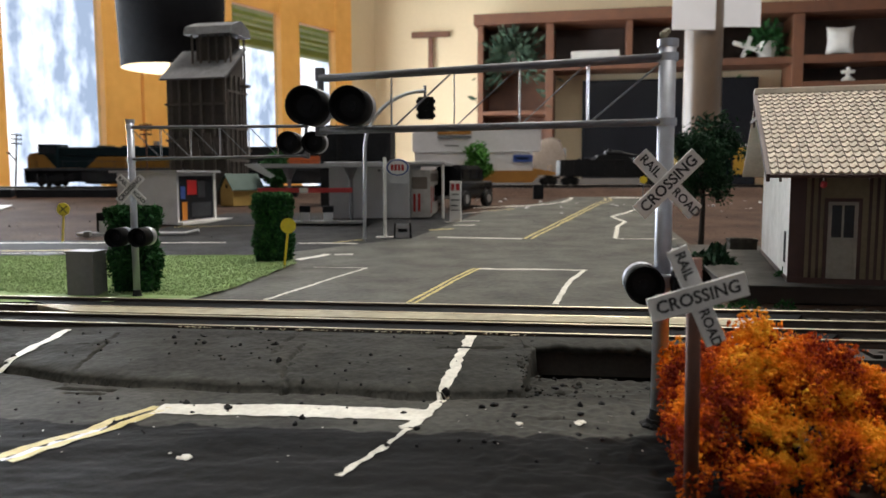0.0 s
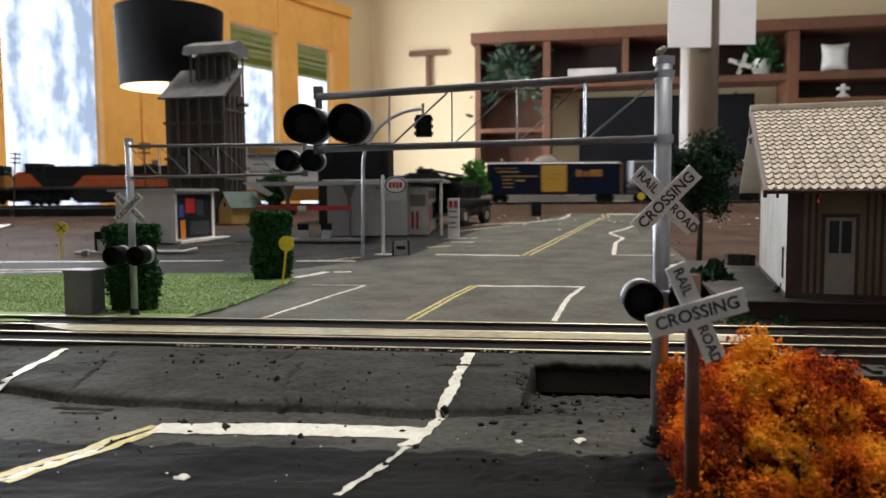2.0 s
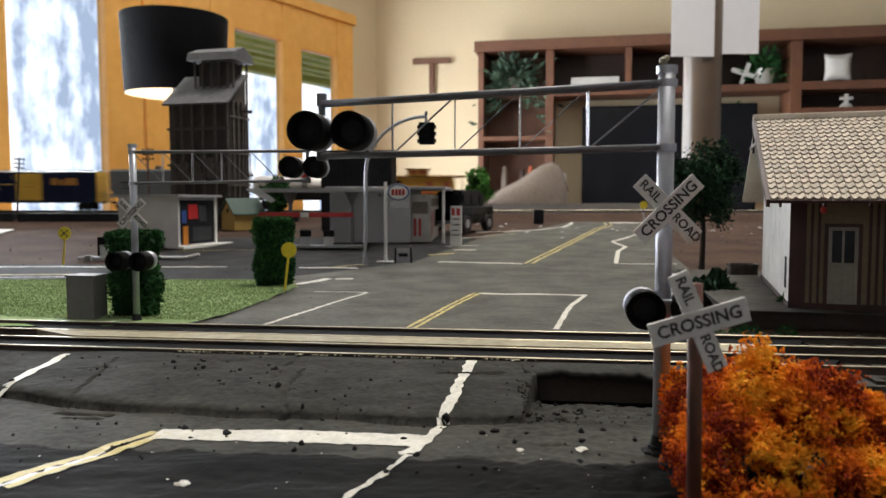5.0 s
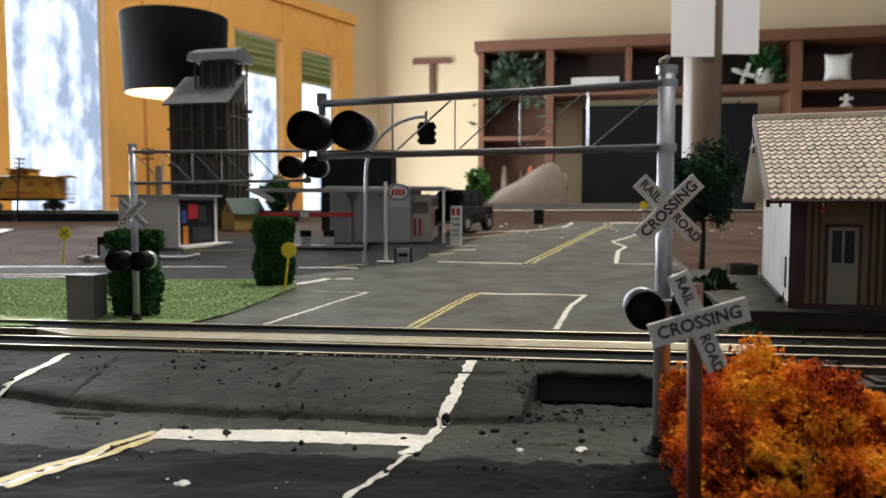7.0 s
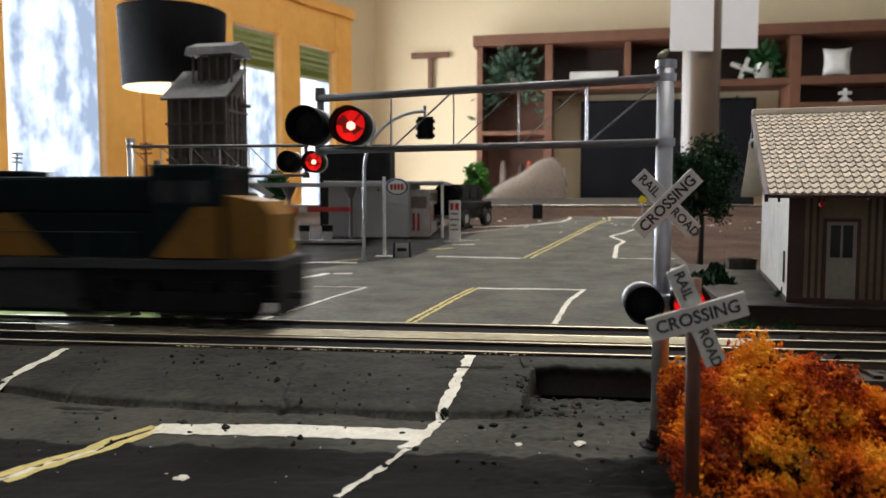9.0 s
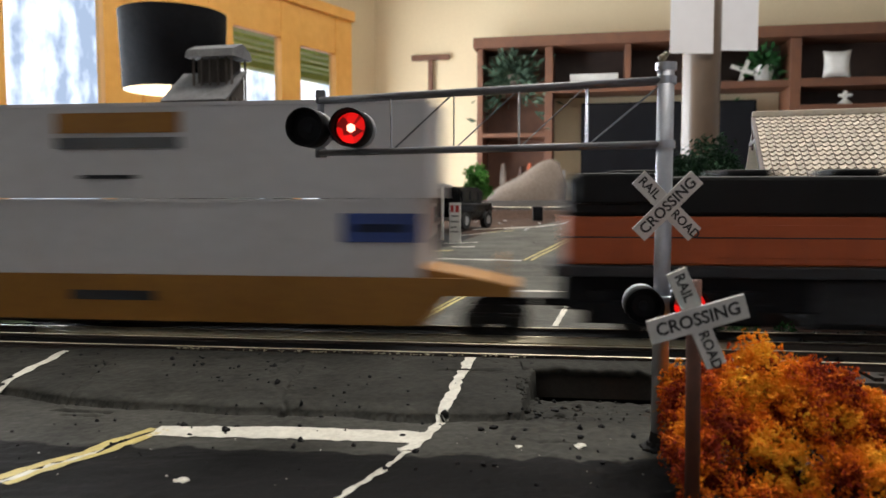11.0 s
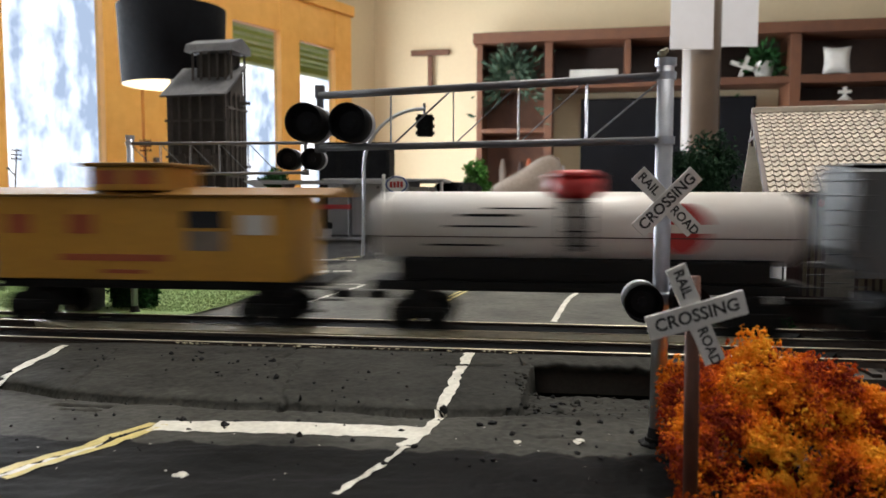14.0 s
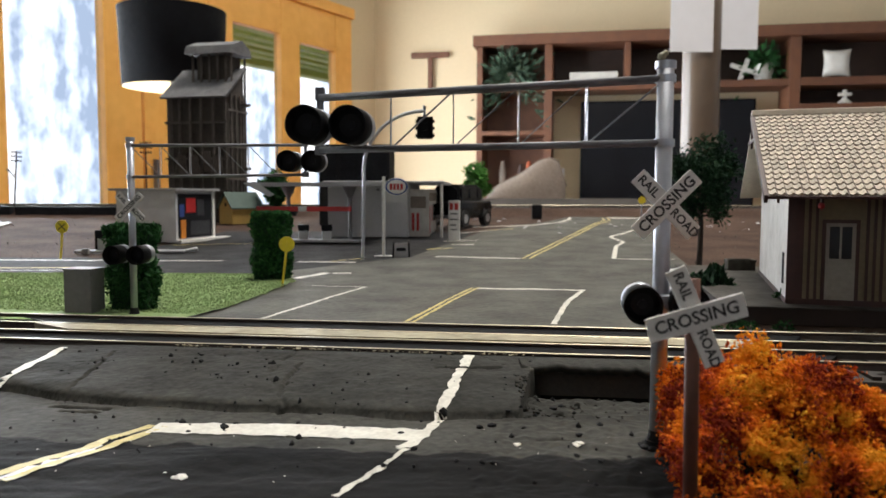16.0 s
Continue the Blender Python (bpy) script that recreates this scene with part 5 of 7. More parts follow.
for a0, a1, z0, z1, mk, o in ((0.003, 0.054, 0.003, 0.037, "under", 0.0003), (0.0045, 0.011, 0.0195, 0.029, "blue", 0.0006), (0.014, 0.028, 0.0225, 0.034, "red", 0.0006), (0.030, 0.041, 0.020, 0.033, "frame_grey", 0.0006),
                            (0.006, 0.013, 0.003, 0.017, "orange_paint", 0.0007), (0.020, 0.050, 0.005, 0.016, "frame_grey", 0.0005), (0.0545, 0.058, 0.0, 0.0395, "sign_white", 0.0010)):
    bm = B()
    box(bm, a0, a1, -o, 0, z0, z1, m=m)
    mesh_ob("poster" if mk in ("red", "blue", "orange_paint") else "window_panel", bm, M[mk], K)
bm = B()
prism(bm, [(0.006, -0.006, 0.0), (0.024, 0.062, 0.0), (0.0125, 0.062, 0.0), (0.0, -0.001, 0.0)], (0, 0, 1), 0.0020)
mesh_ob("kerb", bm, M["sign_white"], K)
# island with a pump before the kiosk
I = base("pump_island", pose(-0.2080, 0.520, gz(-0.2, 0.52), 0, 0, 3), "concrete pump island with a short silver bollard", "pump island")
bm = B()
box(bm, -0.0400, 0.0330, -0.004, 0.004, 0, 0.0020, 0.0008)
mesh_ob("slab", bm, M["grey_roof"], I)
bm = B()
rod(bm, (0.033, 0, 0.0012), (0.041, 0, 0.0030), 0.0012, 8)
mesh_ob("rail_end", bm, M["plaster"], I)
pmp = base("fuel_pump", pose(-0.2300, 0.520, gz(-0.2, 0.52) + 0.0020, 0, 0, -5), "square pump with silver front and dark top", "fuel pump", "fuel pumps")
bm = B()
box(bm, -0.0040, 0.0040, -0.003, 0.003, 0, 0.0125, 0.0003)
mesh_ob("body", bm, M["silver"], pmp)
bm = B()
box(bm, -0.0044, 0.0044, -0.0034, 0.0034, 0.0080, 0.0134, 0.0003)
box(bm, -0.0044, -0.0030, -0.0034, 0.0034, 0.0005, 0.0134)
mesh_ob("head", bm, M["black_matt"], pmp)
pst = base("concrete_post", pose(-0.2368, 0.508, gz(-0.2, 0.51)), "short grey concrete post", "post")
bm = B()
box(bm, -0.0020, 0.0020, -0.0020, 0.0020, 0, 0.0040, 0.0004)
mesh_ob("body", bm, M["cabinet_grey"], pst)

O = base("station_sign", pose(-0.0380, 0.505, gz(-0.04, 0.5)), "white pole sign with a blue-ringed oval", "sign")
bm = B()
rod(bm, (0, 0, 0), (0, 0, 0.0530), 0.0011, 10)
mesh_ob("pole", bm, M["sign_white"], O)
bm = B()
box(bm, -0.0060, 0.0060, -0.003, 0.003, 0, 0.0007, 0.0002)
mesh_ob("foot", bm, M["sign_white"], O)
for r, y, mk, nm in ((1.08, -0.0004, "sign_white", "rim"), (1.0, -0.0008, "blue", "ring"), (0.84, -0.0012, "sign_white", "face")):
    bm = B()
    bmesh.ops.create_cone(bm, cap_ends=True, segments=32, radius1=0.0074 * r, radius2=0.0074 * r, depth=0.0009, matrix=Matrix.Translation((0.0086, y, 0.0462)) @ Matrix.Rotation(radians(90), 4, "X") @ Matrix.Diagonal((1, 0.74, 1, 1)))
    mesh_ob(nm, bm, M[mk], O)
bm = B()
for k in range(4):
    box(bm, 0.0042 + k * 0.0023, 0.0059 + k * 0.0023, -0.0019, -0.0015, 0.0442, 0.0482, 0.0001)
mesh_ob("emblem", bm, M["red"], O, "red emblem bars")
bm = B()
box(bm, 0.0030, 0.0142, -0.0002, 0.0002, 0.0360, 0.0480, 0.0001)
mesh_ob("back_plate", bm, M["plaster"], O)

A = base("sandwich_board", pose(-0.0262, 0.5000, gz(-0.03, 0.5), 0, 0, 0), "small dark-framed sandwich board on the forecourt", "sign board")
bm = B()
prism(bm, [(-0.0050, 0, 0.0), (0.0050, 0, 0.0), (0.0046, 0.001, 0.0092), (-0.0046, 0.001, 0.0092)], (0, 1, 0), 0.0007)
mesh_ob("board", bm, M["grey_roof"], A)
bm = B()
for x in (-0.0053, 0.0053):
    rod(bm, (x, -0.0005, 0), (x * 0.93, 0.0012, 0.0096), 0.0006, 6)
    rod(bm, (x, 0.0042, 0), (x * 0.93, 0.0012, 0.0096), 0.0006, 6)
mesh_ob("frame", bm, M["black_matt"], A)
bm = B()
box(bm, -0.003, 0.003, -0.0002, 0.0, 0.0040, 0.0062)
mesh_ob("print", bm, M["under"], A)

N = base("price_board", pose(0.0105, 0.6085, gz(0.01, 0.61), 0, 0, -22), "white price board with red headings", "sign board")
bm = B()
box(bm, -0.0048, 0.0048, -0.0008, 0.0008, 0, 0.0320, 0.0003)
mesh_ob("board", bm, M["sign_white"], N)
for x0, x1, z0, z1, mk in ((-0.0036, -0.0008, 0.0245, 0.0300, "red"), (0.0006, 0.0036, 0.0245, 0.0300, "red"), (-0.0030, 0.0030, 0.0210, 0.0220, "under"), (-0.0034, 0.0034, 0.0165, 0.0175, "under"), (-0.0034, 0.0020, 0.0120, 0.0130, "under"), (-0.0034, 0.0034, 0.0085, 0.0092, "under")):
    bm = B()
    box(bm, x0, x1, -0.0010, -0.0008, z0, z1)
    mesh_ob("print", bm, M[mk], N)

T = base("traffic_light", pose(-0.0497, 0.4830, gz(-0.05, 0.48)), "silver curved street pole with a black traffic signal", "traffic light")
bm = B()
curve = [Vector((0, 0, 0)), Vector((0.0008, 0, 0.030)), Vector((0.0010, 0, 0.0580))]
for k in range(1, 11):
    a = radians(9 * k)
    curve.append(Vector((0.0010 + 0.037 * (1 - math.cos(a)) * 1.03, 0, 0.0580 + 0.0362 * math.sin(a))))
tube(bm, curve, 0.0011, 8)
mesh_ob("pole", bm, M["steel"], T, "polished silver curved pole")
bm = B()
rod(bm, (0, 0, 0), (0, 0, 0.0022), 0.0020, 10)
mesh_ob("foot", bm, M["chrome"], T)
bm = B()
rod(bm, (0.0390, 0, 0.0905), (0.0390, 0, 0.0975), 0.0009, 8)
mesh_ob("hanger", bm, M["steel_dull"], T)
bm = B()
box(bm, 0.0345, 0.0445, -0.003, 0.003, 0.0768, 0.0905, 0.0008)
for k in range(3):
    rod(bm, (0.0395, -0.003, 0.0790 + k * 0.0044), (0.0395, -0.0058, 0.0790 + k * 0.0044), 0.0019, 10)
    box(bm, 0.0335, 0.0455, -0.0015, 0.0015, 0.0780 + k * 0.0044, 0.0800 + k * 0.0044)
mesh_ob("signal", bm, M["black_matt"], T, "black three-lamp signal")

# the car behind the station
V = base("suv", pose(0.0190, 0.752, gz(0.02, 0.76), 0, 0, 60) @ Matrix.Scale(1.32, 4), "glossy black model off-road car beside the station", "car")
bm = B()
box(bm, -0.028, 0.028, -0.0125, 0.0125, 0.0060, 0.0190, 0.0018)
mesh_ob("body", bm, M["car_black"], V, "", True)
bm = B()
r = bmesh.ops.create_cube(bm, size=1)
bmesh.ops.transform(bm, matrix=Matrix.Translation((-0.004, 0, 0.0245)) @ Matrix.Diagonal((0.040, 0.023, 0.012, 1)), verts=r["verts"])
for v in bm.verts:
    if v.co.z > 0.024:
        v.co.x = -0.004 + (v.co.x + 0.004) * 0.8
        v.co.y *= 0.86
bmesh.ops.bevel(bm, geom=bm.edges[:], offset=0.0014, segments=2, affect="EDGES")
mesh_ob("cabin", bm, M["car_black"], V)
for y in (-0.0113, 0.0113):
    for x0, x1 in ((-0.019, -0.009), (-0.007, 0.004), (0.006, 0.012)):
        bm = B()
        box(bm, x0, x1, y - 0.0004, y + 0.0004, 0.0205, 0.0275, m=Matrix.Identity(4))
        mesh_ob("window", bm, M["dark_glass"], V)
for x in (-0.0175, 0.0175):
    for y in (-0.0118, 0.0118):
        bm = B()
        rod(bm, (x, y - 0.0022, 0.0060), (x, y + 0.0022, 0.0060), 0.0060, 18)
        w = mesh_ob("wheel", bm, M["tyre"], V)
        bm = B()
        rod(bm, (x, y - 0.0024, 0.0060), (x, y + 0.0024, 0.0060), 0.0032, 12)
        mesh_ob("rim", bm, M["silver"], w)
for y in (-0.009, 0.009):
    bm = B()
    box(bm, -0.0285, -0.0278, y - 0.0015, y + 0.0015, 0.0120, 0.0165)
    mesh_ob("tail_light", bm, M["red"], V)
bm = B()
box(bm, -0.0292, -0.0275, -0.011, 0.011, 0.0065, 0.0085, 0.0004)
mesh_ob("bumper", bm, M["silver"], V)

# ================= coaling tower and shed =================
W = base("coaling_tower", pose(-0.2490, 0.800, gz(-0.24, 0.8), 0, 0, -14) @ Matrix.Diagonal((0.80, 0.8, 1.04, 1)), "tall dark timber coaling tower with grey gabled roofs", "tower")
# the local front faces the viewer; x to the right
bm = B()
box(bm, -0.046, 0.032, 0.006, 0.040, 0, 0.1260)
mesh_ob("body", bm, M["tower_board"], W, "dark boarded bin walls")
post_me = None
for x in (-0.048, -0.032, -0.0165, -0.001, 0.0165, 0.034):
    for y in (0.0, 0.046):
        if post_me is None:
            bm = B()
            box(bm, -0.0014, 0.0014, -0.0014, 0.0014, 0, 0.1275)
            ob = mesh_ob("post", bm, M["tower_wood"], W)
            post_me = ob.data
        else:
            ob = new("post", post_me)
            ob.parent = W
        ob.location = (x, y, 0)
for y in (0.010, 0.022, 0.034):
    for x in (-0.050, 0.0365):
        ob = new("post", post_me)
        ob.parent = W
        ob.location = (x, y, 0)
for z in (0.030, 0.062, 0.098):
    bm = B()
    box(bm, -0.052, 0.038, -0.0032, -0.0012, z, z + 0.0022)
    mesh_ob("beam", bm, M["tower_wood"], W)
    bm = B()
    box(bm, 0.0375, 0.0395, -0.002, 0.050, z + 0.012, z + 0.0142)
    mesh_ob("beam", bm, M["tower_wood"], W)
for k, (x, z) in enumerate(((-0.030, 0.046), (-0.012, 0.046), (0.006, 0.050), (0.022, 0.046))):
    bm = B()
    prism(bm, [(x, -0.004, z), (x + 0.011, -0.004, z), (x + 0.011, -0.009, z + 0.020), (x, -0.009, z + 0.020)], (0, -1, 0), 0.0012)
    rod(bm, (x, -0.002, z + 0.03), (x - 0.004, -0.012, z - 0.002), 0.0006, 6)
    mesh_ob("coal_chute", bm, M["tower_wood"], W)
bm = B()
prism(bm, [(-0.056, -0.008, 0.1240), (-0.056, 0.048, 0.1575), (-0.056, 0.050, 0.1560), (-0.056, -0.006, 0.1225)], (1, 0, 0), 0.095)
mesh_ob("lower_roof", bm, M["tower_roof"], W, "grey sloping lower roof")
bm = B()
prism(bm, [(0.0335, 0.000, 0.1240), (0.0335, 0.046, 0.1535), (0.0335, 0.046, 0.1240)], (1, 0, 0), 0.002)
mesh_ob("gable", bm, M["tower_board"], W)
bm = B()
box(bm, -0.021, 0.024, 0.026, 0.054, 0.136, 0.168)
mesh_ob("head_house", bm, M["tower_board"], W)
for x in (-0.024, -0.012, 0.0, 0.012, 0.024, 0.032):
    for y in (0.020, 0.0555):
        bm = B()
        box(bm, x - 0.0011, x + 0.0011, y, y + 0.0025, 0.0 if x > 0.03 and y > 0.05 else 0.134, 0.170)
        mesh_ob("post", bm, M["tower_wood"], W)
bm = B()
prism(bm, [(-0.031, 0.012, 0.1690), (-0.031, 0.016, 0.1770), (-0.031, 0.040, 0.1840), (-0.031, 0.062, 0.1770), (-0.031, 0.066, 0.1690)], (1, 0, 0), 0.069)
mesh_ob("upper_roof", bm, M["tower_roof"], W, "grey capped upper roof")
for z in (0.052, 0.116):
    bm = B()
    box(bm, 0.038, 0.052, 0.030, 0.034, z, z + 0.003)
    mesh_ob("bracket", bm, M["tower_wood"], W)

H = base("shed", pose(-0.2170, 0.770, gz(-0.2, 0.77), 0, 0, -40) @ Matrix.Scale(0.88, 4), "small yellow wooden shed with a dark green roof", "shed")
bm = B()
prism(bm, [(-0.0125, 0, 0), (0.0125, 0, 0), (0.0125, 0, 0.020), (0, 0, 0.0350), (-0.0125, 0, 0.020)], (0, 1, 0), 0.040)
mesh_ob("wall", bm, M["shed_yellow"], H, "ochre yellow boarded walls")
for sg in (-1, 1):
    bm = B()
    prism(bm, [(0, -0.003, 0.0352), (sg * 0.0150, -0.003, 0.0172), (sg * 0.0150, -0.003, 0.0184), (0, -0.003, 0.0368)], (0, 1, 0), 0.046)
    mesh_ob("roof", bm, M["shed_roof"], H, "dark green roof")
bm = B()
box(bm, -0.0016, 0.0016, -0.0004, 0, 0.0200, 0.0245)
mesh_ob("window", bm, M["dark_glass"], H)

# telegraph poles
for x, y, h, mk, nm in ((-0.505, 0.905, 0.072, "bark", "dark brown model telegraph pole with crossarms"), (-0.3250, 0.845, 0.085, "red", "reddish model telegraph pole with crossarms")):
    t = base("telegraph_pole", pose(x, y, land(x, y), 0, 4 if mk == "bark" else 0, 0), nm, "telegraph pole", "telegraph poles")
    bm = B()
    rod(bm, (0, 0, 0), (0, 0, h), 0.0011, 8, 0.0008)
    mesh_ob("pole", bm, M["bark" if mk == "bark" else "post_rust"], t)
    for k in range(3):
        bm = B()
        box(bm, -0.0065, 0.0065, -0.0006, 0.0006, h - 0.003 - 0.005 * k, h - 0.0018 - 0.005 * k)
        for q in (-0.0055, -0.0025, 0.0025, 0.0055):
            rod(bm, (q, 0, h - 0.0018 - 0.005 * k), (q, 0, h - 0.0004 - 0.005 * k), 0.0005, 6)
        mesh_ob("crossarm", bm, M["bark" if mk == "bark" else "post_rust"], t)
    if mk == "bark":
        bm = B()
        rod(bm, (0, 0, h * 0.55), (-0.008, 0, h * 0.66), 0.0008, 6)
        ball(bm, (-0.009, 0, h * 0.67), 0.0018, 1)
        mesh_ob("lamp_arm", bm, M["bark"], t)
t = base("concrete_post", pose(0.1080, 0.862, land(0.108, 0.862)), "short square grey post beside the far track", "post")
bm = B()
box(bm, -0.0055, 0.0055, -0.004, 0.004, 0, 0.0160, 0.0005)
mesh_ob("body", bm, M["under"], t)
t = base("water_tank", pose(-0.0920, 0.752, land(-0.09, 0.75), 0, 0, -3), "black square bin building behind the station", "tank")
bm = B()
box(bm, -0.031, 0.040, 0.012, 0.058, 0.0, 0.0790, 0.0012)
mesh_ob("house", bm, M["gondola"], t, "black square bin walls")
for x0, x1, z0, z1 in ((-0.029, -0.013, 0.040, 0.075), (-0.009, 0.014, 0.036, 0.072), (0.018, 0.037, 0.040, 0.075)):
    bm = B()
    box(bm, x0, x1, 0.0108, 0.0118, z0, z1, 0.0003)
    mesh_ob("panel", bm, M["under"], t)
ladder_bm = B()
for q in (-0.0015, 0.0015):
    rod(ladder_bm, (0.0155 + q, 0.0105, 0.0), (0.0155 + q, 0.0105, 0.079), 0.0004, 5)
for k in range(16):
    rod(ladder_bm, (0.0140, 0.0105, 0.003 + k * 0.0048), (0.0170, 0.0105, 0.003 + k * 0.0048), 0.0003, 5)
mesh_ob("ladder", ladder_bm, M["under"], t)
bm = B()
box(bm, -0.034, 0.044, 0.008, 0.060, 0.0788, 0.0808, 0.0004)
mesh_ob("lid", bm, M["under"], t)
# banks of the far line
for x0, x1 in ((-0.70, -0.505), (-0.50, -0.17)):
    t = base("stone_bank", pose(0, 0, 0), "grey plaster retaining edge along the far track", "retaining wall", "banks of the far track")
    bm = B()
    box(bm, x0, x1, 0.896, 0.922, 0.016, 0.0270, 0.0012)
    mesh_ob("block", bm, M["under"], t)


# ================= the room =================
FLOOR = -0.92
CEIL = 1.62
CORNER = Vector((-0.431, 5.02))
DA = Vector((-0.514, -0.857)).normalized()      # along the wall with the glass doors, towards the viewer
DB = Vector((0.981, -0.192)).normalized()       # along the wall with the bookcase
MA = Matrix(((DA.x, -DA.y, 0, CORNER.x), (DA.y, DA.x, 0, CORNER.y), (0, 0, 1, 0), (0, 0, 0, 1)))   # x along wall A, +y into the room
MB = Matrix(((DB.x, -DB.y, 0, CORNER.x), (DB.y, DB.x, 0, CORNER.y), (0, 0, 1, 0), (0, 0, 0, 1)))   # x along wall B, -y into the room

bm = B()
box(bm, -6, 7, -4, 7, FLOOR - 0.1, FLOOR)
tagged(mesh_ob("floor", bm, M["floor_wood"]), "brown wooden floor of the living room", "floor", kind="structure")
bm = B()
prism(bm, [(-0.45, 5.12, CEIL), (-4.35, -1.42, CEIL), (-4.35, -3.15, CEIL), (5.35, -3.15, CEIL), (5.35, 3.98, CEIL)], (0, 0, 1), 0.1)
tagged(mesh_ob("ceiling", bm, M["ceiling_paint"]), "plain off-white ceiling", "ceiling", kind="structure")
bm = B()
box(bm, -0.15, 6.5, 0, 0.15, FLOOR, CEIL, m=MB)
tagged(mesh_ob("wall_north", bm, M["wall_paint"]), "plain cream painted wall behind the bookcase", "wall", kind="structure")
# wall with glass doors: header, the short pier at the corner, and the rest beyond the doors
DOOR_TOP = 1.12
bm = B()
box(bm, 0.0, 0.27, -0.15, 0, FLOOR, CEIL, m=MA)
box(bm, 0.27, 3.8, -0.15, 0, DOOR_TOP + 0.06, CEIL, m=MA)
box(bm, 3.8, 7.5, -0.15, 0, FLOOR, CEIL, m=MA)
# unseen piece added to block sky light leaking through the corner gap
box(bm, -4.4, -4.28, -3.0, -1.42, FLOOR, CEIL)
tagged(mesh_ob("wall_west", bm, M["wall_paint"]), "cream painted wall round the glass doors", "wall", kind="structure")
bm = B()
box(bm, 5.2, 5.35, -4, 6, FLOOR, CEIL)
tagged(mesh_ob("wall_east", bm, M["wall_white"]), "plain off-white painted wall", "wall", kind="structure")
bm = B()
box(bm, -4.4, 5.2, -3.15, -3.0, FLOOR, CEIL)
tagged(mesh_ob("wall_south", bm, M["wall_white"]), "plain off-white wall behind the viewer", "wall", kind="structure")

doors = base("window_doors", MA, "pine-framed glass doors to a bright garden", "glass door", kind="structure")
# stiles along the wall: from, to
for x0, x1 in ((0.262, 0.418), (0.736, 0.890), (1.242, 1.40), (1.62, 1.786), (1.80, 1.985), (2.41, 2.62), (3.55, 3.80)):
    bm = B()
    box(bm, x0, x1, -0.045, 0.012, FLOOR, DOOR_TOP, 0.004)
    mesh_ob("stile", bm, M["door_pine"], doors)
for x0, x1, z0 in ((0.418, 0.736, 0.90), (0.890, 1.242, 0.92), (1.40, 1.62, 0.93), (1.786, 1.80, 1.0)):
    bm = B()
    box(bm, x0, x1, -0.04, 0.008, z0, DOOR_TOP, 0.004)
    mesh_ob("rail", bm, M["door_pine"], doors)
for x0, x1 in ((0.418, 0.736), (0.890, 1.242), (1.40, 1.62), (1.985, 2.41), (2.62, 3.55)):
    bm = B()
    box(bm, x0, x1, -0.04, 0.008, FLOOR, FLOOR + 0.25, 0.004)
    mesh_ob("rail", bm, M["door_pine"], doors)
bm = B()
box(bm, 0.25, 3.82, -0.12, 0.03, DOOR_TOP, DOOR_TOP + 0.062, 0.004)
mesh_ob("head_casing", bm, M["door_pine"], doors)
bm = B()
box(bm, 1.74, 1.755, 0.02, 0.05, 0.02, 0.20, 0.003)
mesh_ob("handle", bm, M["steel_dull"], doors)
glass = bpy.data.materials.new("glass")
glass.use_nodes = True
gb = glass.node_tree.nodes["Principled BSDF"]
gb.inputs["Transmission Weight"].default_value, gb.inputs["Roughness"].default_value, gb.inputs["IOR"].default_value = 1.0, 0.0, 1.0
for x0, x1 in ((0.418, 0.736), (0.890, 1.242), (1.40, 1.62), (1.985, 2.41), (2.62, 3.55)):
    bm = B()
    box(bm, x0, x1, -0.025, -0.021, FLOOR + 0.25, DOOR_TOP)
    pane = mesh_ob("pane", bm, glass, doors)
    pane.visible_shadow = False

# garden seen through the doors: bright backdrop with faint trees, porch beam and posts
back = bpy.data.materials.new("garden_light")
back.use_nodes = True
n, l = back.node_tree.nodes, back.node_tree.links
co = n.new("ShaderNodeTexCoord")
mp = n.new("ShaderNodeMapping")
mp.inputs["Scale"].default_value = (1.5, 1.5, 0.9)
l.new(co.outputs["Object"], mp.inputs["Vector"])
nt1 = n.new("ShaderNodeTexNoise")
nt1.inputs["Scale"].default_value, nt1.inputs["Detail"].default_value, nt1.inputs["Distortion"].default_value = 4.5, 12, 0.2
l.new(mp.outputs[0], nt1.inputs["Vector"])
rp = n.new("ShaderNodeValToRGB")
e = rp.color_ramp.elements
e[0].position, e[0].color = 0.40, (0.30, 0.38, 0.52, 1)
e[1].position, e[1].color = 0.64, (1.1, 1.1, 1.1, 1)
k = e.new(0.52)
k.color = (0.66, 0.76, 0.94, 1)
trunks = n.new("ShaderNodeTexNoise")
trunks.inputs["Scale"].default_value, trunks.inputs["Detail"].default_value, trunks.inputs["Distortion"].default_value = 1.3, 3, 0.4
mp2 = n.new("ShaderNodeMapping")
mp2.inputs["Scale"].default_value = (2.4, 2.4, 0.22)
l.new(co.outputs["Object"], mp2.inputs["Vector"])
l.new(mp2.outputs[0], trunks.inputs["Vector"])
both = n.new("ShaderNodeMath")
both.operation = "MULTIPLY_ADD"
both.inputs[1].default_value = 0.75
l.new(trunks.outputs["Fac"], both.inputs[0])
half = n.new("ShaderNodeMath")
half.operation = "MULTIPLY_ADD"
half.inputs[1].default_value, half.inputs[2].default_value = 0.55, -0.13
l.new(nt1.outputs["Fac"], half.inputs[0])
l.new(half.outputs[0], both.inputs[2])
l.new(both.outputs[0], rp.inputs[0])
em = n.new("ShaderNodeEmission")
em.inputs["Strength"].default_value = 0.86
l.new(rp.outputs[0], em.inputs[0])
l.new(em.outputs[0], n["Material Output"].inputs[0])
bm = B()
box(bm, -12, 7, -4.3, -4.2, -3.5, 5.5, m=MA)
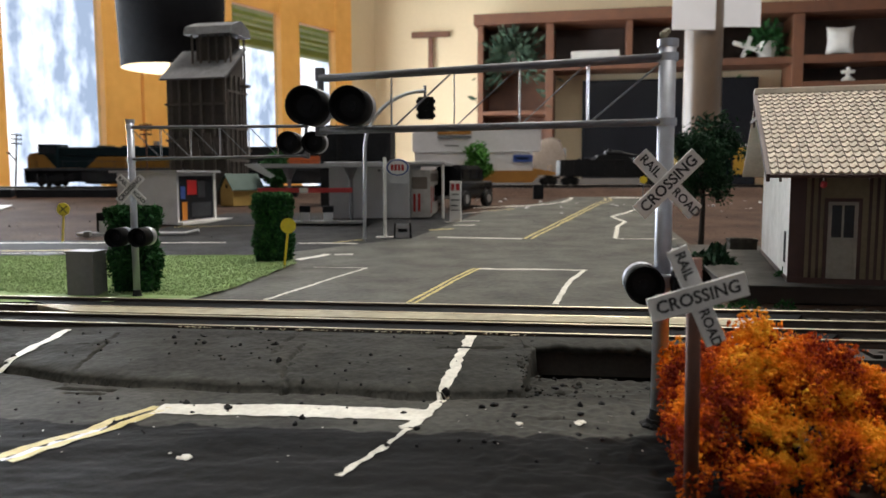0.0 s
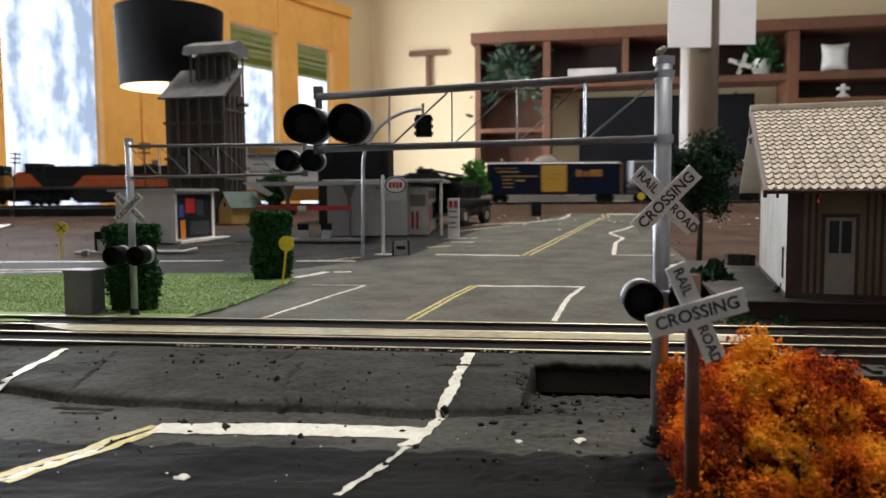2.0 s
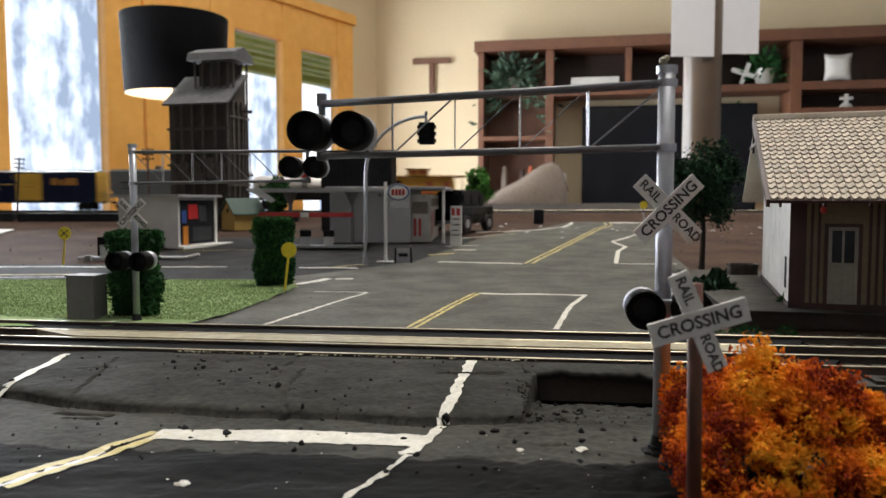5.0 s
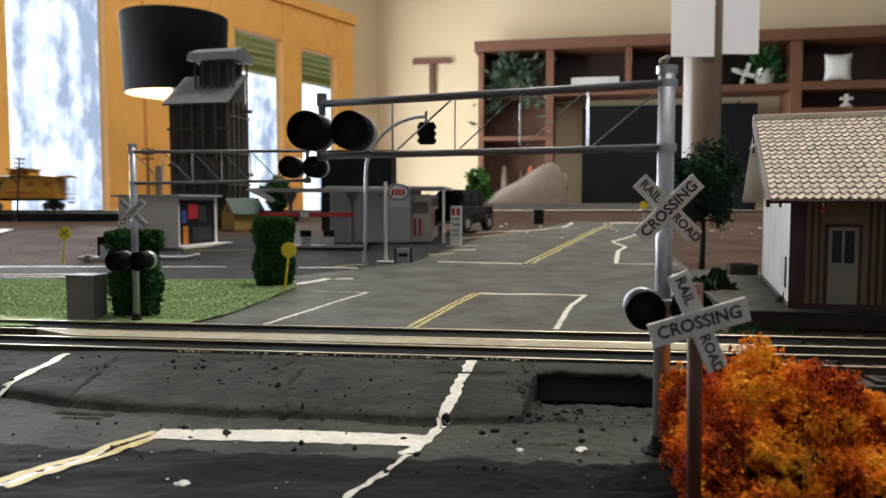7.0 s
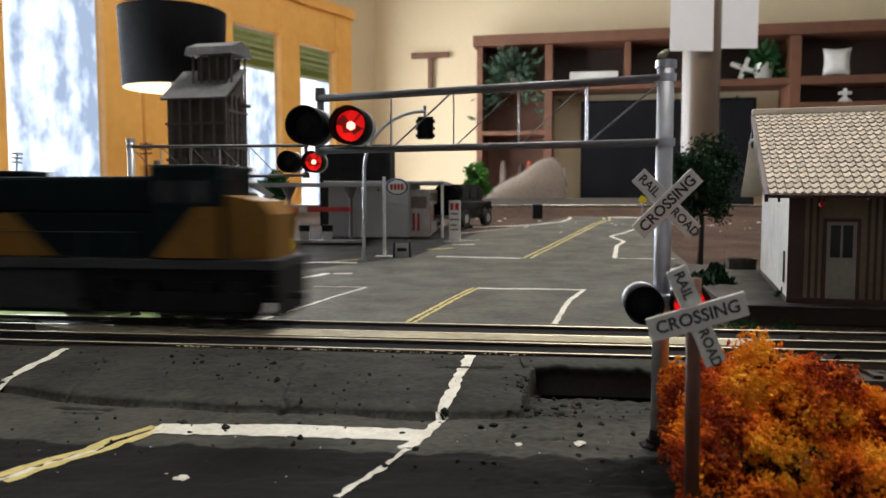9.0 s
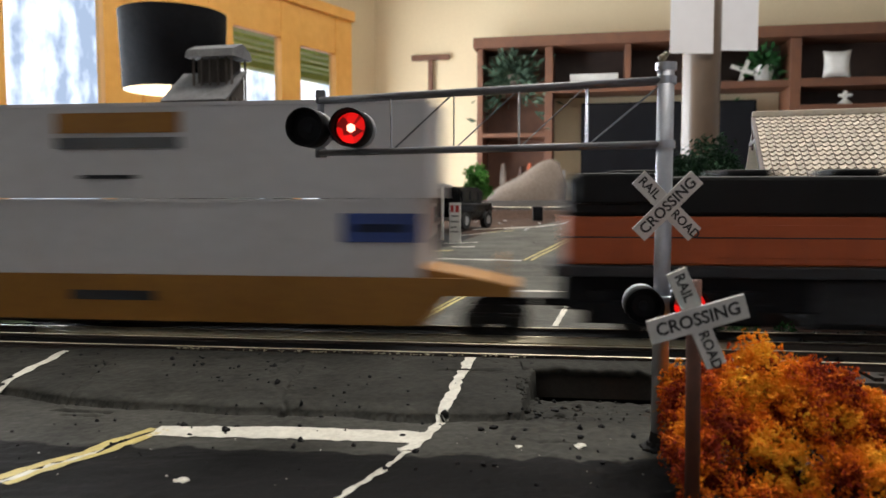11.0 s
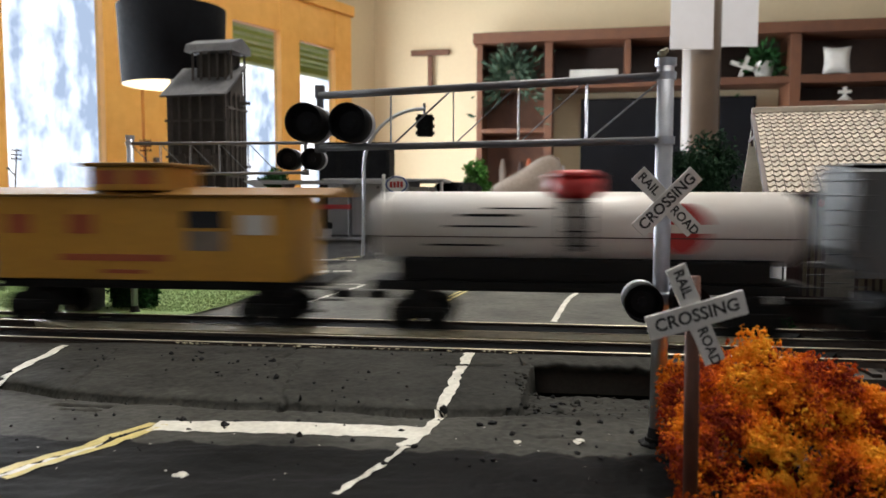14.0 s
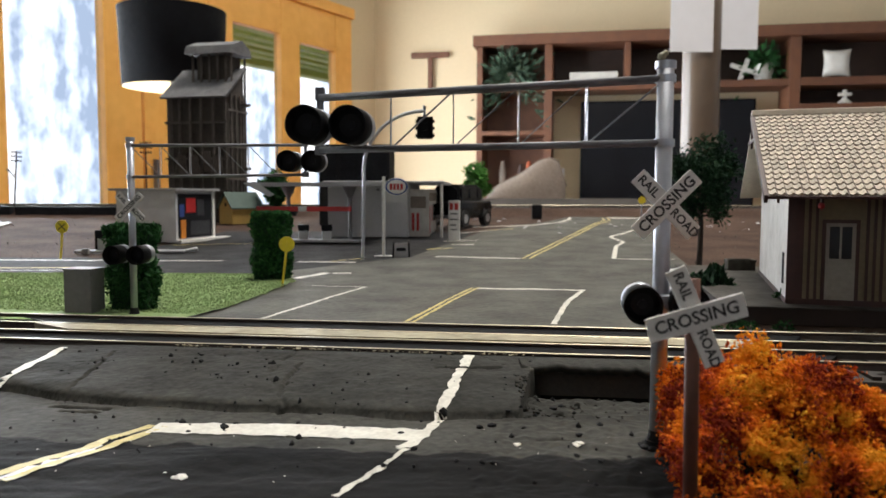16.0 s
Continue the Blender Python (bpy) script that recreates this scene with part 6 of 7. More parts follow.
tagged(mesh_ob("backdrop", bm, back), "bright hazy winter garden outside", "backdrop", kind="structure")
M["porch"] = mat("porch", (0.60, 0.58, 0.14), 0.7, second=(0.4, 0.42, 0.08), grain=30, blotch=5)
porch = base("porch", MA, "mossy yellow-green beams of the porch outside", "porch")
for x0, x1, z0, z1, y0, mk, nm in ((-3.2, 0.25, 1.10, 1.6, -1.6, "porch", "beam"), (-3.2, 0.1, 1.22, 1.30, -1.1, "porch", "beam")):
    bm = B()
    box(bm, x0, x1, y0 - 0.14, y0, z0, z1, 0.01)
    mesh_ob(nm, bm, M[mk], porch)

bm = B()
for k in range(9):
    box(bm, -3.2, 0.5, -1.55 + k * 0.17, -1.47 + k * 0.17, 1.14, 1.20, 0.004)
mesh_ob("roof_slats", bm, M["porch"], porch, "mossy slats of the porch roof")
# daylight in the openings of the doors and of a side window beyond the picture
def facing(m, x, z, w, h, watts, name, colour=(0.86, 0.93, 1.0)):
    c = m @ Vector((x, 0.05, z))
    d = m.to_3x3() @ Vector((0, 1, 0))
    return area_lamp(name, c, c + d, w, h, watts, colour)


facing(MA, 0.59, 0.10, 0.34, 1.8, 11, "daylight_door")
facing(MA, 1.20, 0.10, 0.60, 1.8, 21, "daylight_door")
facing(MA, 2.20, 0.10, 0.42, 1.8, 21, "daylight_door")
facing(MA, 3.08, 0.10, 0.90, 1.8, 48, "daylight_door")
# ceiling lamp above the layout
bulb = bpy.data.lights.new("ceiling_lamp", "AREA")
bulb.shape, bulb.size, bulb.energy, bulb.color = "DISK", 0.5, 13, (1.0, 0.94, 0.86)
lo = new("ceiling_lamp", bulb)
lo.matrix_world = look((0.35, 0.75, CEIL - 0.1), (0.35, 0.76, 0))

# bookcase wall unit
BCX = 0.705
BC = base("bookcase", MB @ Matrix.Translation((BCX, 0, 0)), "dark reddish wooden wall unit with open shelves", "bookcase")
BX1, BD = 3.3, 0.26
BTOP = 0.925


def bc(nm, x0, x1, z0, z1, y0=-BD, y1=-0.01, mk="shelf_wood", bev=0.003):
    bm = B()
    box(bm, x0, x1, y0, y1, z0, z1, bev)
    return mesh_ob(nm, bm, M[mk], BC)


bc("back_panel", 0.0, 0.43, FLOOR, BTOP, -0.02, -0.005, "shelf_wood", 0)
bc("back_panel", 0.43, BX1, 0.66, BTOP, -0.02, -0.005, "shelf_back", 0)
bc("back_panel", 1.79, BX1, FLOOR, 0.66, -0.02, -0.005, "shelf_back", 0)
bc("top", -0.02, BX1, BTOP, BTOP + 0.062, -BD - 0.03)
for x0, x1 in ((0.0, 0.035), (0.404, 0.45), (1.757, 1.816), (BX1 - 0.05, BX1)):
    bc("upright", x0, x1, FLOOR, BTOP)
for x0 in (0.863, 1.31):
    bc("divider", x0, x0 + 0.034, 0.695, BTOP)
bc("shelf", 0.45, 1.757, 0.655, 0.695)
bc("shelf", 0.035, 0.404, 0.40, 0.425)
bc("shelf", 0.035, 0.404, 0.02, 0.05)
bc("shelf", 1.816, BX1 - 0.05, 0.655, 0.70)
bc("shelf", 1.816, BX1 - 0.05, 0.52, 0.555)
bc("divider", 2.42, 2.465, FLOOR, BTOP)
bc("cabinet_base", 0.45, 1.757, FLOOR, -0.35)
TVS = base("television", MB @ Matrix.Translation((1.321, -0.10, 0)), "large black flat television in the wall unit", "television")
bm = B()
box(bm, 0.0, 0.995, -0.04, 0.0, -0.05, 0.605, 0.006)
mesh_ob("case", bm, M["black"], TVS)
bm = B()
box(bm, 0.013, 0.982, -0.043, -0.0405, -0.035, 0.592)
mesh_ob("screen", bm, M["screen"], TVS, "dark glossy screen")
bm = B()
box(bm, 0.34, 0.66, -0.10, 0.05, -0.35, -0.34, 0.003)
box(bm, 0.46, 0.54, -0.03, 0.0, -0.34, -0.05)
mesh_ob("stand", bm, M["black"], TVS)


def on_shelf(nm, label, cat, x, y, z):
    return base(nm, MB @ Matrix.Translation((BCX + x, y, z)), label, cat)


t = on_shelf("label_box", "long white box on the upper shelf", "box", 0.548, -0.20, 0.695)
bm = B()
box(bm, 0, 0.28, 0, 0.12, 0, 0.075, 0.004)
mesh_ob("body", bm, M["ceramic"], t)
t = on_shelf("throw_pillow", "small cream pillow with pointed corners", "pillow", 2.008, -0.22, 0.70)
bm = B()
bmesh.ops.create_grid(bm, x_segments=12, y_segments=12, size=0.5)
for v in bm.verts:
    a, b = v.co.x * 2, v.co.y * 2
    puff = (1 - a ** 4) * (1 - b ** 4)
    pin = 1 - 0.12 * (1 - abs(a) ** 2) * abs(b) - 0.12 * (1 - abs(b) ** 2) * abs(a)
    v.co = Vector((a * 0.074 * pin, 0.03 * puff, b * 0.076 * pin + 0.078))
r = bmesh.ops.duplicate(bm, geom=bm.faces[:])
for v in {v for f in r["geom"] if isinstance(f, bmesh.types.BMFace) for v in f.verts}:
    v.co.y = -v.co.y
mesh_ob("cushion", bm, M["ceramic"], t, "", True)
t = on_shelf("cross_ornament", "white wooden cross leaning on the shelf", "ornament", 1.548, -0.20, 0.70)
bm = B()
box(bm, -0.10, 0.10, 0, 0.015, -0.012, 0.012, 0.002, m=Matrix.Translation((0, 0, 0.055)) @ Matrix.Rotation(radians(20), 4, "Y"))
box(bm, -0.012, 0.012, 0.016, 0.03, -0.055, 0.07, 0.002, m=Matrix.Translation((-0.02, 0, 0.057)) @ Matrix.Rotation(radians(20), 4, "Y"))
mesh_ob("bars", bm, M["ceramic"], t)
t = on_shelf("cross_ornament", "small white cross figurine on a foot", "ornament", 2.062, -0.20, 0.555)
bm = B()
box(bm, -0.010, 0.010, -0.01, 0.01, 0.0, 0.080, 0.004)
box(bm, -0.035, 0.035, -0.01, 0.01, 0.045, 0.062, 0.004)
rod(bm, (0, 0, 0), (0, 0, 0.03), 0.045, 14, 0.015)
mesh_ob("body", bm, M["ceramic"], t)


def pot_plant(x, y, z, r, h, seed, leafm, label, n, droop, potc="ceramic"):
    t = on_shelf("pot_plant", label, "potted plant", x, y, z)
    bm = B()
    rod(bm, (0, 0, 0), (0, 0, 0.09), 0.045, 16, 0.06)
    mesh_ob("pot", bm, M[potc], t)
    q = np.random.RandomState(seed)
    c = q.normal(size=(n, 3)) * [r, 0.05, h] + [0, -0.03, 0.12]
    c[:, 2] -= droop * (np.abs(c[:, 0]) / r) ** 1.6 * q.uniform(0, 1, n)
    c[:, 1] = np.minimum(c[:, 1], 0.1)
    flakes("foliage", c, 0.016, M[leafm], seed, t)
    return t


pot_plant(0.206, -0.17, 0.686, 0.085, 0.06, 71, "leaf_grey", "trailing ivy in a basket on the shelf", 900, 0.10, "fabric")
pot_plant(1.64, -0.15, 0.70, 0.05, 0.035, 72, "hedge", "small green plant in a white pot", 260, 0.03)
bc("shelf", 0.035, 0.404, 0.66, 0.685)
for i, (x, h, mk) in enumerate(((0.15, 0.20, "fabric"), (0.20, 0.10, "caboose_red"), (0.31, 0.20, "caboose_red"), (0.37, 0.16, "batten"), (0.26, 0.18, "batten"))):
    t = on_shelf("bottle", "small ornament bottle on the shelf", "ornament", x, -0.16, 0.05)
    bm = B()
    rod(bm, (0, 0, 0), (0, 0, h * 0.7), 0.022, 12)
    rod(bm, (0, 0, h * 0.7), (0, 0, h), 0.02, 12, 0.01)
    mesh_ob("body", bm, M[mk], t)
t = base("wall_hanging", MB @ Matrix.Translation((0.37, -0.01, 0.93)), "brown wooden T-shaped wall ornament", "ornament")
bm = B()
box(bm, -0.125, 0.125, -0.02, 0, -0.018, 0.018, 0.006)
box(bm, -0.015, 0.015, -0.021, -0.002, -0.22, -0.02, 0.004)
mesh_ob("body", bm, M["shelf_wood"], t)
t = base("paper_roll", MB @ Matrix.Translation((1.205, -0.30, -0.13)), "white rolled paper standing by the unit", "paper roll")
bm = B()
rod(bm, (0, 0, 0), (0, 0, 0.33), 0.030, 14)
mesh_ob("roll", bm, M["paper"], t)
t = base("side_cabinet", MB @ Matrix.Translation((1.09, -0.32, FLOOR)), "low dark cabinet beside the television", "cabinet")
bm = B()
box(bm, -0.25, 0.25, -0.15, 0.04, 0.0, -0.13 - FLOOR, 0.01)
mesh_ob("body", bm, M["shelf_back"], t)

# lamp with a black drum shade
t = base("floor_lamp", pose(-0.900, 2.60, FLOOR), "floor lamp with a black drum shade, lit", "lamp")
z0, z1 = 0.398 - FLOOR, 0.652 - FLOOR
bm = B()
n = 48
ring = [[bm.verts.new((r * math.cos(k * math.tau / n), r * math.sin(k * math.tau / n), z)) for k in range(n)] for r, z in ((0.163, z0), (0.174, z1), (0.171, z1), (0.160, z0))]
for a, b, mi in ((ring[0], ring[1], 0), (ring[1], ring[2], 0), (ring[2], ring[3], 1), (ring[3], ring[0], 0)):
    for k in range(n):
        f = bm.faces.new((a[k], a[(k + 1) % n], b[(k + 1) % n], b[k]))
        f.material_index = mi
bmesh.ops.recalc_face_normals(bm, faces=bm.faces[:])
ob = mesh_ob("shade", bm, [M["shade_black"], M["shade_in"]], t, "black drum shade glowing inside", True)
bm = B()
rod(bm, (0, 0, 0.02), (0, 0, z0 + 0.1), 0.012, 12)
rod(bm, (0, 0, 0), (0, 0, 0.02), 0.14, 32)
mesh_ob("stand", bm, M["steel_dull"], t)
bm = B()
ball(bm, (0, 0, z0 + 0.12), 0.035, 2)
mesh_ob("bulb", bm, M["shade_in"], t)

# steel column and the notices taped to it
t = base("support_column", pose(0.672, 2.0, FLOOR), "brown painted round support column", "column")
bm = B()
rod(bm, (0, 0, 0), (0, 0, CEIL - FLOOR), 0.0475, 32)
mesh_ob("shaft", bm, M["post_brown"], t, "", True)
t = base("notice", pose(0.690, 1.940, 0.402), "white paper notices taped to the column", "paper")
for x0, x1, dz, y in ((-0.118, -0.010, 0.0, 0.0), (0.010, 0.118, 0.014, 0.04)):
    bm = B()
    box(bm, x0, x1, y, y + 0.001, dz, 0.33)
    mesh_ob("sheet", bm, M["paper"], t)

# sofa beyond the layout
t = base("sofa", pose(0.35, 1.75, FLOOR), "dark sofa back behind the layout table", "sofa")
bm = B()
box(bm, -0.62, 0.25, -0.10, 0.12, 0.12, 0.955, 0.05)
mesh_ob("backrest", bm, M["fabric_dark"], t)
bm = B()
box(bm, -0.62, 0.25, 0.12, 0.75, 0.12, 0.45, 0.05)
mesh_ob("seat", bm, M["fabric_dark"], t)
for x in (-0.55, 0.18):
    for y in (-0.02, 0.68):
        bm = B()
        rod(bm, (x, y, 0), (x, y, 0.13), 0.025, 10)
        mesh_ob("leg", bm, M["shelf_wood"], t)
t = base("sofa_cushion", pose(0.195, 1.76, 0.030), "beige plush cushion with piped edge on the sofa back", "pillow")
bm = B()
bmesh.ops.create_icosphere(bm, subdivisions=4, radius=1)
outline = lambda u: float(np.interp(u, [-1, -0.75, -0.2, 0.35, 0.6, 0.8, 1], [0.006, 0.028, 0.055, 0.088, 0.094, 0.086, 0.030]))
for v in bm.verts:
    x, y, z = v.co
    r = max(0.05, math.sqrt(max(0, 1 - x * x)))
    v.co = Vector((x * 0.092, y * 0.045, max(z, -0.3) / r * outline(x) + 0.004 + 0.003 * nz(x, z, 3) + 0.0015 * nz(x, z, 9)))
mesh_ob("cushion", bm, M["fabric"], t, "", True)
bm = B()
edge = [Vector((-1 + 0.1 * k, 0, 0)) for k in range(21)]
edge = [Vector((p.x * 0.092, -0.003, outline(p.x) + 0.004)) for p in edge]
tube(bm, edge, 0.0022, 6)
mesh_ob("piping", bm, M["fabric"], t)

# the table that carries the layout
t = base("layout_table", pose(0, 0, 0), "wooden table frame under the model layout", "table")
bm = B()
box(bm, -1.35, 1.45, -0.25, 1.10, -0.06, -0.0185)
mesh_ob("top", bm, M["table_wood"], t)
for x in (-1.25, 1.35):
    for y in (-0.15, 0.98):
        bm = B()
        box(bm, x - 0.035, x + 0.035, y - 0.035, y + 0.035, FLOOR, -0.06, 0.003)
        mesh_ob("leg", bm, M["table_wood"], t)


# ================= the train =================
HALF = 0.0138
STOCK = []                      # thing, distance of its middle behind the nose, distance between its trucks


def truck(parent, x, n_axles=2, z=0.0055):
    for y in (-0.0105, 0.0105):
        bm = B()
        L = 0.0105 * (n_axles - 1) + 0.004
        box(bm, x - L / 2, x + L / 2, y - 0.001, y + 0.001, 0.0042, 0.0074, 0.0004)
        for k in range(n_axles):
            ax = x + (k - (n_axles - 1) / 2) * 0.0105
            box(bm, ax - 0.0016, ax + 0.0016, y - 0.0016, y + 0.0016, 0.0032, 0.0066, 0.0003)
        mesh_ob("side_frame", bm, M["truck_black"], parent)
    bm = B()
    box(bm, x - 0.0042, x + 0.0042, -0.0095, 0.0095, 0.0050, 0.0122, 0.0004)
    mesh_ob("bolster", bm, M["truck_black"], parent)
    for k in range(n_axles):
        ax = x + (k - (n_axles - 1) / 2) * 0.0105
        bm = B()
        for y in (-0.0079, 0.0079):
            rod(bm, (ax, y - 0.0010, 0.0048), (ax, y + 0.0010, 0.0048), 0.0048, 18)
        rod(bm, (ax, -0.0079, 0.0048), (ax, 0.0079, 0.0048), 0.0008, 8)
        mesh_ob("wheelset", bm, M["truck_black"], parent)


def stock(name, front, rear, label, cat, trucks=0.036, axles=2):
    L = rear - front
    t = base(name, Matrix.Identity(4), label, cat)
    t.scale = (1, 1.1, 1)
    span = L - trucks
    truck(t, span / 2, axles)
    truck(t, -span / 2, axles)
    for s in (-1, 1):
        bm = B()
        box(bm, s * L / 2 - 0.004, s * L / 2 + 0.004, -0.0012, 0.0012, 0.0085, 0.0108, 0.0003)
        mesh_ob("coupler", bm, M["truck_black"], t)
    STOCK.append((t, (front + rear) / 2, span))
    return t, L / 2


def bars(t, rows, mk, y=HALF):
    """Illegible lettering as plain bars on both sides; rows of x0, x1, z0, z1."""
    for x0, x1, z0, z1 in rows:
        for s in (-1, 1):
            bm = B()
            a, b = (x0, x1) if s < 0 else (-x1, -x0)
            box(bm, a, b, s * y - 0.00012, s * y + 0.00012, z0, z1)
            mesh_ob("lettering_bar", bm, M[mk], t)


def ladder(t, x, y, z0, z1, w, mk):
    bm = B()
    for q in (-1, 1):
        rod(bm, (x + q * w / 2, y, z0), (x + q * w / 2, y, z1), 0.0003, 5)
    k = z0 + 0.002
    while k < z1:
        rod(bm, (x - w / 2, y, k), (x + w / 2, y, k), 0.00025, 5)
        k += 0.0042
    mesh_ob("ladder", bm, M[mk], t)


def diesel(front, rear, upper, lower, label, nose_up):
    t, h = stock("diesel_locomotive", front, rear, label, "locomotive", 0.070 if rear - front > 0.22 else 0.056, 3)
    bm = B()
    box(bm, -h, h, -HALF, HALF, 0.0190, 0.0222, 0.0004)
    mesh_ob("walkway", bm, M["frame_grey"], t, "grey walkway frame")
    bm = B()
    rod(bm, (-0.036, 0, 0.0120), (0.036, 0, 0.0120), 0.0095, 16)
    box(bm, -0.038, 0.038, -0.0095, 0.0095, 0.0050, 0.0185, 0.001)
    mesh_ob("fuel_tank", bm, M["frame_grey"], t)
    bm = B()
    box(bm, -h + 0.003, h - 0.003, -0.0085, 0.0085, 0.0085, 0.0190, 0.0005)
    for s in (-1, 1):
        for x in (-(h - 0.035), h - 0.035):
            box(bm, x - 0.026, x + 0.026, s * 0.0112 - 0.0012, s * 0.0112 + 0.0012, 0.0052, 0.0118, 0.0006)
            for k in (-0.020, -0.0095, 0.0095, 0.020):
                box(bm, x + k - 0.0022, x + k + 0.0022, s * 0.0112 - 0.0022, s * 0.0112 + 0.0022, 0.0060, 0.0150, 0.0004)
    mesh_ob("underframe", bm, M["under"], t, "dark grey truck frames and springs")
    bm = B()
    box(bm, -h + 0.004, h - 0.0420, -0.0098, 0.0098, 0.0222, 0.0365, 0.0006)
    mesh_ob("hood_side", bm, M[lower], t, "long hood in the lighter livery colour")
    bm = B()
    box(bm, -h + 0.004, h - 0.0420, -0.0102, 0.0102, 0.0365, 0.0480, 0.0012)
    mesh_ob("hood_top", bm, M[upper], t, "dark upper hood")
    for k in range(4):
        bm = B()
        box(bm, -h + 0.018 + k * 0.030, -h + 0.034 + k * 0.030, -0.007, 0.007, 0.0480, 0.0500, 0.0006)
        mesh_ob("roof_fan", bm, M[upper], t)
    bm = B()
    box(bm, -h + 0.006, -h + 0.030, -0.0128, 0.0128, 0.0400, 0.0490, 0.0008)
    mesh_ob("radiator", bm, M[upper], t)
    bm = B()
    box(bm, h - 0.0420, h - 0.0180, -0.0134, 0.0134, 0.0222, 0.0515, 0.0010)
    cabm = mesh_ob("cab", bm, M[upper], t, "dark cab")
    for s in (-1, 1):
        for x0 in (h - 0.0395, h - 0.0290):
            bm = B()
            box(bm, x0, x0 + 0.0075, s * 0.0136 - 0.0002, s * 0.0136 + 0.0002, 0.0395, 0.0465)
            mesh_ob("window", bm, M["dark_glass"], cabm)
    for y in (-0.0065, 0.0065):
        bm = B()
        box(bm, h - 0.0181, h - 0.0178, y - 0.0045, y + 0.0045, 0.0405, 0.0470)
        mesh_ob("window", bm, M["dark_glass"], cabm)
    bm = B()
    prism(bm, [(h - 0.0180, -0.0100, 0.0222), (h - 0.0030, -0.0100, 0.0222), (h - 0.0030, -0.0100, 0.0360), (h - 0.0060, -0.0100, 0.0400), (h - 0.0180, -0.0100, 0.0420)], (0, 1, 0), 0.020)
    mesh_ob("nose", bm, M[lower], t, "sloping coloured nose")
    # angled livery panels
    for s in (-1, 1):
        bm = B()
        y = s * 0.0137
        prism(bm, [(h - 0.0400, y, 0.0226), (h - 0.0182, y, 0.0226), (h - 0.0182, y, 0.0385), (h - 0.0260, y, 0.0385)], (0, s, 0), 0.0002)
        mesh_ob("livery_panel", bm, M[lower], t)
        bm = B()
        y = s * 0.0100
        prism(bm, [(h - 0.0750, y, 0.0226), (h - 0.0422, y, 0.0226), (h - 0.0422, y, 0.0364), (h - 0.0900, y, 0.0364)], (0, s, 0), 0.0003)
        mesh_ob("livery_panel", bm, M[upper], t)
        bm = B()
        for k in range(int((2 * h) / 0.016)):
            x = -h + 0.004 + k * 0.016
            rod(bm, (x, s * 0.0134, 0.0222), (x, s * 0.0134, 0.0305), 0.00022, 5)
        rod(bm, (-h + 0.004, s * 0.0134, 0.0305), (h - 0.046, s * 0.0134, 0.0305), 0.00022, 5)
        mesh_ob("handrail", bm, M["frame_grey"], t)
        bm = B()
        for k in range(4):
            box(bm, h - 0.0045, h - 0.0005, s * 0.0100 - 0.003, s * 0.0100 + 0.003, 0.0050 + k * 0.0042, 0.0056 + k * 0.0042)
        box(bm, h - 0.0008, h, s * 0.0100 - 0.003, s * 0.0100 + 0.003, 0.0045, 0.0190)
        mesh_ob("step", bm, M["truck_black"], t)
        for k in range(9):
            x = -h + 0.045 + k * 0.0145
            if x < h - 0.10:
                bm = B()
                box(bm, x, x + 0.0110, s * 0.0098 - 0.0003, s * 0.0098 + 0.0003, 0.0245, 0.0340, 0.0001)
                mesh_ob("hood_door", bm, M[lower], t)
    bm = B()
    box(bm, h - 0.0020, h, -0.0125, 0.0125, 0.0040, 0.0190, 0.0005)
    mesh_ob("pilot", bm, M["truck_black"], t)
    return t


diesel(0.0, 0.212, "loco_green", "loco_yellow", "dark green and yellow diesel locomotive with sloping nose", True)
diesel(0.217, 0.441, "gondola", "loco_orange", "orange and black diesel locomotive", True)

# well car with two stacked containers
t, h = stock("well_car", 0.450, 0.653, "yellow well car carrying stacked containers", "railway wagon", 0.016)
for s in (-1, 1):
    bm = B()
    prism(bm, [(-h + 0.016, s * HALF, 0.0180), (-h + 0.030, s * HALF, 0.0036), (h - 0.030, s * HALF, 0.0036), (h - 0.016, s * HALF, 0.0180)], (0, -s, 0), 0.0012)
    mesh_ob("well_side", bm, M["well_yellow"], t, "deep yellow well side")
    bm = B()
    prism(bm, [(s * (h - 0.001), -0.012, 0.0125), (s * (h - 0.030), -0.012, 0.0125), (s * (h - 0.030), -0.012, 0.0210), (s * (h - 0.018), -0.012, 0.0190), (s * (h - 0.001), -0.012, 0.0155)], (0, 1, 0), 0.024)
    mesh_ob("end_deck", bm, M["well_yellow"], t, "sloping yellow end platform")
    bm = B()
    rod(bm, (s * (h - 0.006), -0.011, 0.0150), (s * (h - 0.006), -0.011, 0.0240), 0.0004, 5)
    rod(bm, (s * (h - 0.006), 0.011, 0.0150), (s * (h - 0.006), 0.011, 0.0240), 0.0004, 5)
    rod(bm, (s * (h - 0.006), -0.011, 0.0240), (s * (h - 0.006), 0.011, 0.0240), 0.0004, 5)
    mesh_ob("railing", bm, M["well_yellow"], t)
bm = B()
box(bm, -h + 0.028, h - 0.028, -0.012, 0.012, 0.0036, 0.0046)
mesh_ob("well_floor", bm, M["well_yellow"], t)
bars(t, [(-0.040, -0.012, 0.0100, 0.0130)], "frame_grey", HALF + 0.0002)
lower_box, upper_box = (-h + 0.0300, h - 0.0300, 0.0048, 0.0415), (-h + 0.0200, h - 0.0270, 0.0417, 0.0712)
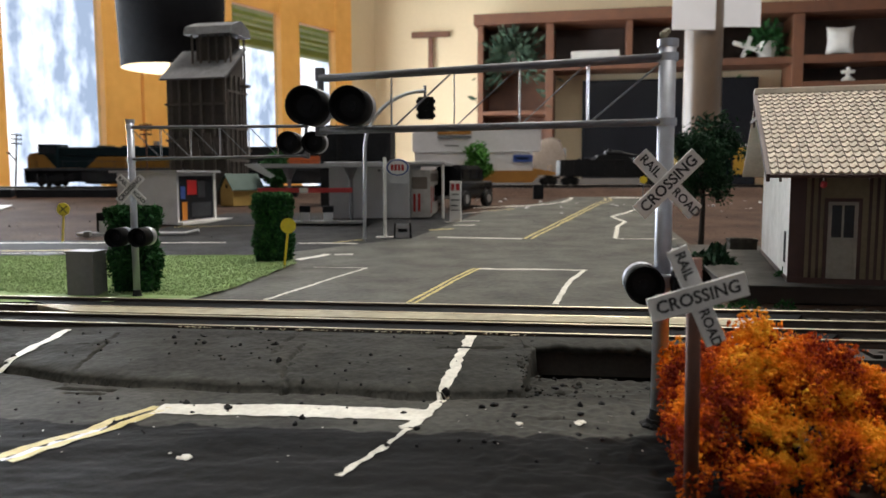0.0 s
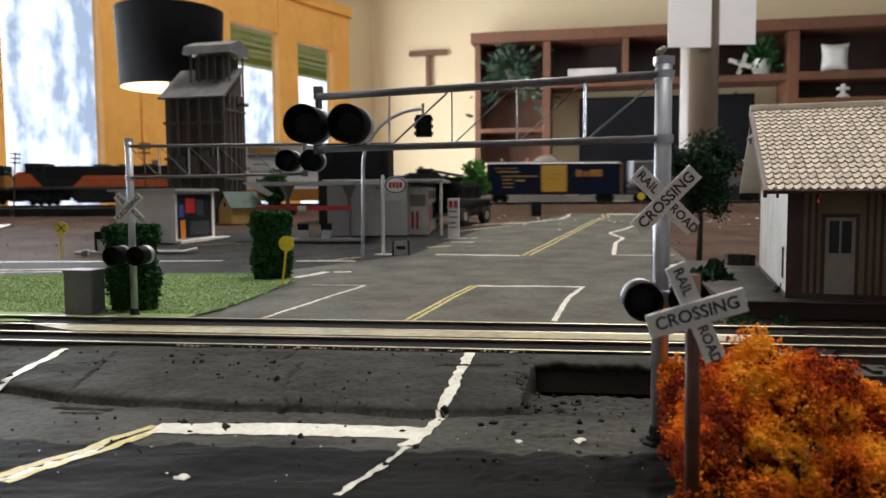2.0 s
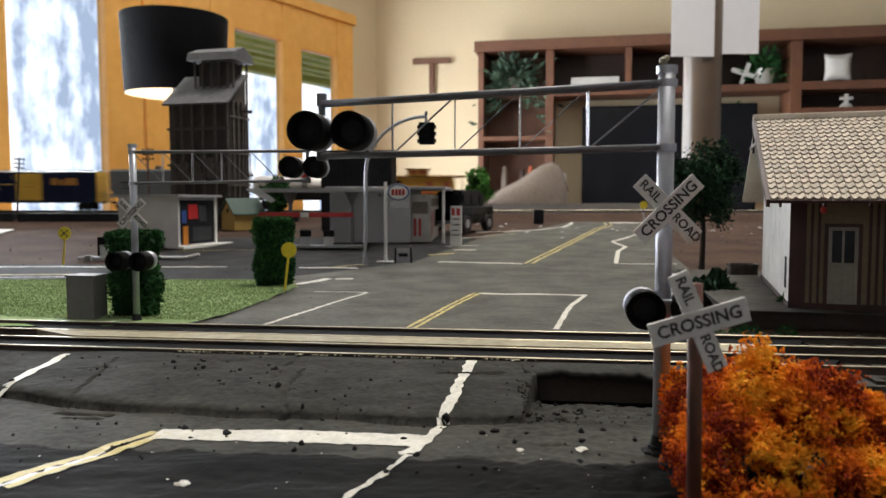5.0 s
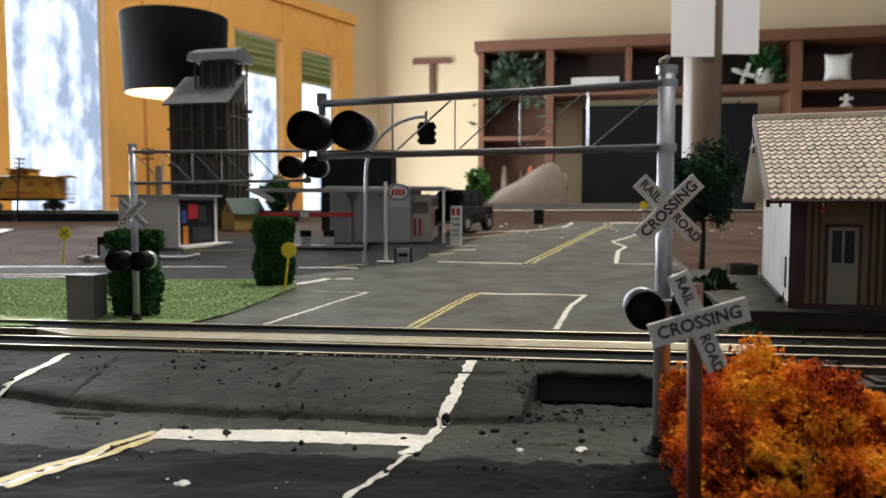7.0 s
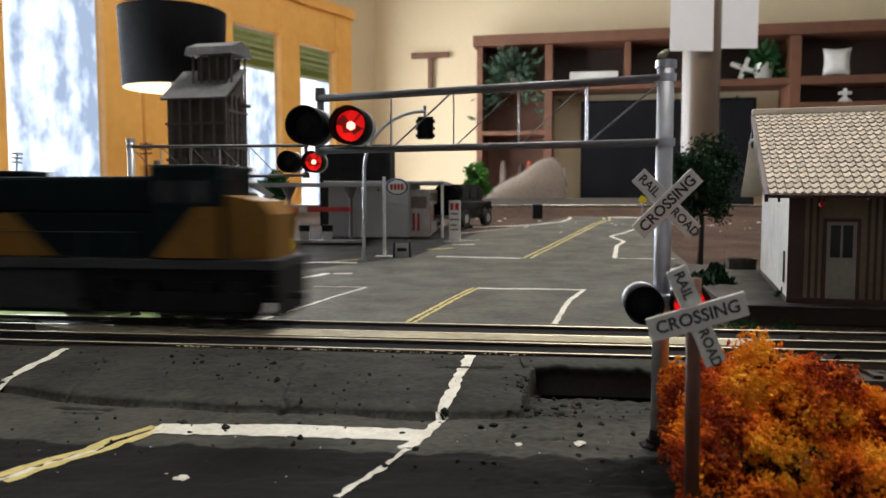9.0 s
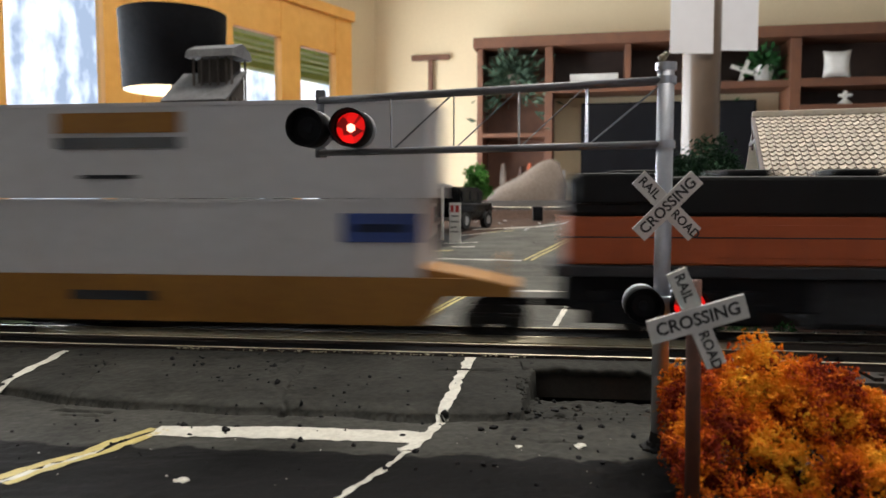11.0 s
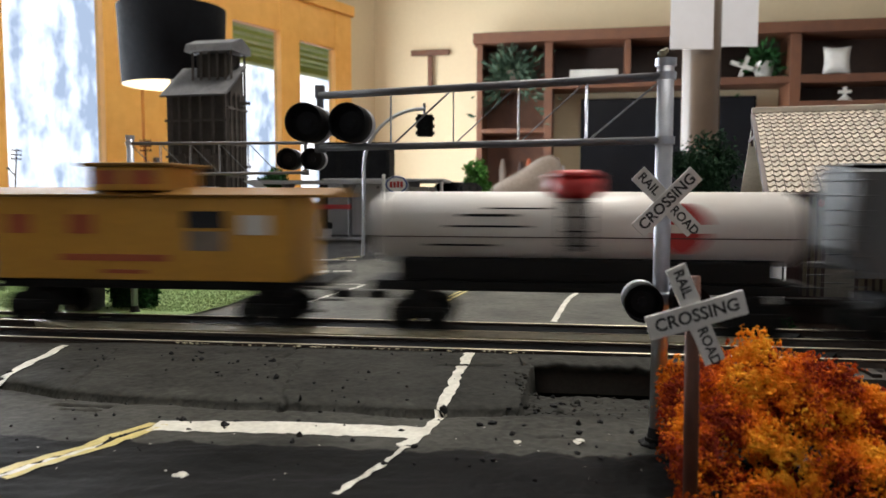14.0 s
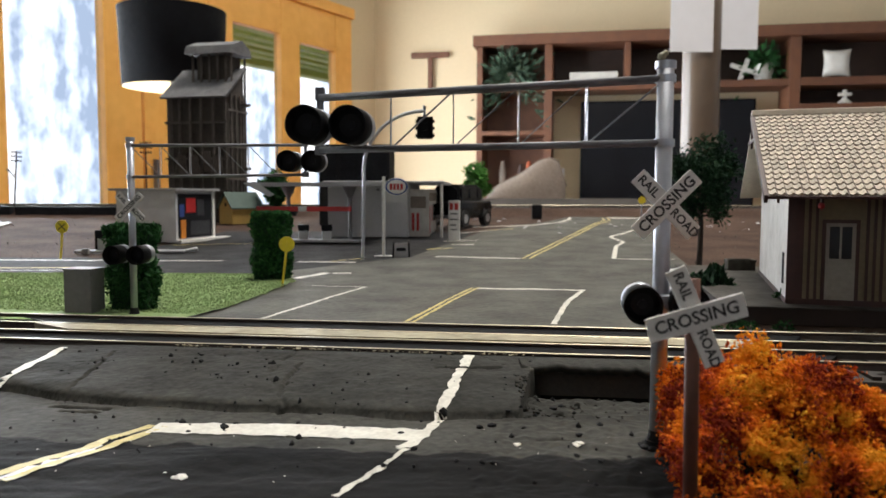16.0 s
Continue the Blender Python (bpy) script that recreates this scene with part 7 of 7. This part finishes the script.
for nm, (x0, x1, z0, z1) in (("lower_container", lower_box), ("upper_container", upper_box)):
    bm = B()
    box(bm, x0, x1, -0.0122, 0.0122, z0, z1, 0.0004)
    cn = mesh_ob(nm, bm, M["container"], t, "plain off-white steel container")
    bm = B()
    for x in (x0, x1):
        for s in (-1, 1):
            box(bm, x - 0.0008, x + 0.0008, s * 0.0122 - 0.0005, s * 0.0122 + 0.0005, z0, z1)
    for s in (-1, 1):
        for z in (z0 + 0.0006, z1 - 0.0006):
            box(bm, x0, x1, s * 0.0122 - 0.0005, s * 0.0122 + 0.0005, z - 0.0006, z + 0.0006)
    mesh_ob("corner_frame", bm, M["container"], cn)
for x0, x1, z0, z1, mk in ((-0.0440, -0.0030, 0.0620, 0.0682, "well_yellow"), (-0.0440, -0.0030, 0.0572, 0.0606, "hopper"), (-0.0360, -0.0180, 0.0478, 0.0490, "frame_grey"), (0.0480, 0.0720, 0.0285, 0.0372, "blue"), (0.0520, 0.0680, 0.0315, 0.0340, "frame_grey")):
    bars(t, [(x0, x1, z0, z1)], mk, 0.0129)

# black gondola with scrap
t, h = stock("gondola_wagon", 0.656, 0.794, "black open gondola loaded with dark scrap", "railway wagon", 0.032)
for s in (-1, 1):
    bm = B()
    box(bm, -h + 0.002, h - 0.002, s * HALF - 0.0006, s * HALF + 0.0006, 0.0115, 0.0304, 0.0002)
    mesh_ob("side", bm, M["gondola"], t)
    bm = B()
    box(bm, s * (h - 0.002) - 0.0006, s * (h - 0.002) + 0.0006, -HALF, HALF, 0.0115, 0.0304, 0.0002)
    mesh_ob("end", bm, M["gondola"], t)
    for k in range(11):
        x = -h + 0.006 + k * (2 * h - 0.012) / 10
        bm = B()
        box(bm, x - 0.0005, x + 0.0005, s * (HALF + 0.0006), s * (HALF + 0.0012), 0.0120, 0.0300)
        mesh_ob("rib", bm, M["gondola"], t)
    bm = B()
    box(bm, -h + 0.001, h - 0.001, s * HALF - 0.0010, s * HALF + 0.0010, 0.0300, 0.0310, 0.0002)
    mesh_ob("top_rail", bm, M["gondola"], t)
bm = B()
box(bm, -h + 0.002, h - 0.002, -HALF, HALF, 0.0105, 0.0120)
mesh_ob("floor_plate", bm, M["gondola"], t)
bars(t, [(-0.048, -0.012, 0.0225, 0.0245), (-0.034, -0.014, 0.0175, 0.0190), (-0.040, -0.010, 0.0150, 0.0160), (0.012, 0.021, 0.0235, 0.0240), (0.012, 0.021, 0.0205, 0.0210)], "under", HALF + 0.0014)
for s in (-1, 1):
    bm = B()
    rod(bm, (-s * 0.036, s * (HALF + 0.0013), 0.0215), (-s * 0.036, s * (HALF + 0.0016), 0.0215), 0.0055, 20)
    mesh_ob("emblem", bm, M["frame_grey"], t, "faded round emblem")
load = base("scrap_load", Matrix.Identity(4), "dark tank-like machine scrap in the gondola", "scrap load")
rs2 = random.Random(77)
bm = B()
box(bm, -0.055, 0.055, -0.011, 0.011, 0.0121, 0.0275, 0.001)
mesh_ob("heap", bm, M["gondola"], load, "dark heap filling the wagon")
bm = B()
prism(bm, [(-0.026, -0.009, 0.0270), (0.024, -0.009, 0.0270), (0.020, -0.009, 0.0370), (-0.016, -0.009, 0.0370)], (0, 1, 0), 0.018)
mesh_ob("hull", bm, M["gondola"], load, "black machine hull")
bm = B()
box(bm, -0.012, 0.010, -0.0065, 0.0065, 0.0370, 0.0425, 0.0014)
mesh_ob("turret", bm, M["gondola"], load)
bm = B()
rod(bm, (0.004, 0.0, 0.0420), (0.004, 0.0, 0.0450), 0.0030, 12)
mesh_ob("hatch", bm, M["gondola"], load)
bm = B()
rod(bm, (-0.008, -0.003, 0.0400), (-0.050, -0.003, 0.0325), 0.0017, 10)
mesh_ob("boom", bm, M["gondola"], load)
for k in range(26):
    bm = B()
    box(bm, -0.006, 0.006, -0.003, 0.003, -0.001, 0.001, 0.0003, m=pose(rs2.uniform(-0.05, 0.05), rs2.uniform(-0.008, 0.008), rs2.uniform(0.0275, 0.0325), rs2.uniform(-40, 40), rs2.uniform(-40, 40), rs2.uniform(0, 180)))
    mesh_ob("scrap_piece", bm, M["under"], load)
STOCK.append((load, 0.725, 2 * h - 0.032))

# blue boxcar with a yellow door
t, h = stock("boxcar", 0.802, 0.967, "dark blue boxcar with yellow door and ends", "railway wagon", 0.034)
bm = B()
box(bm, -h, h, -HALF, HALF, 0.0092, 0.0470, 0.0003)
mesh_ob("body", bm, M["boxcar_blue"], t, "dark blue sides")
for s in (-1, 1):
    bm = B()
    box(bm, -0.0155, 0.0155, s * HALF, s * (HALF + 0.0008), 0.0125, 0.0450, 0.0003)
    mesh_ob("door", bm, M["boxcar_yellow"], t, "yellow sliding door")
    bm = B()
    box(bm, s * h, s * (h + 0.0006), -HALF, HALF, 0.0095, 0.0470)
    end = mesh_ob("end", bm, M["boxcar_yellow"], t, "ribbed yellow end")
    for k in range(8):
        z = 0.0130 + k * 0.0042
        bm = B()
        rod(bm, (s * (h + 0.0006), -HALF + 0.0015, z), (s * (h + 0.0006), HALF - 0.0015, z), 0.0012, 8)
        mesh_ob("rib", bm, M["boxcar_yellow"], end)
    for k in range(15):
        x = -h + 0.003 + k * (2 * h - 0.006) / 14
        if abs(x) > 0.018:
            bm = B()
            box(bm, x - 0.0002, x + 0.0002, s * HALF, s * (HALF + 0.0003), 0.0100, 0.0465)
            mesh_ob("rib", bm, M["boxcar_blue"], t)
bm = B()
prism(bm, [(-h - 0.0004, -HALF - 0.0006, 0.0470), (-h - 0.0004, 0, 0.0492), (-h - 0.0004, HALF + 0.0006, 0.0470)], (1, 0, 0), 2 * h + 0.0008)
mesh_ob("roof", bm, M["car_roof"], t, "pale silver roof")
bm = B()
box(bm, -h, h, -0.0035, 0.0035, 0.0496, 0.0501)
mesh_ob("running_board", bm, M["car_roof"], t)
bars(t, [(-0.072, -0.045, 0.0410, 0.0417), (-0.070, -0.042, 0.0365, 0.0380), (-0.064, -0.020, 0.0312, 0.0325), (-0.063, -0.050, 0.0270, 0.0282), (-0.047, -0.036, 0.0255, 0.0276), (-0.063, -0.050, 0.0225, 0.0238), (-0.063, -0.050, 0.0180, 0.0190)], "shed_yellow", HALF + 0.0003)
bars(t, [(0.0270, 0.0350, 0.0310, 0.0395), (0.0365, 0.0430, 0.0310, 0.0375), (0.0440, 0.0590, 0.0310, 0.0395)], "well_yellow", HALF + 0.0003)
bars(t, [(-0.004, 0.004, 0.0340, 0.0343), (-0.007, 0.005, 0.0285, 0.0289)], "batten", HALF + 0.0009)

# grey covered hopper
t, h = stock("hopper_wagon", 0.982, 1.148, "long grey covered hopper wagon", "railway wagon", 0.032)
bm = B()
prism(bm, [(-h + 0.007, -HALF, 0.0195), (-h + 0.002, -HALF, 0.0260), (-h + 0.002, -HALF, 0.0480), (h - 0.002, -HALF, 0.0480), (h - 0.002, -HALF, 0.0260), (h - 0.007, -HALF, 0.0195)], (0, 1, 0), 2 * HALF)
mesh_ob("body", bm, M["hopper"], t, "plain grey sides")
bm = B()
prism(bm, [(-h + 0.001, -HALF - 0.0004, 0.0480), (-h + 0.001, -0.006, 0.0500), (-h + 0.001, 0.006, 0.0500), (-h + 0.001, HALF + 0.0004, 0.0480)], (1, 0, 0), 2 * h - 0.002)
mesh_ob("roof", bm, M["hopper"], t)
bm = B()
box(bm, -h, h, -0.010, -0.006, 0.0500, 0.0505)
box(bm, -h, h, 0.006, 0.010, 0.0500, 0.0505)
mesh_ob("running_board", bm, M["car_roof"], t)
for x in (-0.030, 0.0, 0.032):
    bm = B()
    vs = [(-0.023, 0.0196), (0.023, 0.0196), (0.007, 0.0062), (-0.007, 0.0062)]
    prism(bm, [(x + a, -0.0115, z) for a, z in vs], (0, 1, 0), 0.023)
    mesh_ob("hopper_bay", bm, M["hopper_low"], t)
for s in (-1, 1):
    bm = B()
    box(bm, -h, h, s * (HALF - 0.0006), s * (HALF + 0.0006), 0.0185, 0.0202, 0.0002)
    mesh_ob("sill", bm, M["hopper"], t)
    for e in (-1, 1):
        ladder(t, e * (h - 0.0030), s * (HALF + 0.0006), 0.0100, 0.0480, 0.0045, "hopper")
    ladder(t, s * (h - 0.0003), s * 0.006, 0.0100, 0.0490, 0.0045, "hopper")
bars(t, [(-0.068, -0.052, 0.0335, 0.0350), (-0.068, -0.046, 0.0305, 0.0310), (-0.068, -0.052, 0.0265, 0.0275), (0.046, 0.054, 0.0205, 0.0225)], "under", HALF + 0.0003)
bars(t, [(0.0420, 0.0490, 0.0370, 0.0390)], "blue", HALF + 0.0003)
bars(t, [(0.0420, 0.0490, 0.0345, 0.0368)], "red", HALF + 0.0003)

# white tank car
t, h = stock("tank_wagon", 1.156, 1.284, "white tank wagon with a red dome", "railway wagon", 0.030)
bm = B()
rod(bm, (-h + 0.004, 0, 0.0312), (h - 0.004, 0, 0.0312), 0.0112, 32)
for s in (-1, 1):
    rod(bm, (s * (h - 0.004), 0, 0.0312), (s * (h - 0.001), 0, 0.0312), 0.0112, 32, 0.0085)
mesh_ob("tank", bm, M["tank_white"], t, "white cylindrical tank", True)
bm = B()
rod(bm, (-0.002, 0, 0.0405), (-0.002, 0, 0.0470), 0.0082, 24)
rod(bm, (-0.002, 0, 0.0470), (-0.002, 0, 0.0490), 0.0086, 24, 0.0050)
mesh_ob("dome", bm, M["red"], t, "bright red dome", True)
for s in (-1, 1):
    bm = B()
    rod(bm, (0.028, s * 0.0098, 0.0318), (0.028, s * 0.01135, 0.0318), 0.0074, 28)
    e = mesh_ob("emblem", bm, M["red"], t, "red disc emblem")
    bm = B()
    box(bm, 0.0205, 0.0355, s * 0.0112, s * 0.0116, 0.0305, 0.0330)
    mesh_ob("emblem_bar", bm, M["tank_white"], e)
    bm = B()
    box(bm, -h + 0.004, h - 0.004, s * 0.0113, s * 0.0117, 0.0288, 0.0291)
    mesh_ob("band", bm, M["batten"], t)
    ladder(t, -0.002, s * 0.0120, 0.0120, 0.0420, 0.008, "truck_black")
bm = B()
box(bm, -0.0035, -0.0005, -0.0118, 0.0118, 0.0250, 0.0400)
mesh_ob("strap", bm, M["truck_black"], t)
bm = B()
box(bm, -h, h, -0.0100, 0.0100, 0.0125, 0.0155, 0.0004)
box(bm, -h + 0.008, h - 0.008, -0.0105, 0.0105, 0.0155, 0.0225, 0.0010)
mesh_ob("frame", bm, M["truck_black"], t)
bars(t, [(-0.036, -0.020, 0.0350, 0.0358), (-0.040, -0.016, 0.0318, 0.0324), (-0.046, -0.026, 0.0262, 0.0268), (-0.028, -0.010, 0.0372, 0.0377)], "under", 0.01125)

# yellow caboose
t, h = stock("caboose", 1.295, 1.419, "yellow caboose with a cupola and end platforms", "railway wagon", 0.045)
bm = B()
box(bm, -h + 0.012, h - 0.012, -0.0130, 0.0130, 0.0145, 0.0405, 0.0004)
mesh_ob("body", bm, M["caboose"], t, "orange-yellow painted body")
bm = B()
prism(bm, [(-h, -0.0145, 0.0405), (-h, -0.0145, 0.0413), (-h, 0, 0.0436), (-h, 0.0145, 0.0413), (-h, 0.0145, 0.0405)], (1, 0, 0), 2 * h)
mesh_ob("roof", bm, M["loco_yellow"], t, "pale yellow low-arched roof")
CUP = -0.0045 + 0.0
bm = B()
box(bm, CUP - 0.0125, CUP + 0.0125, -0.0120, 0.0120, 0.0425, 0.0500, 0.0004)
cup = mesh_ob("cupola", bm, M["caboose"], t, "raised cupola")
bm = B()
box(bm, CUP - 0.0150, CUP + 0.0150, -0.0135, 0.0135, 0.0500, 0.0512, 0.0004)
mesh_ob("cupola_roof", bm, M["loco_yellow"], cup)
for s in (-1, 1):
    for x in (CUP - 0.0060, CUP + 0.0060):
        bm = B()
        box(bm, x - 0.0042, x + 0.0042, s * 0.0121 - 0.0002, s * 0.0121 + 0.0002, 0.0445, 0.0488)
        mesh_ob("window", bm, M["caboose_red"], cup)
    for x, w, mk in ((-0.0400, 0.0040, "caboose_red"), (-0.0190, 0.0040, "caboose_red"), (0.0380, 0.0045, "ceramic")):
        bm = B()
        box(bm, x - w, x + w, s * 0.0131 - 0.0003, s * 0.0131 + 0.0003, 0.0290, 0.0350)
        mesh_ob("window", bm, M[mk], t)
    bm = B()
    box(bm, 0.0155, 0.0285, s * 0.0131 - 0.0003, s * 0.0131 + 0.0003, 0.0310, 0.0362)
    mesh_ob("window", bm, M["dark_glass"], t)
    bm = B()
    box(bm, 0.0160, 0.0280, s * 0.0131 - 0.0003, s * 0.0131 + 0.0003, 0.0240, 0.0300, 0.0002)
    mesh_ob("emblem", bm, M["fabric"], t, "pinkish shield emblem")
    for x0, x1, z0, z1 in ((-0.026, 0.010, 0.0205, 0.0226), (-0.012, 0.002, 0.0166, 0.0178)):
        bm = B()
        box(bm, x0, x1, s * 0.0131 - 0.0003, s * 0.0131 + 0.0003, z0, z1)
        mesh_ob("lettering_bar", bm, M["caboose_red"], t)
    # end platforms
    bm = B()
    box(bm, s * (h - 0.012), s * (h - 0.001), -0.0125, 0.0125, 0.0135, 0.0147, 0.0002)
    for y in (-0.0115, 0.0115):
        rod(bm, (s * (h - 0.0020), y, 0.0147), (s * (h - 0.0020), y, 0.0405), 0.0004, 5)
        for k in range(3):
            box(bm, s * (h - 0.009), s * (h - 0.004), y - 0.0015, y + 0.0015, 0.0055 + k * 0.0035, 0.0060 + k * 0.0035)
    for z in (0.020, 0.0265):
        rod(bm, (s * (h - 0.0020), -0.0115, z), (s * (h - 0.0020), 0.0115, z), 0.0004, 5)
    rod(bm, (s * (h - 0.0020), 0, 0.0147), (s * (h - 0.0020), 0, 0.0300), 0.0004, 5)
    mesh_ob("end_platform", bm, M["truck_black"], t, "black railed end platform")
bm = B()
box(bm, -h + 0.012, h - 0.012, -0.0110, 0.0110, 0.0115, 0.0145, 0.0004)
mesh_ob("underframe", bm, M["truck_black"], t)


# ================= depot roof tiles (last of the built pieces) =================
TW, TP = 0.0027, 0.0044


def tile_mesh():
    """One pantile: a wide hollow pan and a narrow raised roll, with a rounded lower lip."""
    bm = bmesh.new()
    w, d = TW - 0.00022, TP - 0.00042
    rows = []
    for i in range(8):
        u = i / 7
        if u < 0.62:
            k = math.sin(u / 0.62 * math.pi)
            lift, sag = 0.00030 - 0.00016 * k, -0.00060 * k
        else:
            k = math.sin((u - 0.62) / 0.38 * math.pi)
            lift, sag = 0.00030 + 0.00026 * k, 0.00022 * k
        x = (u - 0.5) * w
        rows.append([bm.verts.new((x, sag, 0.00002)), bm.verts.new((x, sag, lift + 0.00040)), bm.verts.new((x, d + sag, lift))])
    for a, b in zip(rows, rows[1:]):
        for j in range(2):
            bm.faces.new((a[j], b[j], b[j + 1], a[j + 1]))
    me = bpy.data.meshes.new("tile")
    bm.to_mesh(me)
    bm.free()
    me.materials.append(M["roof_tile"])
    return me


TILE = tile_mesh()
rt = random.Random(9)
rows_n = int(slope_len / TP)
vv, ff = [], []
tv, tf = [v.co.copy() for v in TILE.vertices], [tuple(p.vertices) for p in TILE.polygons]
for j in range(rows_n):
    for i in range(int((LEN + 2 * OVER) / TW)):
        x, y = -OVER + 0.0015 + i * TW, 0.0010 + j * TP
        if hx0 - 0.0011 < x < hx1 + 0.0011 and hy0 - 0.0040 < y < hy1 + 0.0004:
            continue
        m = roof_m @ pose(x + rt.uniform(-0.00012, 0.00012), y + rt.uniform(-0.0001, 0.0001), 0.0, 0, 0, rt.uniform(-1.2, 1.2))
        if i < 16:
            ob = new("tile", TILE)
            ob.parent = roof
            ob.matrix_local = m
        else:
            k = len(vv)
            vv += [m @ v for v in tv]
            ff += [tuple(q + k for q in f) for f in tf]
rest = raw("tiles", vv, ff, M["roof_tile"], roof, "further rows of pale tiles")
rest["kind"] = "stuff"


# ================= what moves =================
GONE = [(0, 0.0), (0.5, 0.045), (1, 0.096), (1.5, 0.154), (2, 0.232), (2.5, 0.322), (3, 0.414), (3.5, 0.511), (4, 0.627), (6.3, 1.208), (7, 1.370),
        (8.8, 1.785), (9.2, 1.877), (11.5, 2.484), (12, 2.602), (12.5, 2.738), (13, 2.879), (13.5, 3.0035), (14, 3.1415), (14.3, 3.224), (14.5, 3.2815), (14.8, 3.370), (16, 3.725)]


def gone(s):
    """How far the train's nose has come after s seconds."""
    g = GONE
    i = max(0, min(len(g) - 2, sum(1 for p in g if p[0] <= s) - 1))

    def slope_at(k):
        a, b = g[max(0, k - 1)], g[min(len(g) - 1, k + 1)]
        return (b[1] - a[1]) / (b[0] - a[0])
    (t0, d0), (t1, d1) = g[i], g[i + 1]
    h = t1 - t0
    u = (s - t0) / h
    return (2 * u ** 3 - 3 * u ** 2 + 1) * d0 + (u ** 3 - 2 * u ** 2 + u) * h * slope_at(i) + (-2 * u ** 3 + 3 * u ** 2) * d1 + (u ** 3 - u ** 2) * h * slope_at(i + 1)


def car_pose(mid, span):
    fx, fy, fz, _ = line_at(mid + span / 2)
    rx, ry, rz, _ = line_at(mid - span / 2)
    d = Vector((fx - rx, fy - ry, fz - rz)).normalized()
    side = Vector((0, 0, 1)).cross(d).normalized()
    up = d.cross(side)
    m = Matrix((d, side, up)).transposed().to_4x4()
    m.translation = ((fx + rx) / 2, (fy + ry) / 2, (fz + rz) / 2)
    return m


FLASH = {"right": [(7.35, 8.25), (8.95, 9.75), (10.45, 11.1)], "left": [(8.25, 8.95), (9.75, 10.45)]}


def motions():
    times = [k * 0.25 for k in range(65)]
    for ob, behind, span in STOCK:
        walk(ob, [(s, car_pose(gone(s) - behind, span)) for s in times])
    for side, heads in LENSES.items():
        keys = [(0.0, 180)]
        for on, off in FLASH[side]:
            for k in range(4):
                keys.append((on - 0.05 + k / 30, 180 - 60 * k))
            for k in range(4):
                keys.append((off - 0.05 + k / 30, 60 * k))
        keys.append((16.0, 180))
        for ob, m in heads:
            walk(ob, [(s, m @ pose(0, 0, 0, 0, 0, a)) for s, a in keys])


motions()
